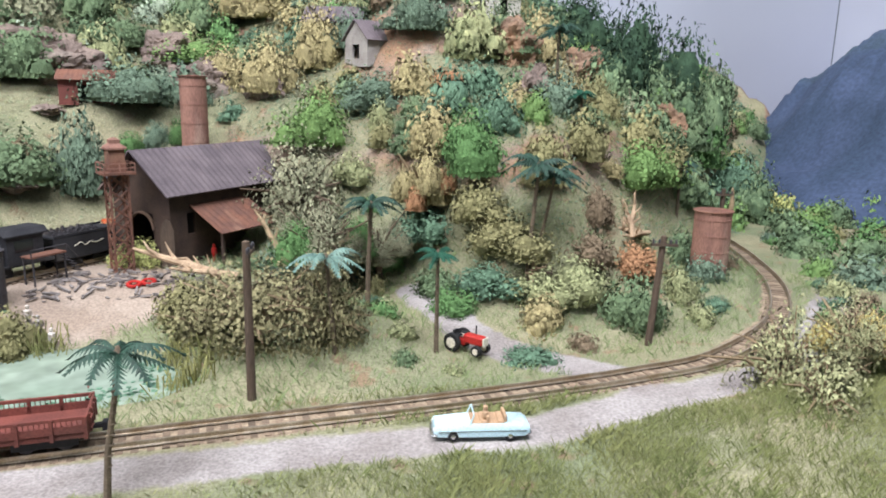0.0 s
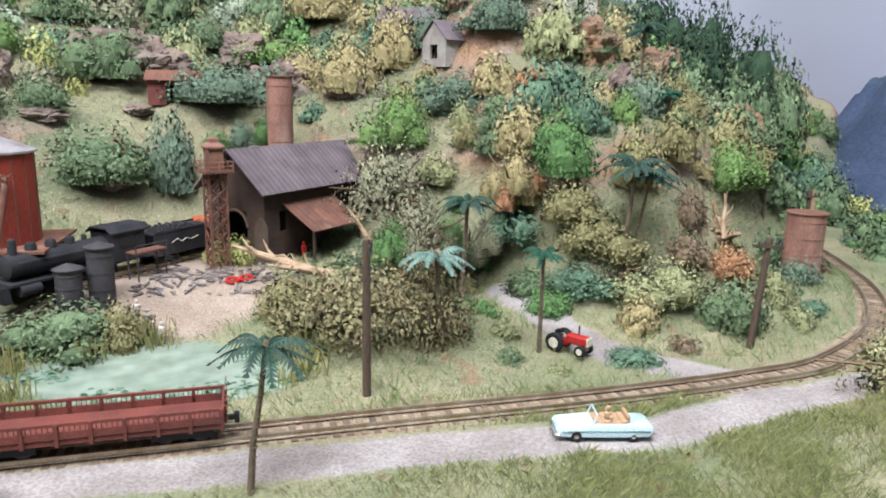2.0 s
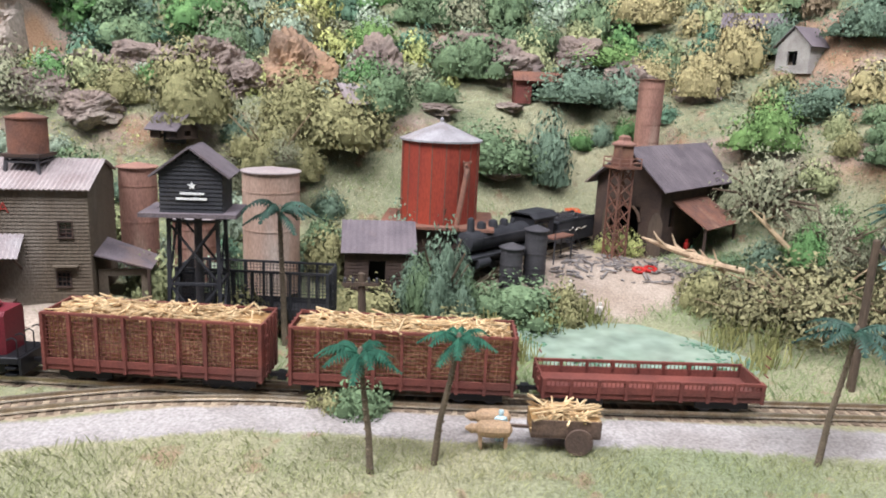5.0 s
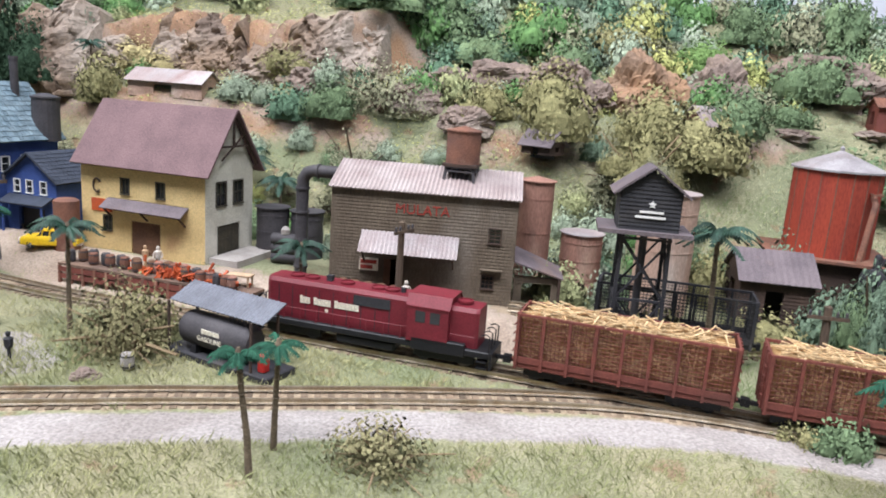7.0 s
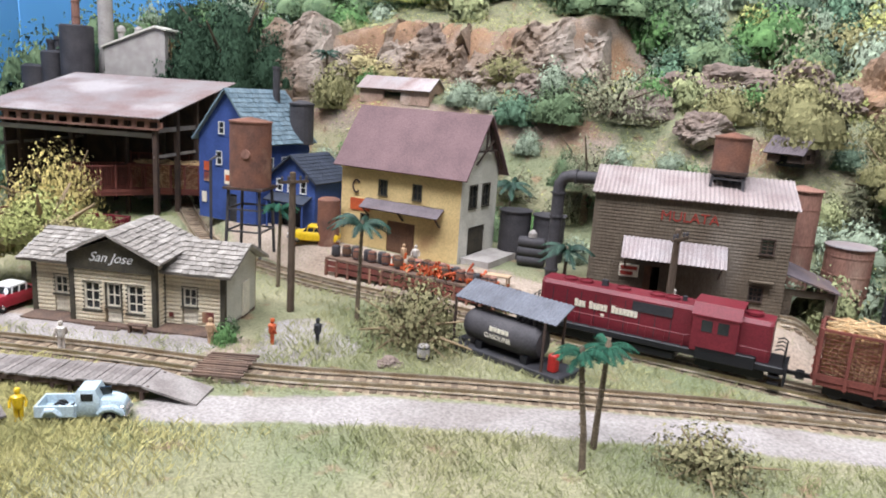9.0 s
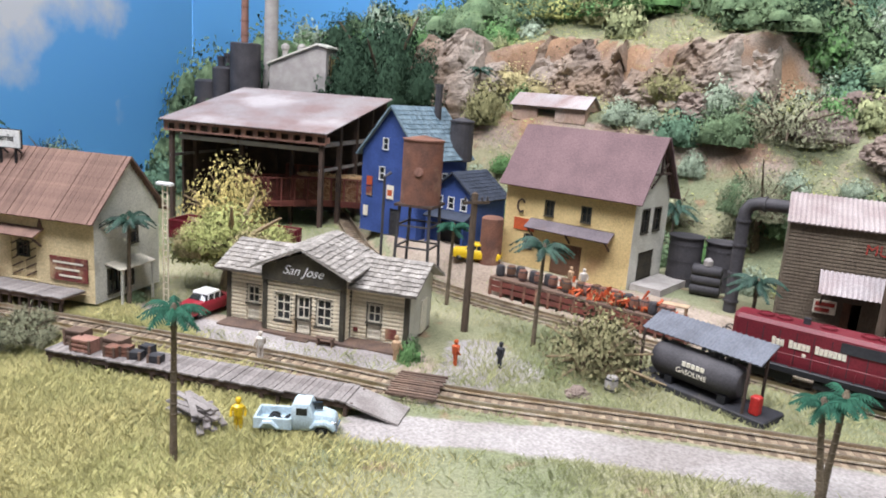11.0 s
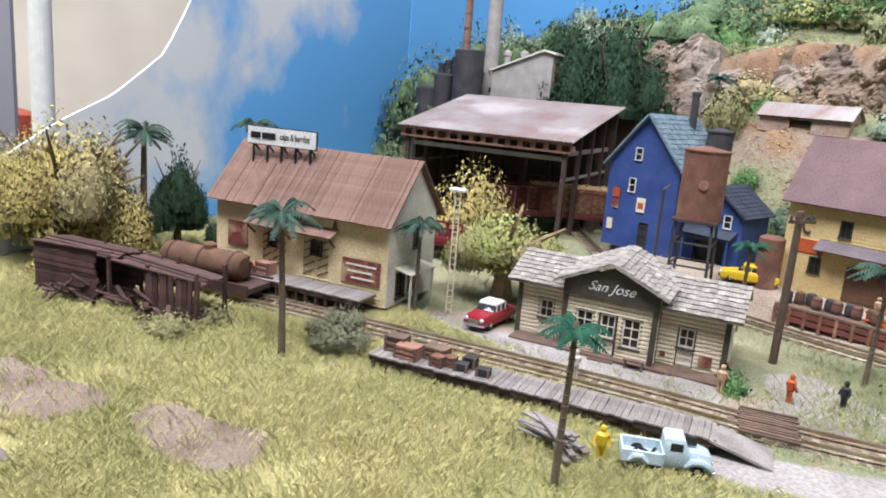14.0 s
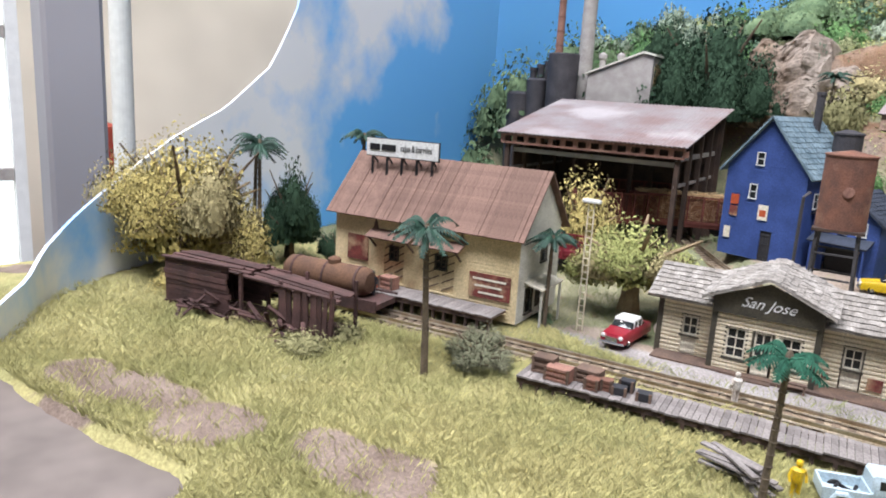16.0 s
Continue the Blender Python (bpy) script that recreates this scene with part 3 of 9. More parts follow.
ma.operation, ma.inputs[1].default_value = "MULTIPLY_ADD", -0.5
nt.links.new(sep.outputs["Y"], ma.inputs[0])
nt.links.new(ns.outputs["Fac"], ma.inputs[2])
rp = nt.nodes.new("ShaderNodeValToRGB")
rp.color_ramp.elements[0].position, rp.color_ramp.elements[0].color = 0.545, (0.16, 0.5, 1.0, 1)
rp.color_ramp.elements[1].position, rp.color_ramp.elements[1].color = 0.66, (0.82, 0.85, 0.93, 1)
nt.links.new(ma.outputs[0], rp.inputs[0])
nt.links.new(rp.outputs[0], bs.inputs["Base Color"])
BOARD_H = [12, 14, 16, 26, 44, 66, 82, 108, 142, 300, 420]


def board(name, pts, tops, base, mat, label, thick=4):
    line = spline(pts, 8)
    gone = [0]
    for a, b in zip(pts, pts[1:]):
        gone.append(gone[-1] + math.hypot(b[0] - a[0], b[1] - a[1]))
    rings = []
    for k, (p, d) in enumerate(line):
        s = Vector((-d.y, d.x, 0)) * thick
        t = np.interp(k * 8, gone, tops)
        rings.append([(p.x, p.y, base), (p.x, p.y, t), (p.x + s.x, p.y + s.y, t), (p.x + s.x, p.y + s.y, base)])
    return single(name, Shape().rings(rings), mat, P(0, 0, 0), label, "backdrop", kind="structure", smooth=True)


board("backdrop_left", BOARD, BOARD_H, -30, sky_mat, "curved board printed with blue sky and white clouds", -1.6)
back_mat = material("painted_sky", (0.36, 0.38, 0.46), (0.43, 0.45, 0.51), 1.5, 0.9, 0, 0, 2)
board("backdrop_corner", CORNER, [420] * 4, -30, sky_mat, "deep blue printed sky at the corner of the backdrop", 4)
board("backdrop_rear", [(-880, 704), (-800, 716), (-700, 720), (-500, 720), (0, 720), (400, 720), (920, 690)], [380] * 7, -30, back_mat, "pale painted sky board behind the hills", 4)
board("backdrop_right", [(920, 690), (960, 560), (960, 300), (940, 50), (900, -150)], [420] * 5, -30, back_mat, "pale painted sky board beside the curve", 4)
# painted mountain standing before the sky board
mount = material("blue_mountain", (0.06, 0.085, 0.15), (0.04, 0.062, 0.105), 14, 0.95, 0, 0.5, 250, c=(0.065, 0.1, 0.12))
mx, my = np.meshgrid(np.arange(590, 935, 7.0), np.arange(60, 700, 7.0))
mr = np.hypot((mx - 830) / 235, (my - 440) / 290)
mz = 262 * np.clip(1 - mr, 0, 1) ** 0.9 * (0.8 + 0.75 * fbm(mx / 60, my / 60, 71)) + 40 * np.abs(fbm(mx / 45, my / 45, 77)) * np.clip(1.2 - mr, 0, 1) - 6
ms = Shape()
nr, nc = mx.shape
ms.add(zip(mx.ravel(), my.ravel(), mz.ravel()), [(r * nc + c, r * nc + c + 1, (r + 1) * nc + c + 1, (r + 1) * nc + c) for r in range(nr - 1) for c in range(nc - 1)])
single("mountain", ms, mount, P(0, 0, 0), "distant blue wooded mountain behind the railway curve", "mountain", kind="structure", smooth=True)



# ---- buildings ----
def spans(x0, x1, z0, z1, holes):
    """What is left of a strip when the holes over it are taken out."""
    out = [(x0, x1)]
    for a, b, c, d in holes:
        if d > z0 + 0.05 and c < z1 - 0.05:
            nxt = []
            for p, q in out:
                if b <= p or a >= q:
                    nxt.append((p, q))
                else:
                    if a > p:
                        nxt.append((p, a))
                    if b < q:
                        nxt.append((b, q))
            out = nxt
    return [(p, q) for p, q in out if q - p > 0.05]


def wall_shape(w, top, holes=(), pitch=1.5, proud=0.35, thick=1.4, style="lap", z0=0.0):
    """An upright wall along x, its outer face at y=0, with real openings. top: a height, or a function of x for gables."""
    s = Shape()
    f = top if callable(top) else (lambda x: top)
    hi = max(f(w * k / 20) for k in range(21))
    z = z0
    while z < hi - 0.02:
        z1 = min(z + pitch, hi)
        x0, x1 = 0.0, w
        if callable(top):
            ok = [w * k / 80 for k in range(81) if f(w * k / 80) >= (z + z1) / 2]
            if len(ok) < 2:
                break
            x0, x1 = ok[0], ok[-1]
        cuts = sorted({z, z1} | {q for h4 in holes for q in h4[2:] if z < q < z1})
        for c0, c1 in zip(cuts, cuts[1:]):
            for p, q in spans(x0, x1, c0, c1, holes):
                u0, u1 = (c0 - z) / pitch, (c1 - z) / pitch
                if style == "log":
                    prof = [(0, c0), (-proud * 2.2, c0 + (c1 - c0) * 0.25), (-proud * 2.2, c0 + (c1 - c0) * 0.75), (0, c1)]
                elif style == "lap":
                    prof = [(-proud * (1 - u0), c0), (-proud * (1 - u1) - 0.02, c1)]
                else:
                    prof = [(0, c0), (0, c1)]
                pts = prof + [(thick, c1), (thick, c0)]
                s.rings([[(x, y, zz) for y, zz in pts] for x in (p, q)])
                s.cuts.append((len(s.v), len(s.f)))
        z = z1
    return s


def window(parent, x, z, w, hgt, frame_mat, y=0.0, bars=(1, 1), rot=None, glass="glass", bar_mat=None):
    """A window in an opening: frame, glazing bars and pane."""
    fr = Shape()
    t = max(0.35, min(0.7, w * 0.12))
    fr.box(x - t, x + w + t, y - 0.7, y + 0.5, z + hgt, z + hgt + t).box(x - t - 0.2, x + w + t + 0.2, y - 1.0, y + 0.5, z - t, z)
    fr.box(x - t, x, y - 0.65, y + 0.5, z, z + hgt).box(x + w, x + w + t, y - 0.65, y + 0.5, z, z + hgt)
    win = part("window", fr, frame_mat, parent, at=rot)
    bar = bar_mat or frame_mat
    for k in range(bars[0]):
        c = x + w * (k + 1) / (bars[0] + 1)
        part("glazing_bar", Shape().box(c - 0.2, c + 0.2, y + 0.02, y + 0.45, z, z + hgt), bar, win)
    for k in range(bars[1]):
        c = z + hgt * (k + 1) / (bars[1] + 1)
        part("glazing_bar", Shape().box(x, x + w, y + 0.06, y + 0.42, c - 0.2, c + 0.2), bar, win)
    if bar_mat:
        part("sash", Shape().box(x, x + w, y - 0.1, y + 0.46, z, z + 0.7).box(x, x + w, y - 0.1, y + 0.46, z + hgt - 0.7, z + hgt), bar, win)
        for c in (x, x + w - 0.6):
            part("sash", Shape().box(c, c + 0.6, y - 0.1, y + 0.47, z, z + hgt), bar, win)
    part("pane", Shape().box(x, x + w, y + 0.5, y + 0.8, z, z + hgt), M[glass], win)
    return win


def door(parent, x, z, w, hgt, mat, y=0.0, rot=None, boards=4, label=""):
    leaf = part("door", Shape().box(x, x + w, y + 0.1, y + 0.6, z, z + hgt), mat, parent, label, at=rot)
    for k in range(boards):
        part("door_board", Shape().box(x + w * k / boards + 0.06, x + w * (k + 1) / boards - 0.06, y - 0.05, y + 0.1, z, z + hgt), mat, leaf)
    for q in (0.15, 0.55, 0.85):
        part("ledge", Shape().box(x, x + w, y - 0.3, y - 0.05, z + hgt * q - 0.4, z + hgt * q + 0.4), mat, leaf)
    return leaf


def ribbed(p00, p10, p01, p11, n, amp, thick=0.6, base=(0, 0, 1)):
    """A roof sheet over four corners (eave start, eave end, ridge start, ridge end) with n ribs across."""
    a, b, c, d = map(Vector, (p00, p10, p01, p11))
    up = (b - a).cross(c - a).normalized()
    if up.z < 0:
        up = -up
    lo, hi = [], []
    for k in range(n * 4 + 1):
        t = k / (n * 4)
        w = up * (amp * math.sin(t * n * 2 * math.pi))
        lo.append((a + (b - a) * t + w, c + (d - c) * t + w))
    s = Shape()
    s.rings([[p + up * thick, q + up * thick, q, p] for p, q in lo])
    return s


def shingled(p00, p10, p01, p11, rows, cols, lift=0.5, r=None):
    """Overlapping courses of shingles over four corners, uneven at their lower edge."""
    r = r or rnd
    a, b, c, d = map(Vector, (p00, p10, p01, p11))
    up = (b - a).cross(c - a).normalized()
    if up.z < 0:
        up = -up
    s = Shape()
    q = lambda u, v: (a + (b - a) * u) * (1 - v) + (c + (d - c) * u) * v
    s.rings([[q(u, 0), q(u, 1), q(u, 1) - up * 0.8, q(u, 0) - up * 0.8] for u in (0, 1)])
    for j in range(rows):
        off = r.random() / cols
        for k in range(cols + 1):
            u0, u1 = max(0, (k - 1 + 0.03) / cols + off), min(1, (k - 0.03) / cols + off)
            if u1 - u0 < 0.2 / cols:
                continue
            v0, v1 = max(0, j / rows - r.random() * 0.18 / rows), min(1, (j + 1.25) / rows)
            e = lift * r.uniform(0.7, 1.3)
            s.rings([[q(u, v0) + up * e, q(u, v1) + up * 0.12, q(u, v1) + up * 0.02, q(u, v0) + up * (e - 0.3)] for u in (u0, u1)])
    return s


def lettering(text, size, mat, parent, at, label="", name="lettering", shear=0.0):
    cu = bpy.data.curves.new(name, "FONT")
    cu.body, cu.size, cu.extrude, cu.shear = text, size * MM, 0.08 * MM, shear
    cu.align_x = "CENTER"
    cu.materials.append(mat)
    ob = new(name, cu)
    ob.parent, ob.matrix_basis = parent, at
    return tagged(ob, label=label) if label else ob


FACE = lambda x, y, z, rz=0: P(x, y, z, rz, 90)


def gable_top(w, eave, ridge):
    return lambda x: eave + (ridge - eave) * (1 - abs(2 * x / w - 1))


# the mill: weathered board building with a corrugated roof
def mill():
    b = thing("mill_building", P(-325, 52, 9, 12.5), "weathered brown board mill with corrugated roof and awning", "building")
    W, D, E, R = 87, 44, 53, 62
    holes = [(26, 33, 5, 20), (73, 78, 10, 16), (75, 80, 32, 38.5)]
    part("wall", wall_shape(W, E, holes, 1.55), M["mill_wall"], b)
    right = mat4(W, 0, 0, 0, 0, 90)
    side = lambda x: E + (R - E) * min(1, x / (D * 0.62)) - max(0, x - D * 0.62) * 0.35
    part("wall", wall_shape(D, side, (), 1.55).moved(right), M["mill_wall"], b)
    part("wall", wall_shape(D, lambda x: side(D - x), (), 1.55).moved(mat4(0, D, 0, 0, 0, -90)), M["mill_wall"], b)
    part("wall", Shape().box(0, W, D - 1.4, D, 0, E - 2), M["mill_wall"], b)
    part("floor_slab", Shape().box(1.5, W - 1.5, 1.5, D - 1.5, 4.4, 5), M["dark_wall"], b)
    part("roof", ribbed((-1.5, -2, E - 0.6), (W + 1.5, -2, E - 0.6), (-1.5, D * 0.62, R + 0.6), (W + 1.5, D * 0.62, R + 0.6), 44, 0.28), M["corrugated"], b, "pale grey corrugated iron roof")
    part("roof", ribbed((-1.5, D + 1.5, R - 6), (W + 1.5, D + 1.5, R - 6), (-1.5, D * 0.62, R + 0.6), (W + 1.5, D * 0.62, R + 0.6), 44, 0.28), M["corrugated"], b)
    part("awning", ribbed((15, -10, 24.5), (61, -10, 24.5), (15, 0, 33), (61, 0, 33), 23, 0.3, 0.4), M["corr_red"], b, "rusty corrugated awning")
    for x in (17, 59):
        part("bracket", Shape().beam((x, -9, 24.3), (x, -0.3, 18), 0.7), M["dark_wall"], b)
    door(b, 26, 5, 3.2, 15, M["door_brown"], 0.4)
    window(b, 73, 10, 5, 6, M["dark_wall"], bars=(2, 2))
    window(b, 75, 32, 5, 6.5, M["dark_wall"], bars=(1, 3))
    part("window_hood", Shape().box(72, 82, -3, 0, 19, 19.6), M["mill_wall"], b)
    part("dock", Shape().box(6, 56, -9, -0.4, 3.6, 4.6), M["plank_brown"], b, "brown plank loading dock")
    for k in range(7):
        part("dock_post", Shape().box(7 + k * 8, 8.2 + k * 8, -8.6, -7.4, -2, 3.6), M["dark_wall"], b)
    lettering("MULATA", 6.6, M["red_letter"], b, FACE(43, -0.5, 42.5), "faded red painted lettering")
    sg = part("signboard", Shape().box(14.5, 23.5, -1.2, -0.5, 14, 20), M["cream_paint"], b, "small board with red bars")
    for k, (x0, x1) in enumerate(((15.2, 22.8), (15.2, 21))):
        part("sign_bar", Shape().box(x0, x1, -1.45, -1.15, 17.4 - k * 2.6, 19.2 - k * 2.6), M["red_letter"], sg)
    # lean-to with grey roof
    part("leanto_roof", ribbed((W + 0.5, 2, 23), (W + 24, 4, 16), (W + 0.5, 26, 26), (W + 24, 26, 17), 1, 0.0, 0.7), M["slate_roof"], b, "dark grey lean-to roof")
    part("leanto_wall", wall_shape(22, 16, [(4, 18, 0, 13)], 1.55).moved(mat4(W + 1, 6, 0)), M["mill_wall"], b)
    part("leanto_post", Shape().box(W + 22, W + 23.2, 4, 5.2, -2, 16.5), M["dark_wall"], b)


mill()
pipe = Shape().tube([(0, 0, -2), (0, 0, 47), (0.3, 0, 51), (2.5, 0, 54.4), (6, 0, 55.5), (24, 3.5, 55.5)], 3.1, 14)
pr = thing("exhaust_pipe", P(-349, 68, 10), "thick black iron pipe bent over to the mill roof", "pipe")
part("tube", pipe, M["soot"], pr, smooth=True)
for z in (6, 20, 34, 46):
    part("flange", Shape().lathe(0, 0, [(3.1, z), (3.7, z), (3.7, z + 1), (3.1, z + 1)], 14), M["soot"], pr)
part("flange", Shape().lathe(8, 0.3, [(3.1, 0), (3.7, 0), (3.7, 1), (3.1, 1)], 14, "x", 55.5), M["soot"], pr)


def drum_tank(name, x, y, r, z0, z1, mat, label, cat, roof=None, ladder=False, bands=3, cone=1.5):
    t = thing(name, P(x, y, z0), label, cat)
    H = z1 - z0
    part("shell", Shape().lathe(0, 0, [(r, -4), (r, H)], 28), mat, t, smooth=True)
    part("roof", Shape().lathe(0, 0, [(r + 0.9, H), (r + 0.9, H + 0.5), (0.4, H + cone + 0.5)], 28), roof or mat, t)
    for k in range(bands):
        z = H * (k + 0.5) / bands
        part("band", Shape().lathe(0, 0, [(r + 0.02, z), (r + 0.22, z), (r + 0.22, z + 0.7), (r + 0.02, z + 0.7)], 28), mat, t)
    if ladder:
        s = Shape()
        for q in (-1.2, 1.2):
            s.beam((q, -r - 1, 0), (q, -r - 1, H + 1), 0.35)
        for k in range(int(H / 2)):
            s.beam((-1.2, -r - 1, k * 2 + 1), (1.2, -r - 1, k * 2 + 1), 0.25)
        part("ladder", s, M["dark_wall"], t)
    return t


drum_tank("storage_vat", -386, 103, 9, 11, 38, M["soot"], "dark grey round vat beside the mill", "tank", cone=0.4)
drum_tank("storage_vat", -367, 108, 9, 11, 37, M["soot"], "dark grey round vat beside the mill", "tank", cone=0.4)
drum_tank("rusty_tank", -241, 122, 9, 12, 66, M["rust_pale"], "tall rust-streaked tank behind the mill", "tank", M["rust_pale"], cone=2)
drum_tank("rusty_tank", -216, 130, 11, 12, 40, M["rust_pale"], "short rust-streaked tank with flat lid", "tank", M["corr_red"], cone=1)
drum_tank("pale_tank", -174, 122, 14, 10, 67, M["tank_pale"], "tall pale beige round tank", "tank", M["corrugated"], cone=2)
drum_tank("tall_tank", 48, 282, 8.5, 74, 122, M["rust_pale"], "slim rusty tank on the hillside behind the engine house", "tank", M["rust"], cone=0.6, bands=4)
drum_tank("rusty_barrel_tank", 343, 138, 10.5, 13, 51, M["rust_pale"], "rusty upright tank beside the curve", "tank", M["rust"], cone=0.5, bands=4)
drum_tank("iron_cistern", -38, 148, 6, 14, 39, M["soot"], "dark grey upright cistern with domed top", "tank", cone=2.5)
drum_tank("iron_cistern", -51, 142, 6, 12, 30, M["soot"], "small grey upright cistern with domed top", "tank", cone=2.5)
hp = thing("pressure_vessels", P(-367, 84, 11, 10), "stack of small grey pressure vessels by the vats", "machine")
for k in range(3):
    part("vessel", Shape().lathe(-8, 0, [(0.5, 0), (3, 0.8), (3.2, 2), (3.2, 14), (3, 15.2), (0.5, 16)], 14, "x", 4 + k * 5), M["soot"], hp, smooth=True)
part("dome", Shape().lathe(0, 0, [(2.4, 17), (2.4, 19.5), (1, 21)], 14), M["concrete"], hp, smooth=True)


# the big red water tank on its timber base
def red_tank():
    x, y = -92, 172
    t = thing("red_water_tank", P(x, y, 26), "large red round water tank with grey cone roof", "tank")
    part("base", Shape().box(-27, 27, -24, 24, -10, 11), M["dark_wall"], t, "dark timber base")
    part("base_roof", Shape().slab([(-31, -28), (31, -28), (31, 28), (-31, 28)], 11, 12.4), M["rust"], t)
    r = 21.5
    part("shell", Shape().lathe(0, 0, [(r, 12.4), (r, 57)], 18), M["tank_red"], t)
    for k in range(18):
        a = 2 * math.pi * (k) / 18
        part("stave_joint", Shape().box(-0.3, 0.3, -0.2, 0.2, 12.6, 57), M["rust"], t, at=P(r * math.cos(a), r * math.sin(a), 0, math.degrees(a) + 90))
    part("cone_roof", Shape().lathe(0, 0, [(r + 1.6, 56.4), (r + 1.6, 57.4), (0.8, 66.5)], 18), M["grey_roof"], t, "grey metal cone roof")
    part("finial", Shape().lathe(0, 0, [(1, 66), (1.2, 68), (0.4, 69)], 10), M["grey_roof"], t)
    part("spout", Shape().tube([(14, -18, 46), (15, -21, 42), (12, -26, 22), (11, -27, 14)], 1.5, 8), M["rust"], t)
    part("spout_frame", Shape().beam((13, -17, 47), (13, -22, 47), 0.8).beam((17, -16, 47), (17, -22, 47), 0.8).beam((13, -22, 47), (17, -22, 47), 0.8), M["rust"], t)


red_tank()


# black water tower with a gabled house on a trestle
def water_house():
    t = thing("water_tower", P(-183, 46, 4, 8), "black gabled water tower on a trestle", "water tower")
    w, d = 23, 20
    part("platform", Shape().box(-19, 17, -13, 13, 55, 56.6), M["slate_roof"], t, "grey overhanging deck")
    gh = gable_top(w, 72, 80)
    part("wall", wall_shape(w, gh, (), 1.6, z0=56.6).moved(mat4(-w / 2, -d / 2, 0)), M["black_dusty"], t)
    part("wall", wall_shape(w, gh, (), 1.6, z0=56.6).moved(mat4(w / 2, d / 2, 0, 0, 0, 180)), M["black_dusty"], t)
    for sx in (-1, 1):
        part("wall", wall_shape(d, 72, (), 1.6, z0=56.6).moved(mat4(sx * w / 2, -d / 2 * sx, 0, 0, 0, 90 * sx)), M["black_dusty"], t)
        part("roof", ribbed((sx * (w / 2 + 3), -d / 2 - 2, 70), (sx * (w / 2 + 3), d / 2 + 2, 70), (0, -d / 2 - 2, 81), (0, d / 2 + 2, 81), 1, 0, 0.8), M["slate_roof"], t)
    sg = part("painted_star", Shape().slab([(1.7 * (1 if k % 2 == 0 else 0.45) * math.sin(k * math.pi / 5), 1.7 * (1 if k % 2 == 0 else 0.45) * math.cos(k * math.pi / 5)) for k in range(10)], 0, 0.2), M["white"], t, at=FACE(0.5, -10.5, 67))
    for k, (a, c) in enumerate(((-4, 5), (-5.5, 6))):
        part("painted_bar", Shape().box(a, c, -10.75, -10.45, 63.6 - k * 2, 64.5 - k * 2), M["white"], t)
    for sx in (-9, 9):
        for sy in (-8, 8):
            part("leg", Shape().beam((sx * 1.12, sy * 1.12, -4), (sx, sy, 55), 1.4), M["black_dusty"], t)
    for z0, z1 in ((2, 28), (28, 53)):
        for sy in (-8.6, 8.6):
            part("brace", Shape().beam((-9.5, sy, z0), (9.5, sy, z1), 0.8), M["black_dusty"], t)
            part("brace", Shape().beam((9.5, sy, z0), (-9.5, sy, z1), 0.8), M["black_dusty"], t)
            part("brace", Shape().beam((-9.5, sy, z1), (9.5, sy, z1), 1), M["black_dusty"], t)
        for sx in (-9.6, 9.6):
            part("brace", Shape().beam((sx, -8, z0), (sx, 8, z1), 0.8), M["black_dusty"], t)
            part("brace", Shape().beam((sx, -8, z1), (sx, 8, z1), 1), M["black_dusty"], t)
    part("standpipe", Shape().lathe(0, 0, [(1.6, -2), (1.6, 55)], 10), M["soot"], t)


water_house()


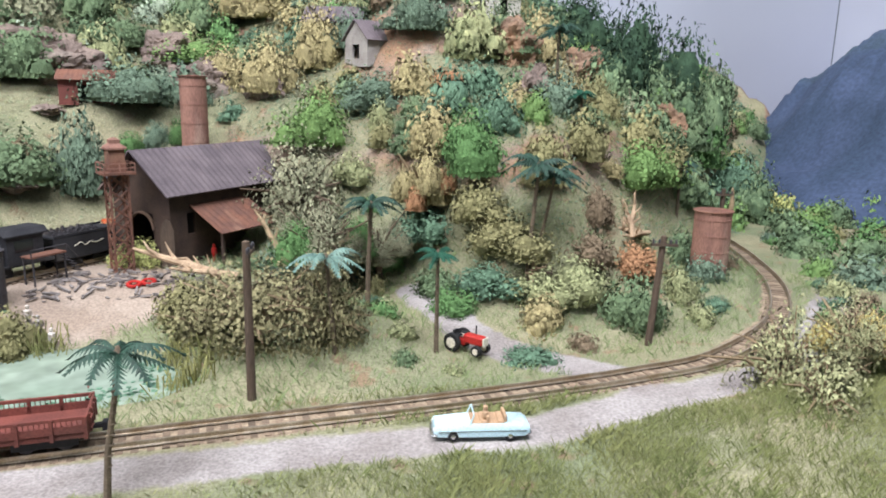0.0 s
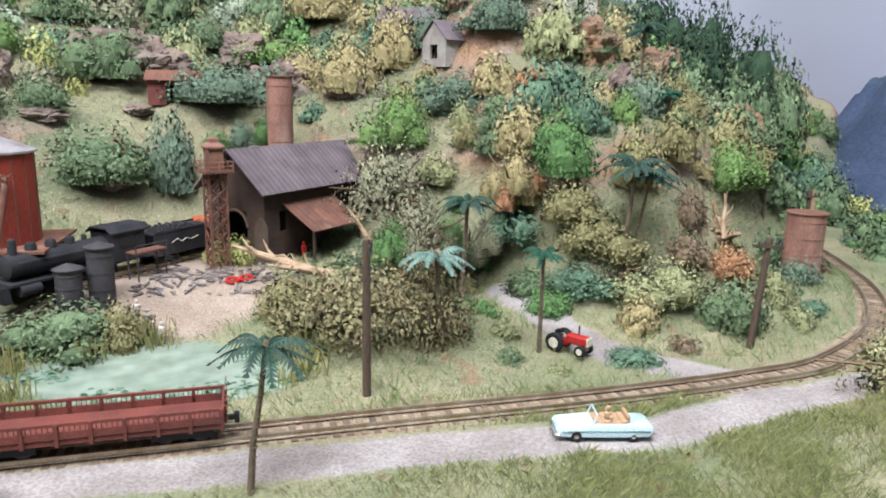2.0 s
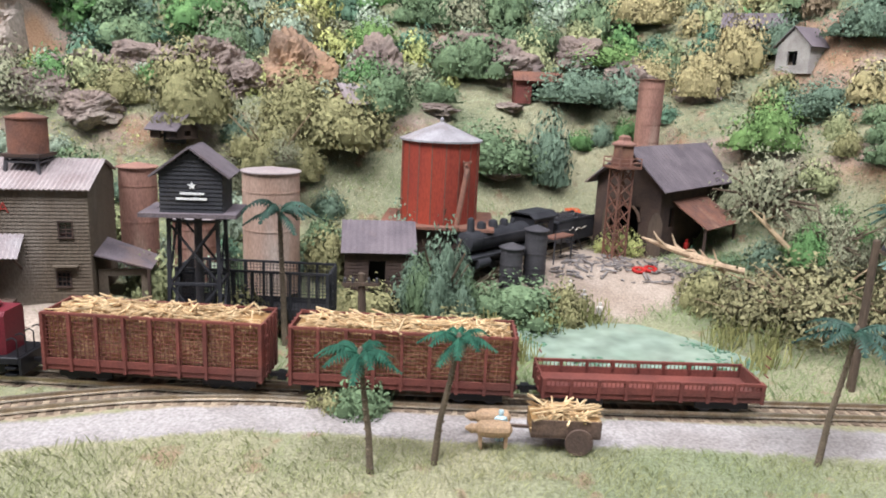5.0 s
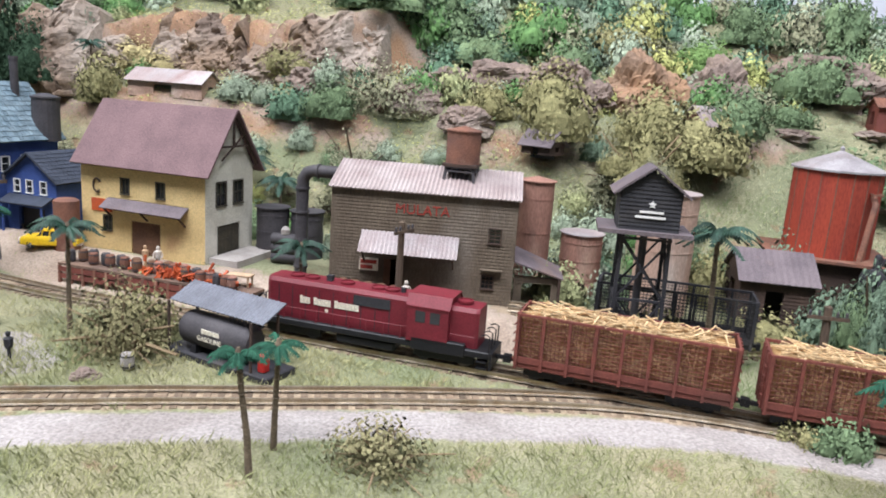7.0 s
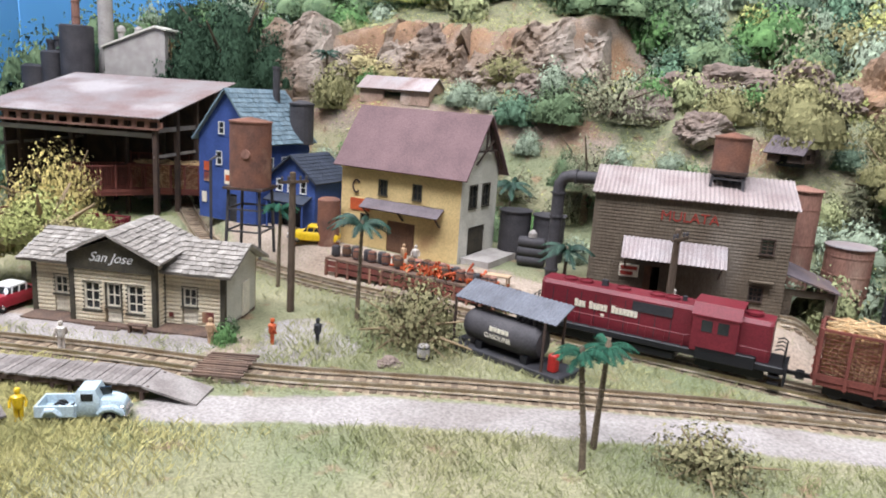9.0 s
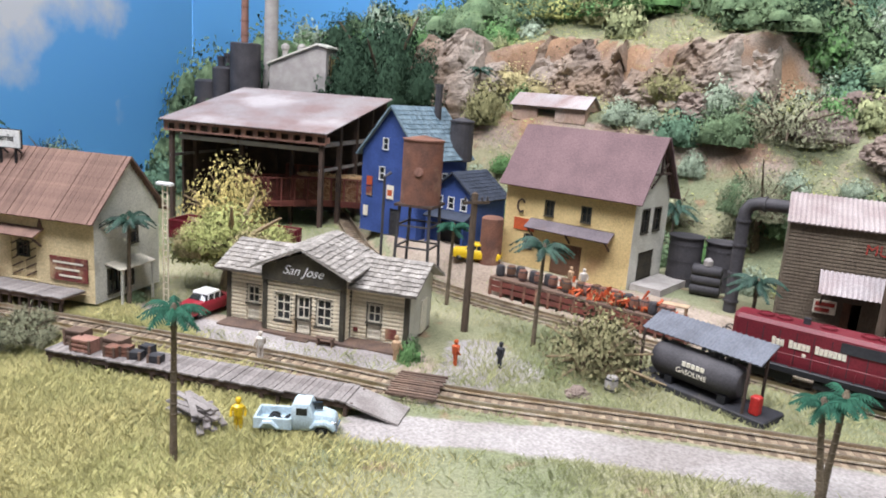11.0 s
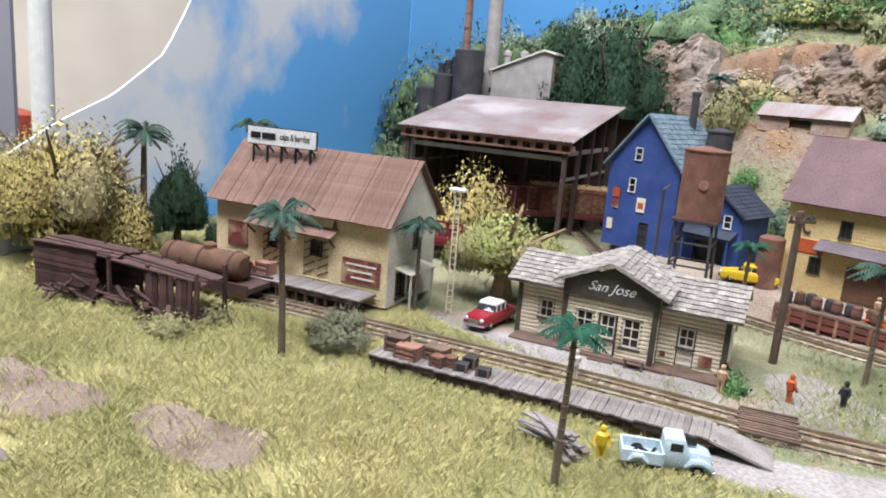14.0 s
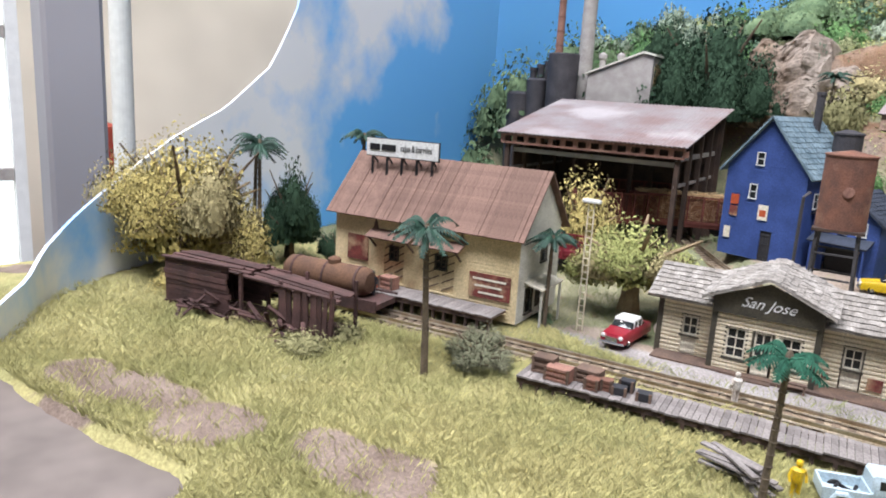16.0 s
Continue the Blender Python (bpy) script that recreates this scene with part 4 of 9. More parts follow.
# the yellow house
def yellow_house():
    b = thing("yellow_house", P(-480, 62, 10, -1.5), "yellow clapboard house with white gable end and brown roof", "house")
    W, D, E, R = 80, 42, 51, 80
    holes = [(27, 32, 33, 41), (50, 55, 33, 41), (15, 20, 12, 20), (33, 52, 0, 19)]
    part("wall", wall_shape(W, E, holes, 1.7), M["yellow_wall"], b, "yellow clapboard front")
    gt = gable_top(D, E, R)
    gh = [(9, 17, 31, 43), (24, 32, 31, 43), (10, 30, 3, 20)]
    part("wall", wall_shape(D, gt, gh, 1.7).moved(mat4(W, 0, 0, 0, 0, 90)), M["white_wall"], b, "white clapboard gable")
    part("wall", wall_shape(D, gt, (), 1.7).moved(mat4(0, D, 0, 0, 0, -90)), M["yellow_wall"], b)
    part("wall", Shape().box(0, W, D - 1.4, D, 0, E), M["yellow_wall"], b)
    for s0, e0 in ((-4, E - 4), (D + 4, E - 4)):
        part("roof", ribbed((-3, s0, e0), (W + 5, s0, e0), (-3, D / 2, R + 0.8), (W + 5, D / 2, R + 0.8), 1, 0, 1.0), M["purple_roof"], b, "plain brown-violet roof")
    for x in (27, 50):
        window(b, x, 33, 5, 8, M["trim"], bars=(1, 1))
    window(b, 15, 12, 5, 8, M["trim"], bars=(1, 1))
    door(b, 33, 0, 19, 19, M["door_brown"], 0.5, boards=8)
    part("porch_roof", ribbed((18, -7, 25), (70, -7, 25), (18, 0, 29.5), (70, 0, 29.5), 1, 0, 0.7), M["slate_roof"], b, "narrow grey porch roof")
    for x in (20, 44, 68):
        part("bracket", Shape().beam((x, -6, 25), (x, -0.4, 20), 0.8), M["dark_wall"], b)
    g = mat4(W, 0, 0, 0, 0, 90)
    gp = P(W, 0, 0, 90)
    for x in (9, 24):
        window(b, x, 31, 8, 12, M["trim"], bars=(1, 1), rot=gp)
    door(b, 10, 3, 20, 17, M["trim"], 0.4, gp, 6, "dark green double door")
    fr = Shape()
    for x in (0, D):
        fr.beam((x, -2.5, E), (D / 2, -2.5, R), 1.2)
    fr.beam((D * 0.2, -2.5, E + 11), (D * 0.8, -2.5, E + 11), 1.0).beam((D / 2, -2.5, E + 11), (D / 2, -2.5, R), 1.0)
    fr.beam((D * 0.25, -2.4, E + 4), (D * 0.75, -2.4, E + 18), 0.8)
    part("gable_truss", fr, M["dark_wall"], b, "dark open timber truss", at=gp)
    # painted advert: plain shapes
    ad = part("painted_advert", Shape().slab([(0, 0), (14, 0), (14, 7), (0, 7)], 0, 0.15), M["orange"], b, "faded orange painted advert", at=FACE(7, -0.55, 22))
    part("painted_head", Shape().tube([(11 + 2.4 * math.cos(a), -0.7, 36 + 3.6 * math.sin(a)) for a in [0.5 + k * 0.45 for k in range(12)]], 0.55, 5), M["dark_wall"], b)
    part("side_tank", Shape().lathe(-2, -9, [(6.5, 0), (6.5, 27), (5, 28)], 16), M["rust"], b, "brown upright barrel tank", smooth=True)
    dk = part("dock", Shape().box(W + 1, W + 18, 2, 38, 0, 5), M["concrete"], b, "grey loading dock")


yellow_house()


# the blue house with its lower wing
def blue_house():
    b = thing("blue_house", P(-595, 60, 11, 1), "dark blue board house with blue-grey shingle roof", "house")
    W, D, E, R = 49, 52, 55, 84
    gt = gable_top(W, E, R)
    gh = [(16, 20, 36, 44), (18, 22, 56, 63), (26, 33, 0, 18)]
    # gable faces the station; ridge runs back
    part("wall", wall_shape(W, gt, gh, 1.8), M["blue_wall"], b)
    part("wall", wall_shape(W, gt, (), 1.8).moved(mat4(W, D, 0, 0, 0, 180)), M["blue_wall"], b)
    part("wall", wall_shape(D, E, [(10, 15, 34, 42), (24, 29, 34, 42)], 1.8).moved(mat4(W, 0, 0, 0, 0, 90)), M["blue_wall"], b)
    part("wall", wall_shape(D, E, (), 1.8).moved(mat4(0, D, 0, 0, 0, -90)), M["blue_wall"], b)
    for x0 in (-4, W + 4):
        part("roof", shingled((x0, -3, E - 4), (x0, D + 3, E - 4), (W / 2, -3, R + 0.6), (W / 2, D + 3, R + 0.6), 12, 22, 0.6), M["blue_roof"], b, "weathered blue-grey shingle roof")
    window(b, 16, 36, 4, 8, M["white"], bars=(0, 1))
    window(b, 18, 56, 4, 7, M["white"], bars=(0, 1))
    door(b, 26, 0, 7, 18, M["black_dusty"], 0.4)
    sp = P(W, 0, 0, 90)
    for x in (10, 24):
        window(b, x, 34, 5, 8, M["white"], bars=(0, 1), rot=sp)
    for k, (x, z, w, hh, m) in enumerate(((5, 31, 5, 6, "orange"), (5, 24, 5, 6, "poster"), (23, 24, 6, 9, "cream_paint"), (24, 26, 4, 4, "orange"), (3, 10, 4, 7, "cream_paint"))):
        part("poster", Shape().box(x, x + w, -0.9 - 0.1 * (k == 3), -0.55, z, z + hh), M[m], b)
    # wing
    w2 = part("wing", wall_shape(36, gable_top(36, 32, 46), [(6, 10, 23, 30), (15, 19, 23, 30), (25, 29, 23, 30), (8, 27, 0, 14)], 1.8), M["blue_wall"], b, "lower blue wing", at=P(W + 1, 12, 0, 0))
    part("wing_wall", wall_shape(34, 32, (), 1.8).moved(mat4(36, 0, 0, 0, 0, 90)), M["blue_wall"], w2)
    for x0 in (-3, 39):
        part("wing_roof", shingled((x0, -3, 30), (x0, 36, 30), (18, -3, 46.6), (18, 36, 46.6), 9, 16, 0.5), M["navy_roof"], w2, "dark shingle roof")
    for x in (6, 15, 25):
        window(w2, x, 23, 4, 7, M["white"], bars=(0, 1))
    part("porch_roof", ribbed((2, -9, 17), (34, -9, 17), (2, 0, 21), (34, 0, 21), 1, 0, 0.7), M["navy_roof"], w2)
    # black sheet behind the opening, painting in the shade indoors
    part("dark_interior", Shape().box(8, 27, 3, 3.6, 0, 14), M["black"], w2)
    for x in (4, 32):
        part("porch_post", Shape().box(x, x + 1, -8.5, -7.5, -2, 17), M["blue_wall"], w2)
    part("chimney", Shape().lathe(30, 40, [(2.4, 50), (2.4, 98), (2.8, 98), (2.8, 100)], 10), M["soot"], b, "black stove pipe")
    part("roof_tank", Shape().lathe(W - 2, D - 6, [(8, 50), (8, 76), (8.6, 76), (8.6, 77), (2, 79)], 18), M["soot"], b)


blue_house()


def leg_tank(name, x, y, z, r, legs, hgt, mat, label, rz=0):
    t = thing(name, P(x, y, z, rz), label, "water tank")
    part("shell", Shape().lathe(0, 0, [(r, legs), (r, legs + hgt)], 26), mat, t, smooth=True)
    part("lid", Shape().lathe(0, 0, [(r + 0.5, legs + hgt), (r + 0.5, legs + hgt + 0.7), (0.5, legs + hgt + 2.8)], 26), mat, t)
    part("deck", Shape().box(-r, r, -r, r, legs - 1.4, legs), M["dark_wall"], t)
    q = r * 0.78
    for sx in (-1, 1):
        for sy in (-1, 1):
            part("leg", Shape().beam((sx * q * 1.15, sy * q * 1.15, -4), (sx * q, sy * q, legs - 1), 1.3), M["soot"], t)
    for z1 in (legs * 0.3, legs * 0.65):
        for s0 in (-1, 1):
            part("brace", Shape().beam((-q, s0 * q * 1.1, z1), (q, s0 * q * 1.1, z1), 0.9), M["soot"], t)
            part("brace", Shape().beam((s0 * q * 1.1, -q, z1), (s0 * q * 1.1, q, z1), 0.9), M["soot"], t)
    return t


w = leg_tank("water_tank", -504, 12, 12, 11, 34, 34, M["rust"], "rusty brown round water tank on four legs", 20)
part("hatch", Shape().lathe(2, -10.8, [(2.4, -0.8), (2.4, 0.4), (1.9, 0.8)], 14, "y", 52), M["rust_pale"], w)
part("downpipe", Shape().tube([(-16, -14, -6), (-16, -14, 48), (-14, -10, 50)], 0.8, 7), M["soot"], w)
leg_tank("water_tank", -272, 84, 70, 8.2, 5, 15, M["rust"], "small rusty water tank on legs on the mill roof", 5)


# the station
def station():
    b = thing("station_building", P(-518, -101, 0, 21.5), "cream log station with grey shake roofs and dark trim", "building")
    W, D = 84, 34
    x0, x1, pj = 22, 58, 7

    def block(xa, xb, y0, hgt, holes):
        part("log_wall", wall_shape(xb - xa, hgt, holes, 1.75, 0.35, style="log").moved(mat4(xa, y0, 0)), M["cream_log"], b)

    block(0, x0, 0, 25, [(9, 15, 1, 17)])
    block(x1, W, 0, 25, [(8, 15, 1, 17)])
    part("log_wall", wall_shape(x1 - x0, 30, [(5, 12, 6, 18), (14, 22, 1, 18), (24, 31, 6, 18)], 1.75, 0.35, style="log").moved(mat4(x0, -pj, 0)), M["cream_log"], b)
    for x in (x0, x1):
        s = 1 if x == x1 else -1
        part("log_wall", wall_shape(pj, 30, (), 1.75, style="log").moved(mat4(x, -pj if s > 0 else 0, 0, 0, 0, 90 * s)), M["cream_log"], b)
    part("log_wall", wall_shape(D, 25, (), 1.75, 0.1, style="flat").moved(mat4(W, 0, 0, 0, 0, 90)), M["white_wall"], b, "pale plastered end wall")
    part("log_wall", wall_shape(D, 25, (), 1.75, style="log").moved(mat4(0, D, 0, 0, 0, -90)), M["cream_log"], b)
    part("log_wall", Shape().box(0, W, D - 1, D, 0, 25), M["cream_log"], b)
    for x, y in ((0, 0), (x0, -pj), (x1, -pj), (W, 0), (x0, 0), (x1, 0)):
        part("corner_post", Shape().box(x - 1, x + 1, y - 1.3, y + 0.7, -1, 26 if y == 0 else 30), M["trim"], b)
    for x, y in ((9, 0), (x1 + 8.5, 0)):
        window(b, x, 9, 6, 8, M["trim"], y, (1, 1), bar_mat=M["cream_paint"])
        door(b, x, 1, 6, 7.3, M["cream_paint"], y + 0.2, boards=2)
    window(b, x0 + 5, 6, 7, 12, M["trim"], -pj, (1, 2), bar_mat=M["cream_paint"])
    window(b, x0 + 24, 6, 7, 12, M["trim"], -pj, (1, 2), bar_mat=M["cream_paint"])
    window(b, x0 + 15, 8, 6, 10, M["trim"], -pj, (1, 1), bar_mat=M["cream_paint"])
    door(b, x0 + 15, 1, 6, 6.5, M["cream_paint"], -pj + 0.2, boards=2)
    # name board in the centre gable
    g = gable_top(36, 27, 36)
    part("name_board", Shape().prism([(x0 - 1, 23.5), (x1 + 1, 23.5), (x1 + 1, 29.5), ((x0 + x1) / 2, 37), (x0 - 1, 29.5)], -pj - 2.2, -pj - 0.9), M["trim"], b, "dark name board in the gable")
    lettering("San Jose", 5.6, M["white"], b, FACE((x0 + x1) / 2, -pj - 2.3, 27.3), "white station name", shear=0.45)
    xm = (x0 + x1) / 2
    for xe in (x0 - 5, x1 + 5):
        part("roof", shingled((xe, -pj - 5, 29), (xe, D * 0.75, 31), (xm, -pj - 5, 39.5), (xm, D * 0.75, 41), 9, 15, 0.7), M["shake"], b, "uneven grey shake roof")
    for xa, xb in ((-5, x0 + 2), (x1 - 2, W + 5)):
        part("roof", shingled((xa, -5, 24), (xb, -5, 24), (xa, D * 0.5, 34), (xb, D * 0.5, 34), 8, 12, 0.7), M["shake"], b, "uneven grey shake roof")
        part("roof", shingled((xa, D + 4, 24), (xb, D + 4, 24), (xa, D * 0.5, 34), (xb, D * 0.5, 34), 8, 12, 0.7), M["shake"], b, "uneven grey shake roof")
    part("gable_end", Shape().prism([(0, 24), (D, 24), (D / 2, 33.5)], -0.6, 0.8), M["white_wall"], b, at=P(W, 0, 0, 90))
    part("floor_slab", Shape().box(0, W, -pj - 4, D, -1.5, 1), M["plank_brown"], b)
    part("step", Shape().box(x0 + 13, x0 + 23, -pj - 7, -pj - 4, -1, 0.6), M["plank_brown"], b)
    bench = Shape().box(x0 + 27, x0 + 35, -pj - 7, -pj - 4.6, 3, 3.6)
    for x in (x0 + 27.5, x0 + 34):
        bench.box(x, x + 0.7, -pj - 6.8, -pj - 4.8, -0.5, 3)
    part("bench", bench, M["plank_brown"], b)
    part("end_door", Shape().box(W + 0.2, W + 0.9, 18, 25, 1, 16), M["cream_paint"], b)
    for k in range(3):
        part("poster", Shape().box(x1 + 17, x1 + 22, -1.1, -0.8, 3, 7.5) if k == 0 else Shape().box(x1 + 1.5 + k, x1 + 2.4 + k, -1.1, -0.8, 4, 6), M["poster"], b)


station()


# the warehouse with its roof sign and dock
def warehouse():
    b = thing("warehouse", P(-653.5, -177, 3, 22.5), "cream clapboard warehouse with plank roof and loading dock", "building")
    W, D, E, R = 98, 44, 40, 63
    holes = [(29, 40, 7, 27), (53, 67, 7, 27)]
    part("wall", wall_shape(W, E, holes, 1.6), M["cream_board"], b)
    gt = gable_top(D, E, R)
    part("wall", wall_shape(D, gt, [(22, 28, 24, 34), (8, 15, 3, 14), (19, 26, 3, 14)], 1.6).moved(mat4(W, 0, 0, 0, 0, 90)), M["white_wall"], b, "white clapboard gable")
    part("wall", wall_shape(D, gt, (), 1.6).moved(mat4(0, D, 0, 0, 0, -90)), M["cream_board"], b)
    part("wall", Shape().box(0, W, D - 1.4, D, 0, E), M["cream_board"], b)
    for k, (ye, s) in enumerate(((-4, 1), (D + 4, 1))):
        roof = part("roof", ribbed((-3, ye, E - 3.5), (W + 3, ye, E - 3.5), (-3, D / 2, R + 0.6), (W + 3, D / 2, R + 0.6), 1, 0, 0.7), M["plank_roof"], b, "weathered brown plank roof")
        a, c = Vector((-3, ye, E - 2.7)), Vector((-3, D / 2, R + 1.4))
        n = 44
        proto = None
        L = (c - a).length
        ang = math.degrees(math.atan2(c.z - a.z, abs(c.y - a.y)))
        for j in range(n):
            x = -3 + (W + 6) * j / n
            at = P(x, ye, E - 2.75, 0 if k == 0 else 0, ang if k == 0 else 180 - ang)
            if proto is None:
                proto = part("roof_plank", Shape().box(0.08, (W + 6) / n - 0.08, -0.7, L, -0.2, 0.35), M["plank_roof"], roof, at=at)
            else:
                again(proto, roof, P(x, ye + rnd.uniform(-0.3, 0.3) , E - 2.75 + rnd.uniform(-0.08, 0.12), 0, ang if k == 0 else 180 - ang))
    # doors with lattice boards
    for x, wd in ((29, 11), (53, 14)):
        d0 = door(b, x, 7, wd, 20, M["cream_board"], 0.6, boards=6)
        lat = Shape()
        for k in range(5):
            for q in (0, wd * 0.55):
                lat.beam((x + q, 0.2, 8 + k * 3.6), (x + q + wd * 0.42, 0.2, 11 + k * 3.6), 0.55)
        part("lattice", lat, M["plank_brown"], d0)
        window(b, x + wd * 0.32, 18, wd * 0.36, 6, M["trim"], -0.3, (1, 1))
    for xa, xb in ((22, 46), (48, 72)):
        part("door_canopy", ribbed((xa, -7, 28), (xb, -7, 28), (xa, 0, 31), (xb, 0, 31), 1, 0, 0.6), M["plank_roof"], b, "narrow brown canopy over a door")
    for x in (24, 45, 70):
        part("bracket", Shape().beam((x, -6, 28), (x, -0.4, 23), 0.7), M["plank_brown"], b)
        part("canopy_hanger", Shape().prism([(x - 1.6, 31), (x + 1.6, 31), (x, 36.5)], -0.9, -0.5), M["plank_brown"], b)
    gp = P(W, 0, 0, 90)
    window(b, 22, 24, 6, 10, M["trim"], bars=(0, 1), rot=gp)
    window(b, 8, 3, 7, 11, M["trim"], bars=(1, 1), rot=gp)
    door(b, 19, 3, 7, 11, M["trim"], 0.4, gp)
    part("end_porch", ribbed((6, -9, 15), (30, -9, 15), (6, 0, 17), (30, 0, 17), 1, 0, 0.6), M["cream_paint"], b, "small white end porch", at=gp)
    for x in (7, 28):
        part("porch_post", Shape().box(x, x + 0.9, -8.6, -7.7, -3, 15), M["white_wall"], b, at=gp)
    # adverts
    p1 = part("advert", Shape().box(75, 95, -1.1, -0.6, 9, 20), M["poster"], b, "dark red advertising board with pale bars")
    for k, (a, c) in enumerate(((77, 93), (78, 91), (80, 92))):
        part("advert_bar", Shape().box(a, c, -1.3, -1.05, 17 - k * 3, 17.8 - k * 3), M["cream_paint"], p1)
    part("advert", Shape().box(8, 20, -1.1, -0.6, 15, 27), M["poster"], b, "torn poster in dark tones")
    # sign on the roof
    sg = thing("roof_sign", P(0, 0, 0), "white lettered sign board on black iron stays", "sign")
    sg.parent = None
    sg.matrix_basis = P(-653.5, -177, 3, 22.5) @ P(8, 12, 53, 3)
    part("board", Shape().box(0, 39, -0.4, 0.4, 11, 19), M["white"], sg)
    part("rim", Shape().box(-0.5, 39.5, 0.3, 0.9, 10.5, 19.5), M["black"], sg)
    for a, c in ((2, 7.6), (8.6, 16.4)):
        part("letter_bar", Shape().box(a, c, -0.7, -0.35, 13.6, 16.6), M["black"], sg)
    lettering("cajas & barriles", 3.0, M["black"], sg, FACE(27.4, -0.5, 14), "black handwritten words").scale = (0.93, 1.5, 1)
    for k in range(5):
        x = 3 + k * 8.2
        part("stay", Shape().beam((x, 0.6, -3.5), (x, 0.6, 11), 0.9), M["black"], sg)
        part("stay", Shape().beam((x, 0.6, 11), (x, 9.5, 4), 0.7), M["black"], sg)
    # dock
    d = thing("loading_dock", P(-653.5, -177, 3, 22.5) @ P(-12, -15, 0), "dark plank loading dock along the warehouse", "dock")
    part("deck", Shape().box(0, 106, 0, 14, 5, 5.6), M["plank_brown"], d)
    proto = None
    for k in range(53):
        at = P(k * 2, 0, 5.6)
        proto = proto and (again(proto, d, P(k * 2, rnd.uniform(-0.5, 0.3), 5.6 + rnd.uniform(0, 0.15))) and proto) or part("plank", Shape().box(0.08, 1.92, -0.4, 14, 0, 0.45), M["plank_grey"], d, at=at)
    for k in range(20):
        part("post", Shape().box(1 + k * 5.4, 2.2 + k * 5.4, 0.6, 1.8, -5, 5), M["dark_wall"], d)
    part("beam", Shape().box(0, 106, 0.2, 1.0, 3.4, 5), M["dark_wall"], d)


warehouse()


# the open-sided canopy
def canopy():
    b = thing("open_canopy", P(-738, 5, 8, 20.5), "large open timber canopy with rusty sheet roof", "canopy")
    W, D = 124, 105
    part("roof", ribbed((-5, -5, 64.5), (W + 5, -5, 64.5), (-5, D, 89), (W + 8, D, 89), 46, 0.3, 0.7), M["corr_red"], b, "rust-stained corrugated sheet roof")
    part("fascia", Shape().box(-3, W + 3, -2, -0.8, 57, 58.4).box(-3, W + 3, -2, -0.8, 62.4, 64), M["rust_pale"], b, "pale brown slotted fascia")
    for k in range(15):
        x = -3 + (W + 5) * k / 14
        part("fascia_block", Shape().box(x, x + 3.4, -1.9, -0.9, 58.4, 62.4), M["rust_pale"], b)
    part("beam", Shape().box(4, W - 4, 6, 8, 51, 54), M["concrete"], b, "pale crossbeam")
    for x in (0, W - 3):
        for y in (0, 28, 56, 84, 102):
            part("post", Shape().box(x, x + 3, y, y + 3, -8, 64.5 + y * 0.22), M["dark_wall"], b)
        part("side_beam", Shape().box(x, x + 2, 0, D, 55, 58), M["plank_grey"], b)
        part("side_beam", Shape().box(x + 0.4, x + 1.6, 0, D, 38, 40), M["plank_grey"], b)
    for x in (40, 82):
        for y in (30, 80):
            part("post", Shape().box(x, x + 2.6, y, y + 2.6, -8, 65 + y * 0.22), M["dark_wall"], b)
    part("rear_wall", Shape().box(-3, W + 3, D - 2, D, -8, 87), M["dark_wall"], b)
    part("side_wall", Shape().prism([(20, -8), (D, -8), (D, 86), (20, 68)], 0, 1.5).moved(mat4(-2.5, 0, 0, 0, 0, 90)), M["dark_wall"], b)
    # works behind and above the roof
    w = thing("factory_block", P(-738, 5, 8, 20.5) @ P(-30, 124, 22), "grey sloping-roofed factory block with chimneys behind the canopy", "factory")
    part("block", Shape().prism([(38, -30), (92, -30), (92, 104), (84, 106), (38, 88)], 0, 40), M["concrete"], w)
    part("block_roof", Shape().prism([(36, 88.6), (84, 107), (94, 104.6), (94, 106), (84, 108.6), (36, 90)], -2, 42), M["white_wall"], w)
    part("shutter", Shape().box(92, 92.6, 6, 34, 80, 99), M["yellow_wall"], w, "yellow slatted opening")
    for k in range(6):
        part("shutter_bar", Shape().box(92.4, 93, 6 + k * 5, 7 + k * 5, 80, 99), M["plank_brown"], w)
    for x, r, z in ((-6, 9, 82), (-22, 11, 70)):
        part("vat", Shape().lathe(x, -4, [(r, 0), (r, z), (r * 0.7, z + 2)], 20), M["soot"], w, smooth=True)
    part("vat", Shape().lathe(18, -6, [(13, 0), (13, 104), (12, 105)], 24), M["soot"], w, "large brown-grey vat", smooth=True)
    for k in range(3):
        part("vent", Shape().lathe(-2 - k * 7, 8, [(3, 60), (3, 96 - k * 3), (3.6, 96 - k * 3), (3.6, 99 - k * 3)], 12), M["soot"], w)
    part("chimney", Shape().lathe(4, 14, [(3.6, 60), (2.6, 230)], 14), M["rust_pale"], w, "slim rusty chimney", smooth=True)
    for z in range(100, 230, 12):
        part("chimney_band", Shape().lathe(4, 14, [(3.6 - (z - 60) * 0.0058, z), (3.9 - (z - 60) * 0.0058, z), (3.9 - (z - 60) * 0.0058, z + 1), (3.6 - (z - 60) * 0.0058, z + 1)], 14), M["rust"], w)
    part("chimney", Shape().lathe(26, 22, [(6.5, 60), (5.6, 230)], 18), M["concrete"], w, "pale grey round chimney", smooth=True)
    for x in (44, 60):
        part("roof_vent", Shape().lathe(x, 16, [(2.6, 90), (2.6, 102), (3.6, 103), (3.6, 106), (1, 108)], 14), M["concrete"], w)


canopy()


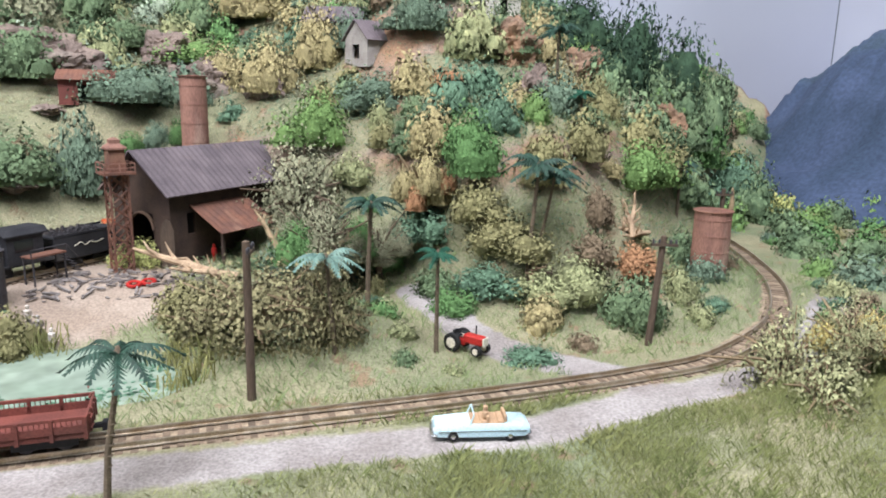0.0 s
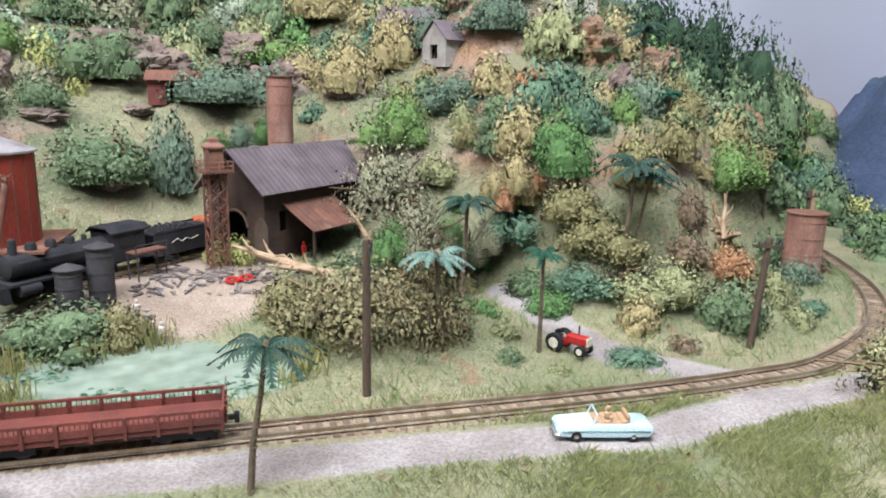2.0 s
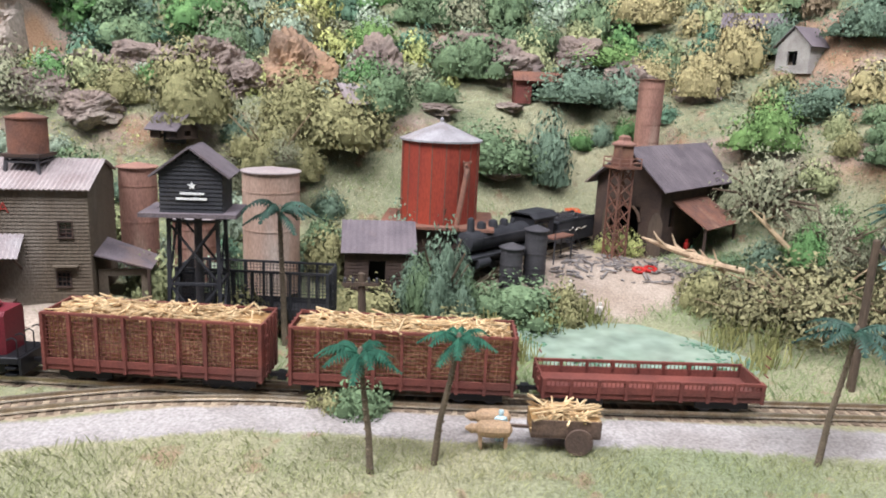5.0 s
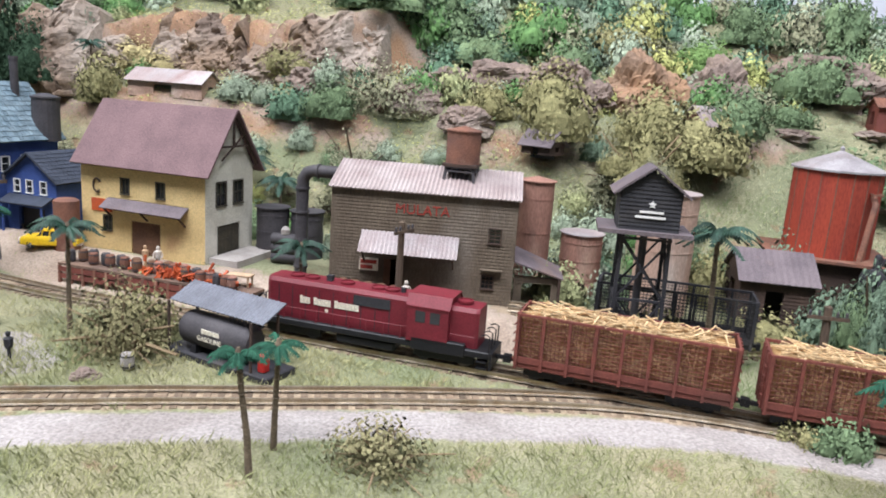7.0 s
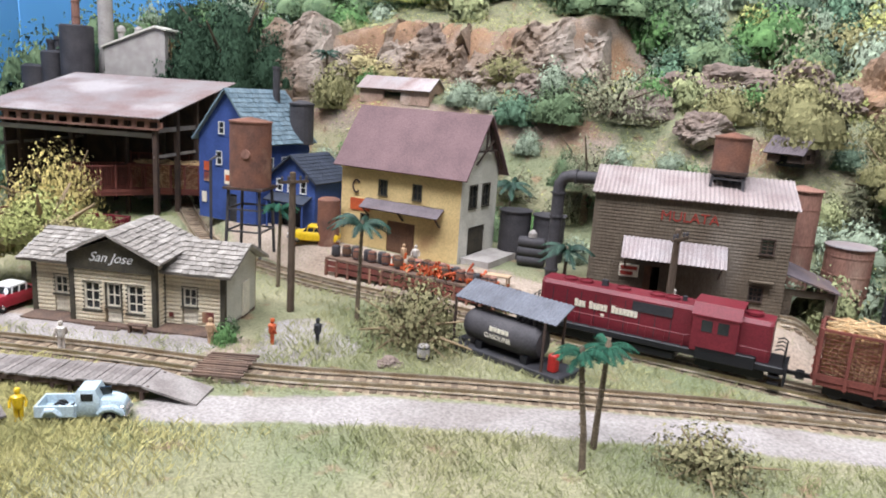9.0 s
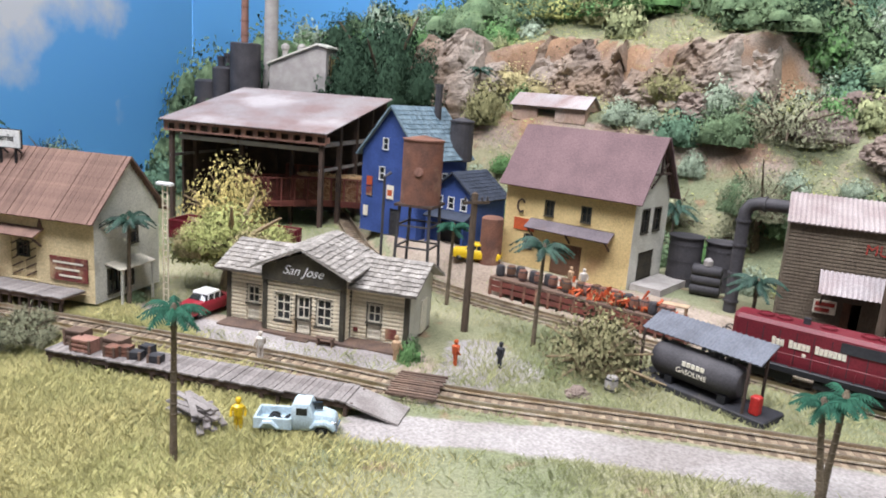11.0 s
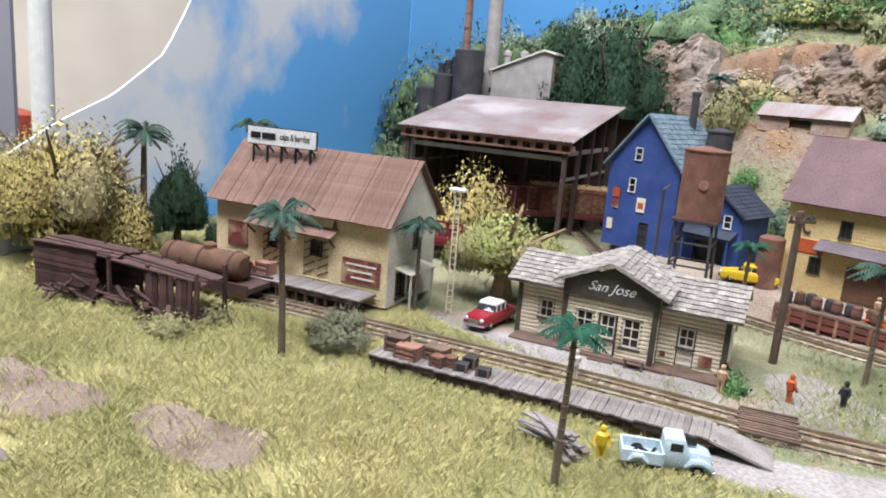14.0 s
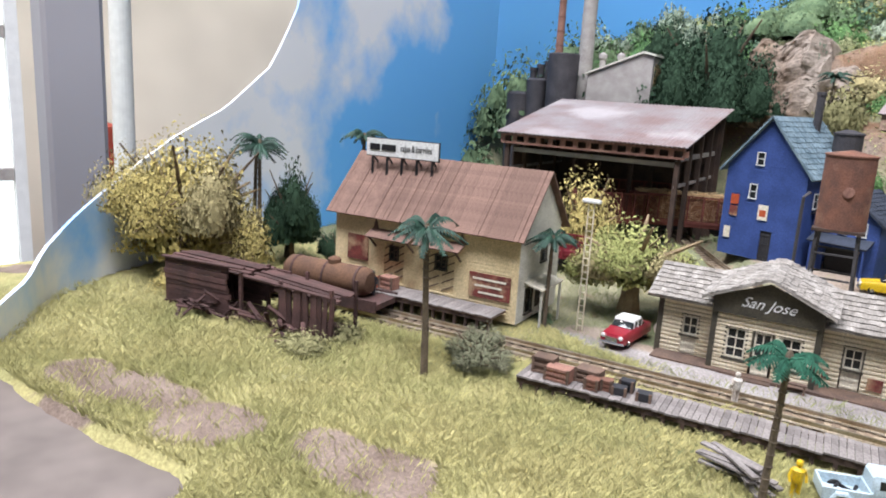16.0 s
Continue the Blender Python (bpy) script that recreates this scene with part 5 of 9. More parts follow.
# the engine house and its lighting tower
def engine_house():
    b = thing("engine_house", P(22, 207, 16, 48) @ P(0, -22, 0), "dark brown engine house with arched doorway and grey roof", "building")
    # local x runs along the ridge, y across; the doorway is in the x=0 gable
    L, Wd, E, R = 112, 44, 46, 64
    gt = gable_top(Wd, E, R)
    part("gable_wall", wall_shape(Wd, gt, [(13, 31, 0, 30)], 1.6).moved(mat4(0, Wd, 0, 0, 0, -90)), M["dark_wall"], b)
    part("wall", wall_shape(L, E, [(12, 18, 18, 30)], 1.6), M["dark_wall"], b)
    part("wall", Shape().box(0, L, Wd - 1.4, Wd, 0, E), M["dark_wall"], b)
    part("wall", wall_shape(Wd, gt, (), 1.6).moved(mat4(L, 0, 0, 0, 0, 90)), M["dark_wall"], b)
    # black plate inside the doorway stands in for the darkness of the shed
    part("interior", Shape().box(20, 21, 2, Wd - 2, -4, E), M["black"], b)
    arch = Shape().tube([(-0.4, 22 + 9.4 * math.cos(a), 21 + 9.4 * math.sin(a)) for a in [k * math.pi / 12 for k in range(13)]], 1.0, 6)
    part("arch_trim", arch, M["plank_brown"], b)
    for y in (30.5, 5):
        part("door_leaf", Shape().prism([(0, 0), (8, 0), (8, 22), (6, 27), (4, 28.5), (2, 27), (0, 22)], 0, 0.8), M["pole"], b, "grey-brown arched door leaf", at=P(-4 if y > 20 else -3, y, 0, -70 if y < 20 else 60))
    n = 28
    for ye in (-5, Wd + 5):
        part("roof", ribbed((-6, ye, E - 5), (L + 4, ye, E - 5), (-6, Wd / 2, R + 0.6), (L + 4, Wd / 2, R + 0.6), n, 0.18, 0.9), M["slate_roof"], b, "dark grey ribbed roof")
    part("side_shed_roof", ribbed((14, -24, 20), (60, -24, 20), (14, 0, 34), (60, 0, 34), 10, 0.15, 0.7), M["rust"], b, "rusty lean-to roof")
    for x in (16, 58):
        part("side_shed_post", Shape().box(x, x + 1.4, -22.5, -21, -8, 20.5), M["dark_wall"], b)


engine_house()


def light_tower():
    t = thing("lattice_tower", P(13, 190, 14, 25), "rusty lattice tower with railed platform and lantern house", "tower")
    for sx in (-4.6, 4.6):
        for sy in (-4.6, 4.6):
            part("leg", Shape().beam((sx, sy, -5), (sx, sy, 56), 1.0), M["rust"], t)
    for k in range(7):
        for s0 in (-4.6, 4.6):
            z = k * 8
            part("brace", Shape().beam((-4.6, s0, z), (4.6, s0, z + 8), 0.6).beam((4.6, s0, z), (-4.6, s0, z + 8), 0.6), M["rust"], t)
            part("brace", Shape().beam((s0, -4.6, z), (s0, 4.6, z + 8), 0.6).beam((s0, 4.6, z), (s0, -4.6, z + 8), 0.6), M["rust"], t)
    part("platform", Shape().box(-8, 8, -8, 8, 56, 57.2), M["rust"], t)
    r = Shape()
    for z in (59.5, 62):
        for s0 in (-7.6, 7.6):
            r.beam((-7.6, s0, z), (7.6, s0, z), 0.45).beam((s0, -7.6, z), (s0, 7.6, z), 0.45)
    for sx in (-7.6, 0, 7.6):
        for sy in (-7.6, 0, 7.6):
            if sx or sy:
                r.beam((sx, sy, 57), (sx, sy, 62), 0.5)
    part("railing", r, M["rust_pale"], t)
    part("lantern_house", Shape().box(-4, 4, -4, 4, 57.2, 69), M["rust"], t)
    part("cap", Shape().rings([[(x * k, y * k, z) for x, y in ((-5, -5), (5, -5), (5, 5), (-5, 5))] for k, z in ((1, 69), (1, 70), (0.5, 72), (0.5, 74), (0.2, 75))]), M["rust_pale"], t)


light_tower()


def hut(name, x, y, z, w, d, e, r, wm, rm, label, rz=0, opening=True):
    b = thing(name, P(x, y, z, rz), label, "hut")
    gt = gable_top(d, e, r)
    part("wall", wall_shape(w, e, [(w * 0.35, w * 0.6, 0, e * 0.75)] if opening else (), 1.8), M[wm], b)
    part("wall", wall_shape(d, gt, [(d * 0.35, d * 0.65, e * 0.3, e * 0.8)], 1.8).moved(mat4(w, 0, 0, 0, 0, 90)), M[wm], b)
    part("wall", wall_shape(d, gt, [(d * 0.35, d * 0.65, e * 0.3, e * 0.8)], 1.8).moved(mat4(0, d, 0, 0, 0, -90)), M[wm], b)
    part("wall", Shape().box(0, w, d - 1, d, 0, e), M[wm], b)
    # black plate across the hut imitates an unlit inside behind the openings
    part("interior", Shape().box(1.5, w - 1.5, d * 0.5, d * 0.5 + 0.5, -3, e), M["black"], b)
    for ye in (-2.5, d + 2.5):
        part("roof", ribbed((-2, ye, e - 1.5), (w + 2, ye, e - 1.5), (-2, d / 2, r + 0.5), (w + 2, d / 2, r + 0.5), 12, 0.15, 0.7), M[rm], b)
    return b


hut("small_shed", -136, 118, 8, 34, 34, 22, 33, "dark_wall", "slate_roof", "dark brown shed with grey roof beside the red tank", 8)
hut("hill_hut", -42, 330, h(-42, 330) + 3, 34, 24, 18, 23, "cane_red", "rust", "dark red hut with rusty roof on the hillside", 3)
hut("hill_hut", -158, 256, h(-158, 256) + 4, 34, 26, 16, 27, "door_brown", "corr_red", "brown hut with patched sheet roof on the hillside", 35)
hut("hill_house", 128, 392, h(128, 392) + 10, 46, 34, 20, 32, "yellow_wall", "slate_roof", "ochre house with grey roof high on the hill", -20)
hut("hill_house", 168, 318, h(168, 318) + 8, 34, 30, 20, 33, "concrete", "slate_roof", "grey stone house with steep roof high on the hill", 25)
hut("hill_house", 264, 330, h(264, 330) + 8, 30, 28, 22, 29, "white_wall", "slate_roof", "white house on the crest of the hill", 15)
hut("long_hut", -574, 208, h(-574, 208) + 3, 62, 26, 12, 20, "tank_pale", "corr_red", "long ochre hut with pale red roof behind the yellow house", 4)
hut("hill_hut", -266, 196, h(-266, 196) + 12, 20, 18, 6, 14, "dark_wall", "slate_roof", "small hut with grey sheet roof among bushes", -20)



# ---- plants ----
LEAF = {
    "olive": leaf_mat("olive_foliage", (0.304, 0.275, 0.1), (0.198, 0.191, 0.072)),
    "goldolive": leaf_mat("golden_olive_foliage", (0.6, 0.46, 0.1), (0.42, 0.34, 0.08)),
    "gold": leaf_mat("golden_foliage", (0.44, 0.36, 0.14), (0.3, 0.25, 0.1)),
    "greyolive": leaf_mat("grey_olive_foliage", (0.28, 0.25, 0.105), (0.17, 0.155, 0.065)),
    "lace": leaf_mat("pale_lace_foliage", (0.32, 0.32, 0.179), (0.218, 0.224, 0.124)),
    "paleolive": leaf_mat("pale_olive_foliage", (0.344, 0.356, 0.145), (0.218, 0.253, 0.101)),
    "green": leaf_mat("green_foliage", (0.12, 0.268, 0.065), (0.073, 0.172, 0.049)),
    "mid": leaf_mat("mid_green_foliage", (0.157, 0.234, 0.101), (0.088, 0.151, 0.07)),
    "bright": leaf_mat("bright_green_foliage", (0.17, 0.3, 0.065), (0.11, 0.22, 0.05)),
    "greenyellow": leaf_mat("yellow_green_foliage", (0.44, 0.44, 0.1), (0.29, 0.33, 0.08)),
    "blue": leaf_mat("blue_green_foliage", (0.158, 0.235, 0.144), (0.096, 0.16, 0.103)),
    "bluegreen": leaf_mat("sea_green_foliage", (0.12, 0.23, 0.13), (0.075, 0.155, 0.09)),
    "thorn": leaf_mat("thorn_foliage", (0.36, 0.36, 0.16), (0.26, 0.27, 0.11)),
    "sage": leaf_mat("sage_foliage", (0.33, 0.4, 0.27), (0.21, 0.28, 0.18)),
    "dark": leaf_mat("dark_green_foliage", (0.04, 0.085, 0.042), (0.024, 0.052, 0.03)),
    "orange": leaf_mat("orange_foliage", (0.5, 0.24, 0.09), (0.36, 0.17, 0.07)),
    "brown": leaf_mat("brown_foliage", (0.252, 0.182, 0.1), (0.164, 0.117, 0.07)),
}
WORDS = {"olive": "olive", "goldolive": "golden olive", "gold": "golden yellow", "greyolive": "dry grey-olive", "lace": "pale lacy grey-green", "paleolive": "pale olive",
         "green": "fresh green", "mid": "mid-green", "bright": "bright green", "greenyellow": "yellow-green", "blue": "blue-green", "bluegreen": "sea-green",
         "sage": "pale sage-green", "thorn": "sparse thorny olive", "dark": "dark green", "orange": "orange flowering", "brown": "brown withered"}
OPEN = {"lace": 0.7, "goldolive": 1.1, "greyolive": 0.8, "thorn": 0.45, "greenyellow": 1.1}
AIRY = ("lace", "goldolive", "greyolive", "thorn", "greenyellow")


def crown_arrays(seed, n, leaf, lumps, fill):
    """Leaves on a lumpy crown of about unit radius, on the ground plane at z=0: corners and quads."""
    g = np.random.default_rng(seed)
    c = g.normal(size=(lumps, 3))
    c /= np.linalg.norm(c, axis=1)[:, None]
    c[:, 2] = np.abs(c[:, 2]) * 0.75
    c *= g.uniform(0.25, 0.68, (lumps, 1))
    r = g.uniform(0.26, 0.5, lumps)
    c[0], r[0] = (0, 0, 0.25), 0.62
    pick = g.choice(lumps, n, p=r**2 / (r**2).sum())
    d = g.normal(size=(n, 3))
    d /= np.linalg.norm(d, axis=1)[:, None]
    rad = r[pick] * (1 - fill * g.random(n) ** 2) * (1 + 0.11 * g.normal(size=n))
    p = c[pick] + d * rad[:, None]
    p[:, 2] = np.where(p[:, 2] < 0, -0.15 * p[:, 2], p[:, 2])
    a = np.cross(d, g.normal(size=(n, 3))) + 0.35 * g.normal(size=(n, 3))
    a /= np.linalg.norm(a, axis=1)[:, None]
    b = np.cross(d, a) + 0.3 * g.normal(size=(n, 3))
    b /= np.linalg.norm(b, axis=1)[:, None]
    s = leaf * g.uniform(0.55, 1.35, (n, 1))
    bend = d * s * 0.35
    quads = np.stack([p - a * s, p - b * s * 0.62 + bend, p + a * s, p + b * s * 0.62 + bend], 1)
    out = d * 0.8 + p * 0.35 + (0, 0, 0.25)
    return quads.reshape(-1, 3), c, r, np.repeat(out / np.linalg.norm(out, axis=1)[:, None], 4, 0)


BALL = [(math.cos(u) * math.sin(q), math.sin(u) * math.sin(q), math.cos(q)) for q in (0.45, 1.1, 1.75) for u in [k * math.pi / 3.5 for k in range(7)]]
BALL_F = [(j * 7 + k, j * 7 + (k + 1) % 7, j * 7 + 7 + (k + 1) % 7, j * 7 + 7 + k) for j in range(2) for k in range(7)] + [tuple(range(7))[::-1]]


def outward(me, vecs):
    at = me.attributes.new("outward", "FLOAT_VECTOR", "POINT")
    at.data.foreach_set("vector", np.asarray(vecs, np.float32).ravel())


CROWNS = {}


def crown_mesh(kind, size, variant):
    key = (kind, size, variant)
    if key not in CROWNS:
        n, leaf, lumps = {"s": (1300, 0.066, 8), "m": (2300, 0.05, 13), "l": (4200, 0.036, 19)}[size]
        n = int(n * OPEN.get(kind, 1.0))
        if kind in AIRY:
            n, leaf = int(n * 1.4), leaf * 0.74
        v, c, r, out = crown_arrays(variant * 17 + len(size) + ord(size), n, leaf, lumps, 0.6 if kind in AIRY else 0.4)
        core = Shape()
        if kind not in AIRY:
            for k in range(len(r)):
                core.lathe(c[k][0], c[k][1], [(r[k] * 0.52 * math.sin(q), max(0.0, c[k][2] - r[k] * 0.52 * math.cos(q))) for q in (0.1, 0.8, 1.57, 2.3, 3.04)], 7)
        else:
            rr = random.Random(variant)
            for k in range(30):
                e = (Vector(c[k % len(c)]) + Vector((rr.gauss(0, 0.22), rr.gauss(0, 0.22), rr.gauss(0, 0.16)))) * rr.uniform(1.0, 1.35)
                e.z = max(0.06, e.z)
                core.tube([(0, 0, 0), e * 0.5 + Vector((0, 0, 0.12)), e], [0.03, 0.018, 0.008], 4)
        me = bpy.data.meshes.new("foliage")
        nv = len(v)
        verts = np.concatenate([v, np.array(core.v).reshape(-1, 3)]) if core.v else v
        faces = [(4 * k, 4 * k + 1, 4 * k + 2, 4 * k + 3) for k in range(nv // 4)] + [tuple(i + nv for i in f) for f in core.f]
        me.from_pydata(verts.tolist(), [], faces)
        rest = verts[nv:] - (0, 0, 0.25)
        outward(me, np.concatenate([out, rest / (np.linalg.norm(rest, axis=1)[:, None] + 1e-6)]))
        me.materials.append(LEAF[kind])
        if kind in AIRY:
            me.materials.append(M["bark" if kind == "lace" else "bark_pale"])
            for q in me.polygons[nv // 4:]:
                q.material_index = 1
        CROWNS[key] = me
    return CROWNS[key]


prand = random.Random(31)
PLANTED = []


def bush(kind, x, y, w, hgt, size=None, sink=2.0):
    size = size or ("s" if w < 22 else "m" if w < 48 else "l")
    ob = new("bush", crown_mesh(kind, size, prand.randrange(3)))
    q = w / 2 / 0.92 * MM
    ob.matrix_basis = P(x, y, h(x, y) - sink, prand.uniform(0, 360)) @ Matrix.Diagonal((q, q * prand.uniform(0.85, 1.1), hgt / 1.0 * MM, 1))
    PLANTED.append((x, y, w))
    how = "small" if w < 24 else "broad" if w > 55 else "dense"
    return tagged(ob, f"{how} {WORDS[kind]} bush of fine model foliage on the ground", "bush", "bushes of the layout")


def tree(kind, x, y, trunk_h, w, hgt, bark="bark", name="tree", girth=2.2, size=None, label=None, limbs=7, second=None, z=None):
    """A trunk with limbs under a crown of clumps."""
    r = random.Random(int(x * 7 + y))
    t = thing(name, P(x, y, (h(x, y) if z is None else z) - 1, r.uniform(0, 360)), label or f"{WORDS[kind]} tree with a branching trunk on rough ground", "tree", "trees of the layout")
    tr = Shape().tube([(0, 0, -3), (0.4, 0.3, trunk_h * 0.5), (0, 0, trunk_h), (0.5, 0, trunk_h + hgt * 0.3)], [girth * 1.5, girth, girth * 0.85, girth * 0.4], 8)
    for k in range(limbs):
        a = 2 * math.pi * k / limbs + r.uniform(-0.3, 0.3)
        L = w * r.uniform(0.26, 0.44)
        z0 = trunk_h * r.uniform(0.75, 1.05)
        e = (math.cos(a) * L, math.sin(a) * L, z0 + hgt * r.uniform(0.3, 0.7))
        tr.tube([(0, 0, z0), (e[0] * 0.45, e[1] * 0.45, z0 + (e[2] - z0) * 0.55), e], [girth * 0.55, girth * 0.35, girth * 0.12], 5)
    part("trunk", tr, M[bark], t)
    pieces = [(0, 0, trunk_h * 0.9, 1.0)]
    for k in range(8):
        a = 2 * math.pi * k / 8 + r.uniform(0, 0.6)
        pieces.append((math.cos(a) * w * 0.27, math.sin(a) * w * 0.27, trunk_h * 0.75 + hgt * r.uniform(-0.02, 0.3), r.uniform(0.46, 0.64)))
    for k, (px_, py_, pz_, sc) in enumerate(pieces):
        kk = second if second and k in (2, 5, 7) else kind
        ob = new("crown", crown_mesh(kk, size or "m", r.randrange(3)))
        ob.parent = t
        q = w / 2 * 0.72 * sc * MM
        ob.matrix_basis = P(px_, py_, pz_, r.uniform(0, 360)) @ Matrix.Diagonal((q, q, hgt * 0.85 * sc * MM, 1))
    PLANTED.append((x, y, w))
    return t


def palm(x, y, hgt, spread, leaf="palm_leaf", fronds=8, lean=(0, 0), broad=1.0, z=None, trunk=1.2, label=None, droop=0.55):
    r = random.Random(int(x * 13 + y * 3))
    t = thing("palm_tree", P(x, y, h(x, y) if z is None else z), label or "palm with arching green fronds on a slim brown trunk", "palm", "palms of the layout")
    top = Vector((lean[0], lean[1], hgt))
    tr = Shape().tube([(0, 0, -4), top * 0.35 + Vector((lean[0] * -0.1, 0, 0)), top * 0.7, top], [trunk * 1.25, trunk, trunk * 0.85, trunk * 0.75], 8)
    for k in range(int(hgt / 3)):
        z0 = hgt * (k + 0.5) / int(hgt / 3)
        c = top * (z0 / hgt)
        tr.lathe(c.x, c.y, [(trunk * 0.85, z0), (trunk * 1.15, z0 + 0.3), (trunk * 0.85, z0 + 0.6)], 8)
    part("trunk", tr, M["palm_trunk"], t)
    part("heart", Shape().lathe(top.x, top.y, [(trunk * 0.8, hgt - 1), (trunk * 1.3, hgt + 0.5), (trunk * 0.5, hgt + 2.5)], 8), M["palm_trunk"], t)
    fronds = int(fronds * 1.5)
    for k in range(fronds):
        a = 2 * math.pi * k / fronds + r.uniform(-0.25, 0.25)
        L = spread * r.uniform(0.85, 1.1)
        up = r.uniform(0.0, 1.35)
        s = Shape()
        d, side = Vector((math.cos(a), math.sin(a), 0)), Vector((-math.sin(a), math.cos(a), 0))
        n = 12
        spine = [top + d * (L * i / n) + Vector((0, 0, L * (up * i / n - droop * (0.8 + 1.15 * up) * (i / n) ** 2))) for i in range(n + 1)]
        s.tube(spine, [0.35 * trunk + 0.05] * 5 + [0.2] * (n - 4), 4)
        for i in range(1, n):
            wd = spread * 0.17 * broad * math.sin(math.pi * (i / n) ** 0.7 * 0.95) + 0.3
            for sg in (-1, 1):
                b, nx = spine[i], spine[min(i + 1, n)]
                tip = b + side * sg * wd + d * L * 0.11 + Vector((0, 0, -wd * 0.85))
                back = spine[i] + (spine[i - 1] - spine[i]) * 0.25
                s.add([back, nx, tip, (back + nx) / 2 + Vector((0, 0, 0.25))], [(0, 2, 3), (3, 2, 1), (0, 1, 2)])
        part("frond", s, M[leaf], t)
    return t


def rock(x, y, w, d, hgt, mat="rock", sink=0.25, seed=1, rz=0):
    g = np.random.default_rng(seed)
    n, m = 44, 72
    rings = []
    for i in range(n):
        v = math.pi * (i + 0.5) / n
        ring = []
        for j in range(m):
            u = 2 * math.pi * j / m
            nx, ny, nz = math.cos(u) * math.sin(v), math.sin(u) * math.sin(v), -math.cos(v)
            k = 1 + 0.42 * (noise.fractal(Vector((nx, ny, nz)) * 1.4 + Vector((seed * 3.1, 0, 0)), 0.9, 2.0, 5))
            k += 0.12 * abs(noise.noise(Vector((nx, ny, nz * 0.6)) * 4.5 + Vector((0, seed, 0)))) + 0.04 * noise.noise(Vector((nx, ny, nz)) * 15)
            ring.append((nx * w / 2 * k, ny * d / 2 * k, nz * hgt / 2 * k + hgt * (0.5 - sink)))
        rings.append(ring)
    return single("rock", Shape().rings(rings), M[mat], P(x, y, h(x, y), rz), "weathered ochre rock outcrop on the slope" if mat == "rock" else "grey weathered boulder on the slope", "rock", "rocks of the hillside")


bush("greyolive", 82, 87, 79, 41)
bush("greyolive", 112, 73, 54, 43)
bush("greyolive", 64, 104, 41, 29)
bush("olive", 48, 133, 37, 26)
bush("lace", 112, 227, 79, 59)
bush("bright", 125, 265, 59, 42)
bush("blue", 167, 292, 67, 32)
bush("blue", 163, 360, 54, 41)
bush("blue", 206, 318, 59, 43)
bush("gold", 100, 338, 64, 48)
bush("gold", 137, 368, 59, 60)
bush("gold", 64, 364, 58, 41)
bush("bright", 42, 436, 89, 30)
bush("gold", 96, 500, 87, 50)
bush("mid", -73, 383, 93, 57)
bush("mid", -124, 462, 65, 50)
bush("mid", -64, 267, 88, 43)
bush("blue", -21, 272, 42, 59)
bush("blue", 2, 342, 77, 39)
bush("green", 201, 163, 52, 41)
bush("gold", 188, 190, 39, 37)
bush("olive", 240, 148, 40, 38)
bush("olive", 212, 130, 52, 27)
bush("olive", 201, 147, 45, 28)
bush("olive", 272, 166, 37, 35)
bush("bright", 318, 182, 69, 33)
bush("gold", 287, 242, 55, 43)
bush("mid", 274, 312, 57, 44)
bush("mid", 376, 629, 103, 70)
bush("olive", 336, 199, 49, 35)
bush("brown", 260, 125, 37, 22)
bush("orange", 291, 132, 39, 23)
bush("paleolive", 245, 111, 50, 24)
bush("paleolive", 225, 111, 38, 21)
bush("blue", 337, 132, 28, 22)
bush("orange", 215, 269, 31, 16)
bush("gold", 239, 205, 38, 25)
bush("green", 178, 111, 31, 17)
bush("bluegreen", 199, 125, 44, 17)
bush("mid", 178, 142, 36, 18)
bush("bluegreen", 180, 173, 42, 23)
bush("green", 157, 183, 33, 20)
bush("bluegreen", 199, 59, 33, 10)
bush("thorn", 293, 9, 51, 44)
bush("thorn", 362, 49, 38, 39)
bush("thorn", 288, -15, 43, 29)
bush("thorn", 315, 42, 34, 23)
bush("mid", -47, 123, 67, 26)
bush("olive", -24, 120, 28, 23)
bush("blue", -109, 165, 48, 39)
bush("blue", -94, 114, 45, 38)
bush("olive", -81, 73, 43, 26)
bush("olive", -124, 104, 51, 26)
bush("olive", -150, 145, 35, 33)
bush("olive", -164, 248, 97, 53)
bush("mid", -140, 278, 67, 41)
bush("mid", -104, 301, 49, 25)
bush("bright", -163, 400, 78, 35)
bush("olive", -232, 396, 75, 46)
bush("olive", -254, 227, 73, 58)
bush("mid", -16, 463, 69, 38)
bush("mid", -259, 314, 71, 41)
bush("olive", -174, 68, 35, 30)
bush("lace", -371, 225, 74, 48)
bush("mid", -405, 219, 52, 37)
bush("green", -349, 239, 44, 33)
bush("olive", -192, 250, 86, 50)
bush("olive", -296, 223, 49, 31)
bush("bluegreen", -326, 324, 90, 23)
bush("mid", -224, 673, 121, 51)
bush("bluegreen", -439, 216, 45, 30)
bush("paleolive", -224, 99, 42, 32)
bush("greyolive", -371, -35, 52, 41)
bush("olive", -375, -15, 33, 28)
bush("greyolive", -247, -71, 37, 21)
bush("mid", -110, 1, 30, 18)
bush("olive", -122, 6, 24, 13)
bush("goldolive", -649, -2, 67, 69)
bush("olive", -601, 211, 47, 44)
bush("mid", -385, 359, 99, 56)
bush("green", -283, 717, 121, 54)
bush("olive", -469, 260, 54, 28)
bush("green", -569, 345, 117, 33)
bush("mid", -579, 545, 97, 42)
bush("gold", -605, 267, 75, 31)
bush("olive", -585, -227, 27, 12)
bush("olive", -587, -208, 20, 13)
bush("goldolive", -683, -247, 23, 17)
bush("mid", -567, -120, 15, 8)
bush("mid", -440, -68, 14, 10)
bush("green", -430, -80, 13, 14)

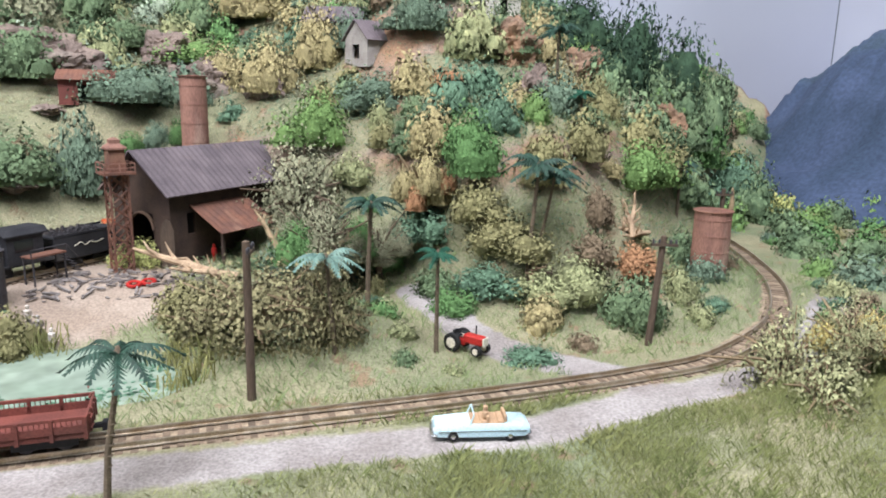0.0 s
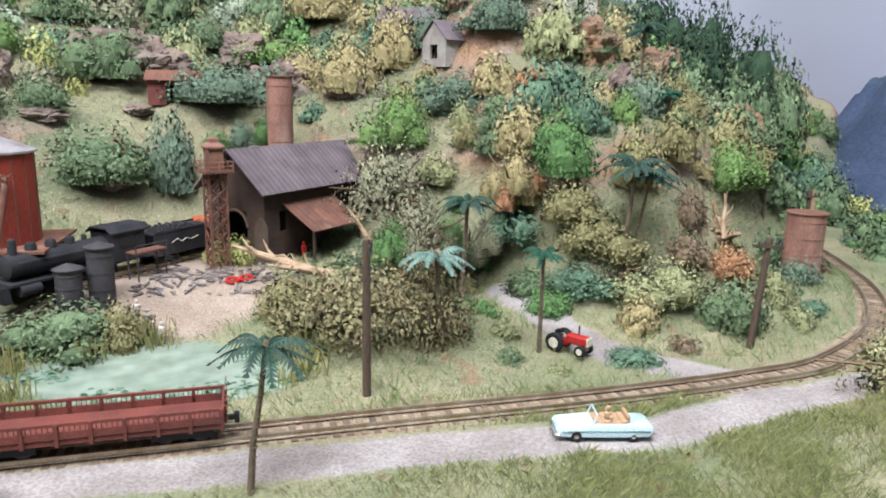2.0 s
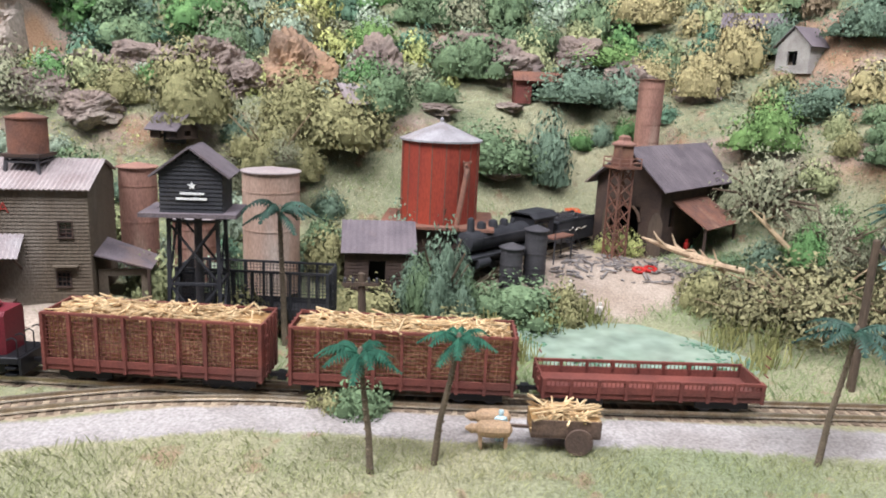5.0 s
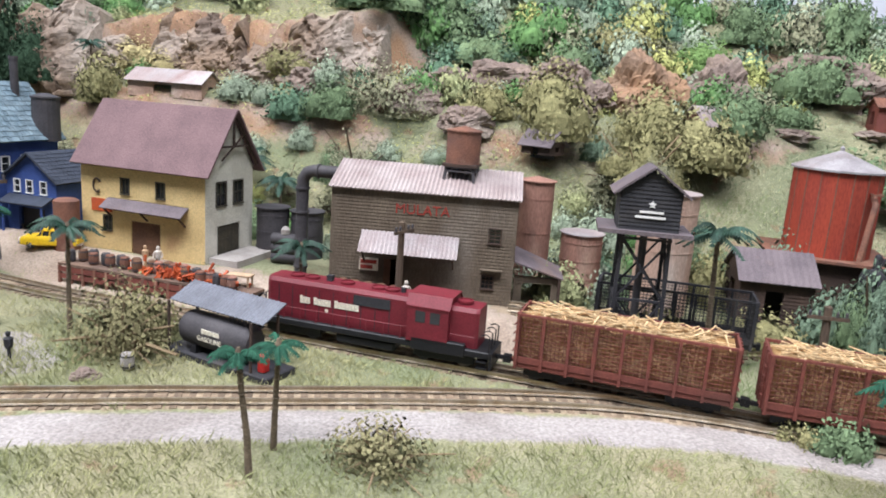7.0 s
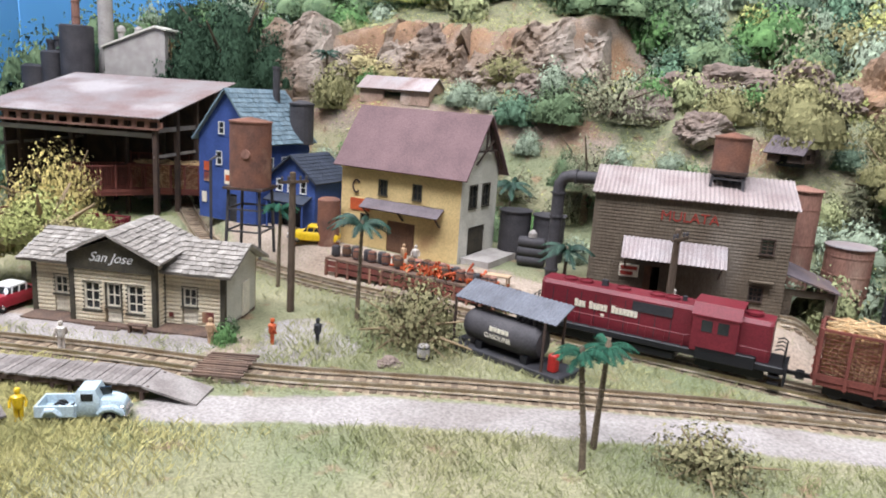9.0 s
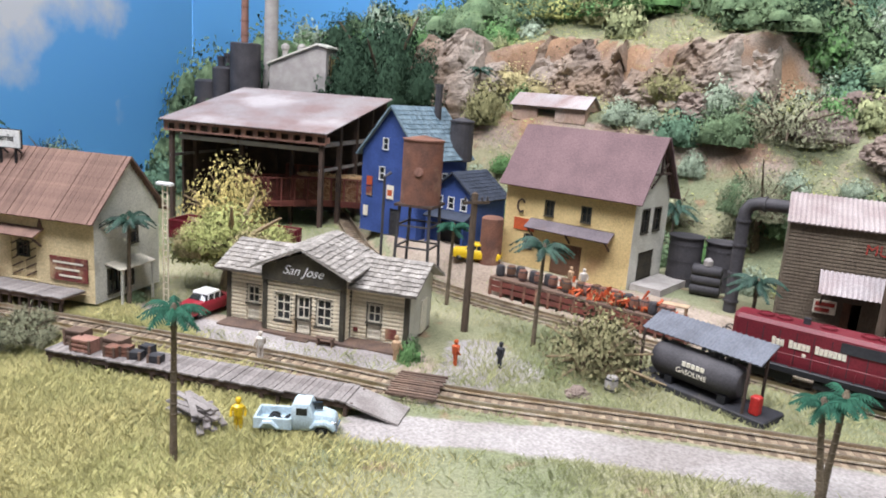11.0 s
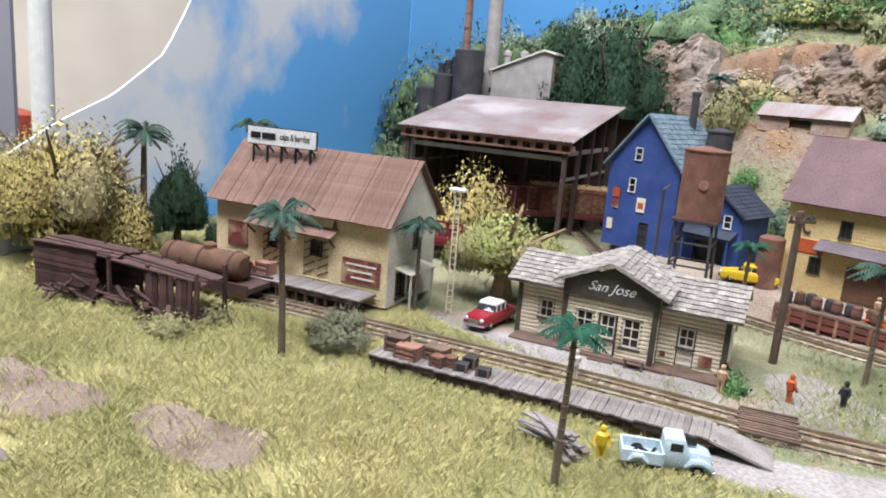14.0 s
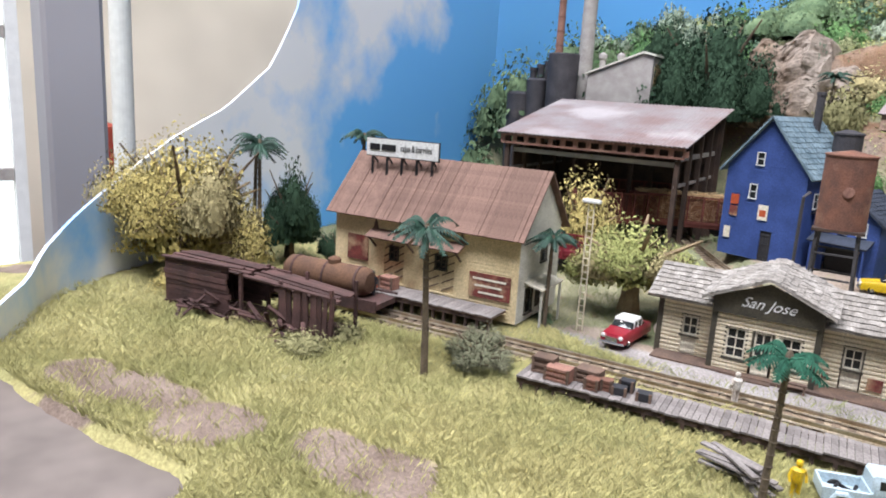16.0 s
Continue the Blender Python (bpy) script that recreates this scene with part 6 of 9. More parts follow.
CREST = []
for q in ((341, 211, 40, 37, "mid"),
          (352, 263, 47, 47, "mid"),
          (433, 361, 59, 51, "bright"),
          (341, 285, 56, 53, "mid"),
          (346, 356, 67, 58, "dark"),
          (392, 591, 100, 89, "dark"),
          (480, 350, 50, 40, "bright"),
          (373, 210, 42, 31, "mid"),
          (325, 200, 44, 37, "olive"),
          (300, 520, 90, 70, "mid"),
          (240, 520, 80, 70, "blue"),
          (310, 337, 61, 52, "gold"),
          (-591, 555, 135, 67, "mid"),
          (-416, 320, 104, 48, "mid"),
          (-852, 118, 84, 92, "mid"),
          (-842, 66, 54, 48, "bluegreen"),
          (-872, 84, 60, 60, "mid"),
          (-815, 150, 90, 80, "dark"),
          (-838, 190, 110, 90, "mid"),
          (-800, 230, 120, 80, "green"),
          (-770, 262, 100, 50, "mid"),
          (-655, 300, 70, 40, "green"),
          (-600, 345, 120, 50, "greenyellow"),
          (-520, 350, 130, 52, "green"),
          (-700, 330, 130, 70, "mid"),
          (-625, 400, 140, 70, "mid"),
          (-480, 420, 130, 70, "green"),
          (-440, 330, 60, 50, "mid"),
          (-395, 335, 70, 64, "dark"),
          (-370, 350, 70, 56, "mid")):
    CREST.append(q)

# thick growth over the hillside
FREE = [(-95, 250, 75), (-40, 285, 45), (-90, 300, 50), (48, 282, 20), (70, 250, 45), (97, 285, 35), (-25, 342, 34), (-142, 268, 32), (-530, 220, 42), (150, 408, 24), (185, 333, 18), (278, 344, 18),
        (-92, 172, 45), (-258, 202, 24), (-300, 300, 34), (-60, 345, 34), (-560, 320, 34), (-490, 300, 34), (-205, 290, 26), (-250, 290, 22)]
hr = random.Random(5)
kinds_right = ["blue", "mid", "gold", "olive", "bright", "mid", "paleolive", "green", "bluegreen", "olive", "gold", "mid", "brown", "bluegreen", "blue", "lace", "mid", "paleolive"]
kinds_left = ["mid", "sage", "green", "bluegreen", "sage", "greenyellow", "blue", "lace", "paleolive", "sage", "mid"]
FAR, CORE = {}, {}


def far_bush(kind, x, y, w, hgt):
    """A clump of the high growth, gathered with all others of its colour."""
    n = int(min(3600, max(800, 1050 * (w / 40) ** 1.2)))
    v, c, r, out = crown_arrays(hr.randrange(10**6), n, min(0.08, 3.2 / w), 9 + int(w / 12), 0.35)
    size, foot = np.array((w / 1.84, w / 1.84, hgt)), np.array((x, y, h(x, y) - 4))
    FAR.setdefault(kind, []).append((v * size + foot, out))
    if kind not in AIRY:
        for k in range(len(r)):
            CORE.setdefault(kind, []).append(((np.array(BALL) * r[k] * 0.56 + c[k]) * size + foot, np.array(BALL)))
    PLANTED.append((x, y, w))


for q in CREST:
    far_bush(q[4], q[0], q[1], q[2], q[3])
for k in range(4600):
    x = hr.uniform(-1000, 690)
    foot = float(np.interp(x, FOOT_X, FOOT_Y))
    y = foot + hr.uniform(-18, 420)
    if y > 680 or (x < -590 and y < 185) or not bool(inside(EDGE, x, y)):
        continue
    if -770 < x < -380 and -30 < y - float(np.interp(x, CLIFF_X, CLIFF_Y)) < 20:
        continue
    far = y - foot > 110
    w = hr.uniform(30, 64) if y - foot > 180 else hr.uniform(20, 46)
    if any(math.hypot(x - a, y - b) < c for a, b, c in FREE) or any(math.hypot(x - a, y - b) < (0.27 if far else 0.29) * (w + c) for a, b, c in PLANTED):
        continue
    if float(near(TRACK_MAIN, x, y)) < 14 + w / 2 or float(near(TRACK_YARD, x, y)) < 8 + w / 2 or float(near(LANE, x, y)) < 14 + w / 3:
        continue
    kind = hr.choice(kinds_right if x > 60 else kinds_left)
    if far:
        far_bush(kind, x, y, w, w * hr.uniform(0.6, 0.95))
    else:
        bush(kind, x, y, w, w * hr.uniform(0.6, 0.95), sink=3)
# rough growth outside the curve
for k in range(260):
    x, y = hr.uniform(440, 700), hr.uniform(130, 480)
    w = hr.uniform(22, 50)
    if float(near(TRACK_MAIN, x, y)) < 16 + w / 2 or any(math.hypot(x - a, y - b) < 0.3 * (w + c) for a, b, c in PLANTED):
        continue
    far_bush(hr.choice(["mid", "bright", "olive", "green", "mid", "blue"]), x, y, w, w * hr.uniform(0.5, 0.9))


def gather_far():
    for kind, some in FAR.items():
        v = np.concatenate([q[0] for q in some])
        faces = np.arange(len(v)).reshape(-1, 4).tolist()
        balls = CORE.get(kind, [])
        for k in range(len(balls)):
            faces += [tuple(i + len(v) + k * len(BALL) for i in f) for f in BALL_F]
        v = np.concatenate([v] + [q[0] for q in balls]) * MM
        me = bpy.data.meshes.new("hill_growth")
        me.from_pydata(v.tolist(), [], faces)
        outward(me, np.concatenate([q[1] for q in some] + [q[1] for q in balls]))
        me.materials.append(LEAF[kind])
        tagged(new("hill_growth", me), f"{WORDS[kind]} bushes massed over the far slopes", "undergrowth", kind="stuff")


# low growth at the foot of the hill and around the yard
for k in range(420):
    x, y = hr.uniform(120, 430), hr.uniform(50, 215)
    w = hr.uniform(12, 26)
    if float(near(TRACK_MAIN, x, y)) < 16 + w / 2 or float(near(LANE, x, y)) < 13 + w / 2 or math.hypot(x - 343, y - 138) < 20 or any(math.hypot(x - a, y - b) < 0.4 * (w + c) for a, b, c in PLANTED):
        continue
    bush(hr.choice(["olive", "paleolive", "bluegreen", "mid", "brown", "green", "paleolive"]), x, y, w, w * hr.uniform(0.45, 0.7))

# crowns on the right-hand crest and over the rocks
for x, y, w, hg, kd in ((520, 420, 90, 110, "mid"), (560, 400, 80, 84, "bluegreen"), (600, 430, 80, 70, "mid"), (480, 420, 90, 120, "dark"), (440, 420, 90, 120, "dark"), (540, 360, 60, 60, "mid"), (575, 360, 50, 40, "greenyellow"),
                        (340, 212, 46, 46, "mid"),
                        (458, 365, 74, 74, "mid"),
                        (516, 401, 76, 67, "green"),
                        (346, 346, 84, 84, "dark"),
                        (361, 306, 74, 74, "dark"),
                        (487, 443, 85, 94, "mid"),
                        (346, 332, 52, 52, "bright"),
                        (576, 442, 64, 46, "bright"),
                        (-460, 345, 70, 60, "mid"),
                        (-380, 340, 60, 50, "green"),
                        (-560, 335, 70, 56, "olive"),
                        (-610, 330, 60, 50, "mid"),
                        (-330, 310, 70, 50, "mid"),
                        (-290, 350, 80, 56, "green"),
                        (-520, 375, 80, 60, "mid"),
                        (402, 372, 80, 92, "dark"),
                        (372, 392, 70, 84, "dark"),
                        (450, 392, 74, 80, "mid"),
                        (430, 352, 60, 58, "mid"),
                        (470, 330, 52, 50, "mid"),
                        (490, 362, 60, 62, "bluegreen"),
                        (500, 330, 46, 36, "bright"),
                        (455, 300, 50, 36, "mid"),
                        (330, 360, 70, 60, "mid")):
    far_bush(kd, x, y, w, hg)

# single trees
tree("gold", 178, 175, 26, 46, 40, "bark_pale", girth=3, second="orange", label="yellow-leaved tree with forked pale trunk among bushes")
tree("goldolive", -718, -228, 14, 112, 84, "bark", girth=4, size="l", second="gold", label="large golden-leaved tree beside the wrecked wagon")
tree("greenyellow", -556, -73, 20, 76, 40, "bark_pale", girth=4.5, size="m", second="gold", label="yellow-green tree with thick pale trunk by the station")
tree("dark", -706, -176, 18, 40, 52, "bark", girth=1.8, label="dark green slender tree behind the warehouse")
tree("dark", -722, -170, 16, 36, 46, "bark", girth=1.8, label="dark green slender tree behind the warehouse")
tree("dark", -690, -156, 8, 26, 22, "bark", girth=1.5, label="dark green small tree behind the warehouse")
tree("blue", -806, -44, 22, 44, 48, "bark", girth=2, second="dark", label="thin dark tree before the sky backdrop")
tree("blue", -87, 84, 10, 44, 58, "bark", girth=2.4, second="mid", label="blue-green conical tree beside the pond")
tree("lace", 118, 150, 22, 66, 46, "bark", girth=2.2, size="l", second="green", label="pale lacy tree with open grey-green crown")
tree("lace", 150, 165, 20, 48, 36, "bark", girth=2.0, size="l", label="pale lacy tree with open grey-green crown")
tree("lace", -366, 168, 22, 60, 52, "bark", girth=2.2, size="l", second="mid", label="pale lacy tree behind the vats")
tree("olive", -192, 201, 22, 70, 50, "bark_pale", girth=2.5, size="l", second="lace", label="olive tree with twisted limbs on the slope")
tree("thorn", 318, 2, 10, 50, 34, "bark_pale", girth=1.6, second="goldolive", label="thorny olive shrub with pale bare twigs by the road", limbs=14)
tree("brown", 346, 26, 8, 40, 28, "deadwood", girth=1.4, second="olive", label="withered shrub with pale bare twigs by the road", limbs=14)
tree("lace", -538, -180, 4, 34, 18, "bark", girth=0.8, label="low spreading leafy shrub beside the platform", limbs=9)

tree("dark", -704, 196, 26, 140, 116, "bark", girth=5, size="l", label="huge dark green cedar-like tree behind the canopy", z=70)

# palms
PALMS = (
    (38, -19, 44, 19, "palm_dark", 8, (6, 2)),
    (158, 68, 44, 13, "palm_leaf", 9, (0, 0)),
    (113, 63, 40, 18, "palm_blue", 9, (-3, 0)),
    (137, 128, 52, 19, "palm_dark", 11, (2, 0)),
    (219, 117, 62, 22, "palm_dark", 11, (4, 0)),
    (226, 122, 48, 20, "palm_dark", 10, (8, 0)),
    (-102, -39, 36, 17, "palm_leaf", 9, (-4, 2)),
    (-84, -31, 40, 16, "palm_leaf", 8, (6, 0)),
    (-279, -76, 33, 12, "palm_leaf", 10, (1, 0)),
    (-277, -92, 35, 12, "palm_leaf", 10, (-4, 0)),
    (-404, -26, 44, 17, "palm_dark", 12, (1, 0)),
    (-152, 60, 58, 20, "palm_dark", 11, (-2, 0)),
    (-542, -202, 52, 16, "palm_dark", 14, (-3, 0)),
    (-559, -126, 40, 14, "palm_dark", 14, (1, 0)),
    (-424, -188, 44, 13, "palm_leaf", 11, (1, 0)),
    (-330, 33, 34, 15, "palm_dark", 11, (0, 0)),
    (-466, -8, 40, 14, "palm_leaf", 9, (1, 0)),
    (-716, -190, 66, 18, "palm_dark", 12, (0, 0)),
    (-734, -186, 62, 18, "palm_dark", 12, (4, 0)),
    (-712, -128, 70, 16, "palm_dark", 12, (0, 0)),
    (278, 226, 46, 18, "palm_dark", 11, (0, 0)),
    (354, 192, 33, 16, "palm_dark", 9, (0, 0)),
    (-614, 215, 39, 15, "palm_dark", 10, (0, 0)),
    (-446, 173, 33, 22, "palm_dark", 10, (0, 0)),
    (-416, 163, 29, 20, "palm_dark", 10, (0, 0)),
    (-515, 172, 36, 20, "palm_dark", 10, (0, 0)),
    (279, 189, 18, 13, "palm_leaf", 8, (0, 0)),
)
for x, y, hg, sp, leaf, fr, lean in PALMS:
    words = {"palm_leaf": "palm with glossy bright green fronds on a slim trunk", "palm_dark": "palm with feathery dark green fronds on a slim trunk", "palm_blue": "palm with pale blue-green drooping fronds"}[leaf]
    palm(x, y, hg, sp * (0.7 if leaf == "palm_leaf" else 0.86), leaf, fr, lean, broad=1.3 if leaf == "palm_leaf" else 0.9, label=words, trunk=0.95 if hg < 50 else 1.2)


def utility_pole(x, y, hgt, lean=0.0, arm=True, rz=0, z=None):
    t = thing("utility_pole", P(x, y, h(x, y) if z is None else z, rz, 0, lean), "brown wooden telegraph pole with crossarm and insulators", "pole", "telegraph poles")
    part("post", Shape().lathe(0, 0, [(1.75, -5), (1.6, hgt * 0.5), (1.4, hgt), (0.6, hgt + 0.4)], 10), M["pole"], t)
    if arm:
        part("crossarm", Shape().box(-7, 7, -1.9, -1.0, hgt - 4.5, hgt - 3.2), M["pole"], t)
        for q in (-6, -3, 3, 6):
            part("insulator", Shape().lathe(q, -1.4, [(0.5, hgt - 3.2), (0.6, hgt - 1.8), (0.3, hgt - 1.2)], 8), M["soot"], t)


utility_pole(79, 41, 61, rz=80)
utility_pole(262, 66, 53, 4)
utility_pole(-114, 30, 42, -2)
utility_pole(-282, 32, 52, 0, True, 75)
utility_pole(-437, -32, 64, 0, True, 70)
utility_pole(398, 205, 48, 0)

# rocks and cliffs
for k, q in enumerate(((-353, 233, 43, 32, 32, "rock_grey"),
                       (-305, 209, 36, 27, 28, "rock_grey"),
                       (-436, 238, 34, 24, 28, "rock_grey"),
                       (20, 440, 60, 40, 44, "rock_grey"),
                       (60, 410, 40, 30, 30, "rock_grey"),
                       (-70, 400, 80, 50, 50, "rock_grey"),
                       (276, 304, 41, 36, 49, "rock"),
                       (344, 327, 50, 37, 58, "rock"),
                       (-46, 318, 26, 16, 9, "rock_grey"),
                       (-60, 262, 40, 14, 10, "rock_grey"),
                       (-100, 290, 30, 14, 9, "rock_grey"),
                       (-364, -60, 9, 7, 6, "rock_grey"),
                       (-258, 292, 58, 36, 44, "rock_grey"),
                       (-205, 300, 66, 44, 76, "rock"),
                       (-300, 272, 60, 28, 30, "rock_grey"),
                       (-335, 268, 52, 28, 30, "rock_grey"),
                       (-272, 268, 50, 26, 26, "rock_grey"),
                       (-232, 282, 52, 30, 34, "rock_grey"),
                       (-150, 338, 50, 36, 60, "rock_grey"),
                       (-60, 388, 70, 40, 44, "rock_grey"),
                       (48, 352, 46, 30, 40, "rock_grey"),
                       (266, 236, 34, 26, 44, "rock_grey"),
                       (430, 340, 44, 30, 60, "rock"),
                       (92, 330, 34, 20, 26, "rock_grey"))):
    rock(q[0], q[1], q[2], q[3], q[4] * 0.78, q[5], 0.3, k + 1, k * 37)



def rock_face(x0, x1, z0, z1, seed, label):
    """A craggy sheet of rock standing along the foot of the upper slope."""
    n, m = int((x1 - x0) / 1.6), int((z1 - z0) / 1.6)
    rings = []
    for i in range(n + 1):
        x = x0 + (x1 - x0) * i / n
        edge = min(1.0, min(i, n - i) / (0.12 * n))
        ring = []
        for j in range(m + 1):
            v = j / m
            p = Vector((x / 26, v * 1.6, seed * 7.3))
            crag = noise.fractal(p, 0.75, 2.1, 6) * 11 + abs(noise.noise(Vector((x / 11, v * 4.2, seed)))) * 12 + abs(noise.noise(Vector((x / 4.5, v * 10, seed)))) * 4 + noise.noise(Vector((x / 2, v * 22, seed))) * 1.0
            ledge = 2.2 * math.floor(v * 4 + noise.noise(Vector((x / 18, seed, 0))) * 1.2)
            y = float(np.interp(x, CLIFF_X, CLIFF_Y)) - 9 + crag * -0.9 + ledge + 16 * v * v + 14 * (1 - edge)
            top = z0 + (z1 - z0) * edge * (0.86 + 0.22 * noise.noise(Vector((x / 20, 3.1, seed))))
            ring.append((x, y, z0 + (top - z0) * v))
        ring += [(x, ring[-1][1] + 16, ring[-1][2] - 5), (x, ring[0][1] + 30, z0 - 4)]
        rings.append(ring)
    return single("cliff", Shape().rings(rings), M["rock_wall"], P(0, 0, 0), label, "cliff", "rock faces of the hillside")


for x0, x1, z0, z1, q in ((-692, -628, 84, 166, 1), (-640, -588, 96, 142, 2), (-606, -502, 100, 166, 3), (-512, -462, 104, 150, 4), (-476, -392, 100, 168, 5)):
    rock_face(x0, x1, z0, z1, q, "craggy ochre and grey-brown rock face on the hillside")

gather_far()


# ---- grass ----
def grass(name, n, region, length, mat, label, seed, width=0.065, lean=0.4):
    """Single upright fibres strewn over a stretch of ground."""
    g = np.random.default_rng(seed)
    x0, x1, y0, y1 = region
    x, y = g.uniform(x0, x1, n), g.uniform(y0, y1, n)
    free = np.minimum(np.minimum(near(ROAD, x, y) - 12, near(TRACK_MAIN, x, y) - 9.5), np.minimum(near(TRACK_SIDE, x, y) - 8.5, near(LANE, x, y) - 11))
    free = np.minimum(free, near(TRACK_YARD, x, y) - 8)
    free = np.minimum(free, near([(-520, -167), (-420, -129)], x, y) - 9)
    keep = free + 6 * fbm(x / 12, y / 12, 61) > 0
    keep &= ~inside(POND, x, y)
    keep &= g.random(n) < np.clip(np.minimum((x - x0) / 70, (x1 - x) / 70), 0, 1)
    keep &= y > np.interp(x, [-700, -640, -600, -555, -520, -460, 640], [-330, -328, -319, -305, -290, -340, -340])
    bare = np.minimum(near(SCAR_A, x, y), np.minimum(near(SCAR_B, x, y), near(SCAR_C, x, y))) - 11 + 13 * fbm(x / 16, y / 16, 57)
    keep &= (bare > 0) | (g.random(n) < 0.08)
    keep &= (np.hypot((x + 10) * 0.8, y - 165) > 44) & ~((x > -600) & (x < -215) & (y > 22) & (y < 150) & (g.random(n) < 0.85))
    keep &= ~((x > -530) & (x < -425) & (y > -125 + (x + 530) * 0.4) & (y < -60 + (x + 530) * 0.4))
    keep &= fbm(x / 26, y / 26, 65) > g.uniform(-0.42, 0.06, n)
    x, y = x[keep], y[keep]
    n = len(x)
    z = ground(x, y) + 1.3 * fbm(x / 7, y / 7, 21, 3) - 0.3
    L = length * g.uniform(0.45, 1.25, n) * (0.7 + 0.8 * (fbm(x / 18, y / 18, 67) + 0.3))
    a = g.uniform(0, 2 * np.pi, n)
    out = np.abs(g.normal(size=n)) * lean * L + 0.2 * L
    tip = np.stack([np.cos(a) * out, np.sin(a) * out], 1)
    bx, by = -np.sin(a) * width, np.cos(a) * width
    v = np.stack([np.stack([x - bx, y - by, z], 1), np.stack([x + bx, y + by, z], 1),
                  np.stack([x + tip[:, 0] * 0.4 + bx * 0.7, y + tip[:, 1] * 0.4 + by * 0.7, z + L * 0.6], 1), np.stack([x + tip[:, 0], y + tip[:, 1], z + L], 1)], 1).reshape(-1, 3) * MM
    me = bpy.data.meshes.new(name)
    idx = np.arange(n)[:, None] * 4
    me.from_pydata(v.tolist(), [], np.concatenate([idx + [0, 1, 2], idx + [0, 2, 3]]).tolist())
    me.materials.append(mat)
    tagged(new(name, me), label, "grass", kind="stuff")


straw = material("straw_grass", (0.56, 0.5, 0.22), (0.43, 0.41, 0.17), 25, 0.9, 0, 0, 500, island=0.22, spec=0.1, bend="up")
meadow = material("meadow_grass", (0.35, 0.34, 0.17), (0.23, 0.26, 0.115), 18, 0.9, 0, 0, 500, island=0.22, spec=0.1, bend="up")
lush = material("lush_grass", (0.24, 0.3, 0.13), (0.16, 0.22, 0.095), 25, 0.9, 0, 0, 500, island=0.22, spec=0.1, bend="up")
bend_grass = material("olive_grass", (0.23, 0.245, 0.095), (0.16, 0.19, 0.07), 25, 0.9, 0, 0, 500, island=0.22, spec=0.1, bend="up")
grass("dry_grass", 300000, (-720, -360, -330, -125), 3.5, straw, "long straw-yellow grass of the open corner", 1)
grass("meadow_grass", 190000, (-460, 450, -130, 30), 2.8, meadow, "short yellow-green grass along the road", 2)
grass("meadow_grass", 45000, (-700, -215, -200, 60), 3.2, meadow, "short yellow-green grass between the tracks", 3)
grass("long_grass", 130000, (70, 480, -120, 34), 4.4, bend_grass, "long olive-green grass beside the road bend", 8)
grass("verge_grass", 60000, (-220, 460, 20, 240), 4.2, lush, "fresh green grass below the hill", 4)
pale_grass = material("pale_slope_grass", (0.48, 0.48, 0.32), (0.36, 0.38, 0.24), 25, 0.9, 0, 0, 500, island=0.22, spec=0.1, bend="up")
grass("hill_grass", 110000, (-330, 140, 170, 380), 2.6, pale_grass, "short dry grass on the slope", 5)
grass("field_grass", 50000, (-990, -600, -200, 240), 3.2, lush, "green grass behind the warehouse", 6)


# ---- undergrowth over the slopes ----
def undergrowth(n, region, kind, seed, lo, hi, label):
    """Small leaf flocks lying over rough ground, in patches."""
    g = np.random.default_rng(seed)
    x, y = g.uniform(region[0], region[1], n), g.uniform(region[2], region[3], n)
    d = y - np.interp(x, FOOT_X, FOOT_Y)
    f = fbm(x / 40, y / 40, 83) + 0.12 * g.normal(size=n)
    keep = (d > -25) & (f > lo) & (f < hi) & (near(TRACK_MAIN, x, y) > 14) & (near(TRACK_YARD, x, y) > 9) & (near(LANE, x, y) > 14)
    keep &= inside(EDGE, x, y) & ~((x < -590) & (y < 175))
    keep &= (np.hypot(x + 92, y - 172) > 40) & (np.hypot(x - 75, y - 248) > 34) & (np.hypot((x + 10) * 0.8, y - 165) > 44)
    x, y = x[keep], y[keep]
    n = len(x)
    z = ground(x, y) + np.abs(g.normal(size=n)) * 2.6 * (0.5 + 1.4 * vnoise(x / 11, y / 11, 87))
    p = np.stack([x, y, z], 1)
    a, b = g.normal(size=(n, 3)), g.normal(size=(n, 3))
    a[:, 2] *= 0.35
    b[:, 2] *= 0.35
    a /= np.linalg.norm(a, axis=1)[:, None]
    b /= np.linalg.norm(b, axis=1)[:, None]
    s = g.uniform(0.7, 1.6, (n, 1))
    v = np.stack([p - a * s, p + b * s * 0.7, p + a * s], 1).reshape(-1, 3) * MM
    me = bpy.data.meshes.new("undergrowth")
    me.from_pydata(v.tolist(), [], np.arange(3 * n).reshape(-1, 3).tolist())
    outward(me, np.tile((0.0, 0.0, 1.0), (3 * n, 1)))
    me.materials.append(LEAF[kind])
    tagged(new("undergrowth", me), label, "undergrowth", kind="stuff")


undergrowth(110000, (-1000, 560, 140, 620), "mid", 1, -0.08, 0.06, "mid-green leafy undergrowth on the slopes")
undergrowth(110000, (-1000, 560, 140, 620), "olive", 2, -0.5, -0.04, "olive leafy undergrowth on the slopes")
undergrowth(90000, (-1000, 560, 140, 620), "paleolive", 3, 0.02, 0.5, "pale olive undergrowth on the slopes")
undergrowth(70000, (60, 540, 130, 480), "bluegreen", 4, -0.2, 0.04, "sea-green undergrowth on the right slope")
undergrowth(50000, (-720, -200, 160, 420), "greenyellow", 5, -0.05, 0.5, "yellow-green undergrowth among the rocks")



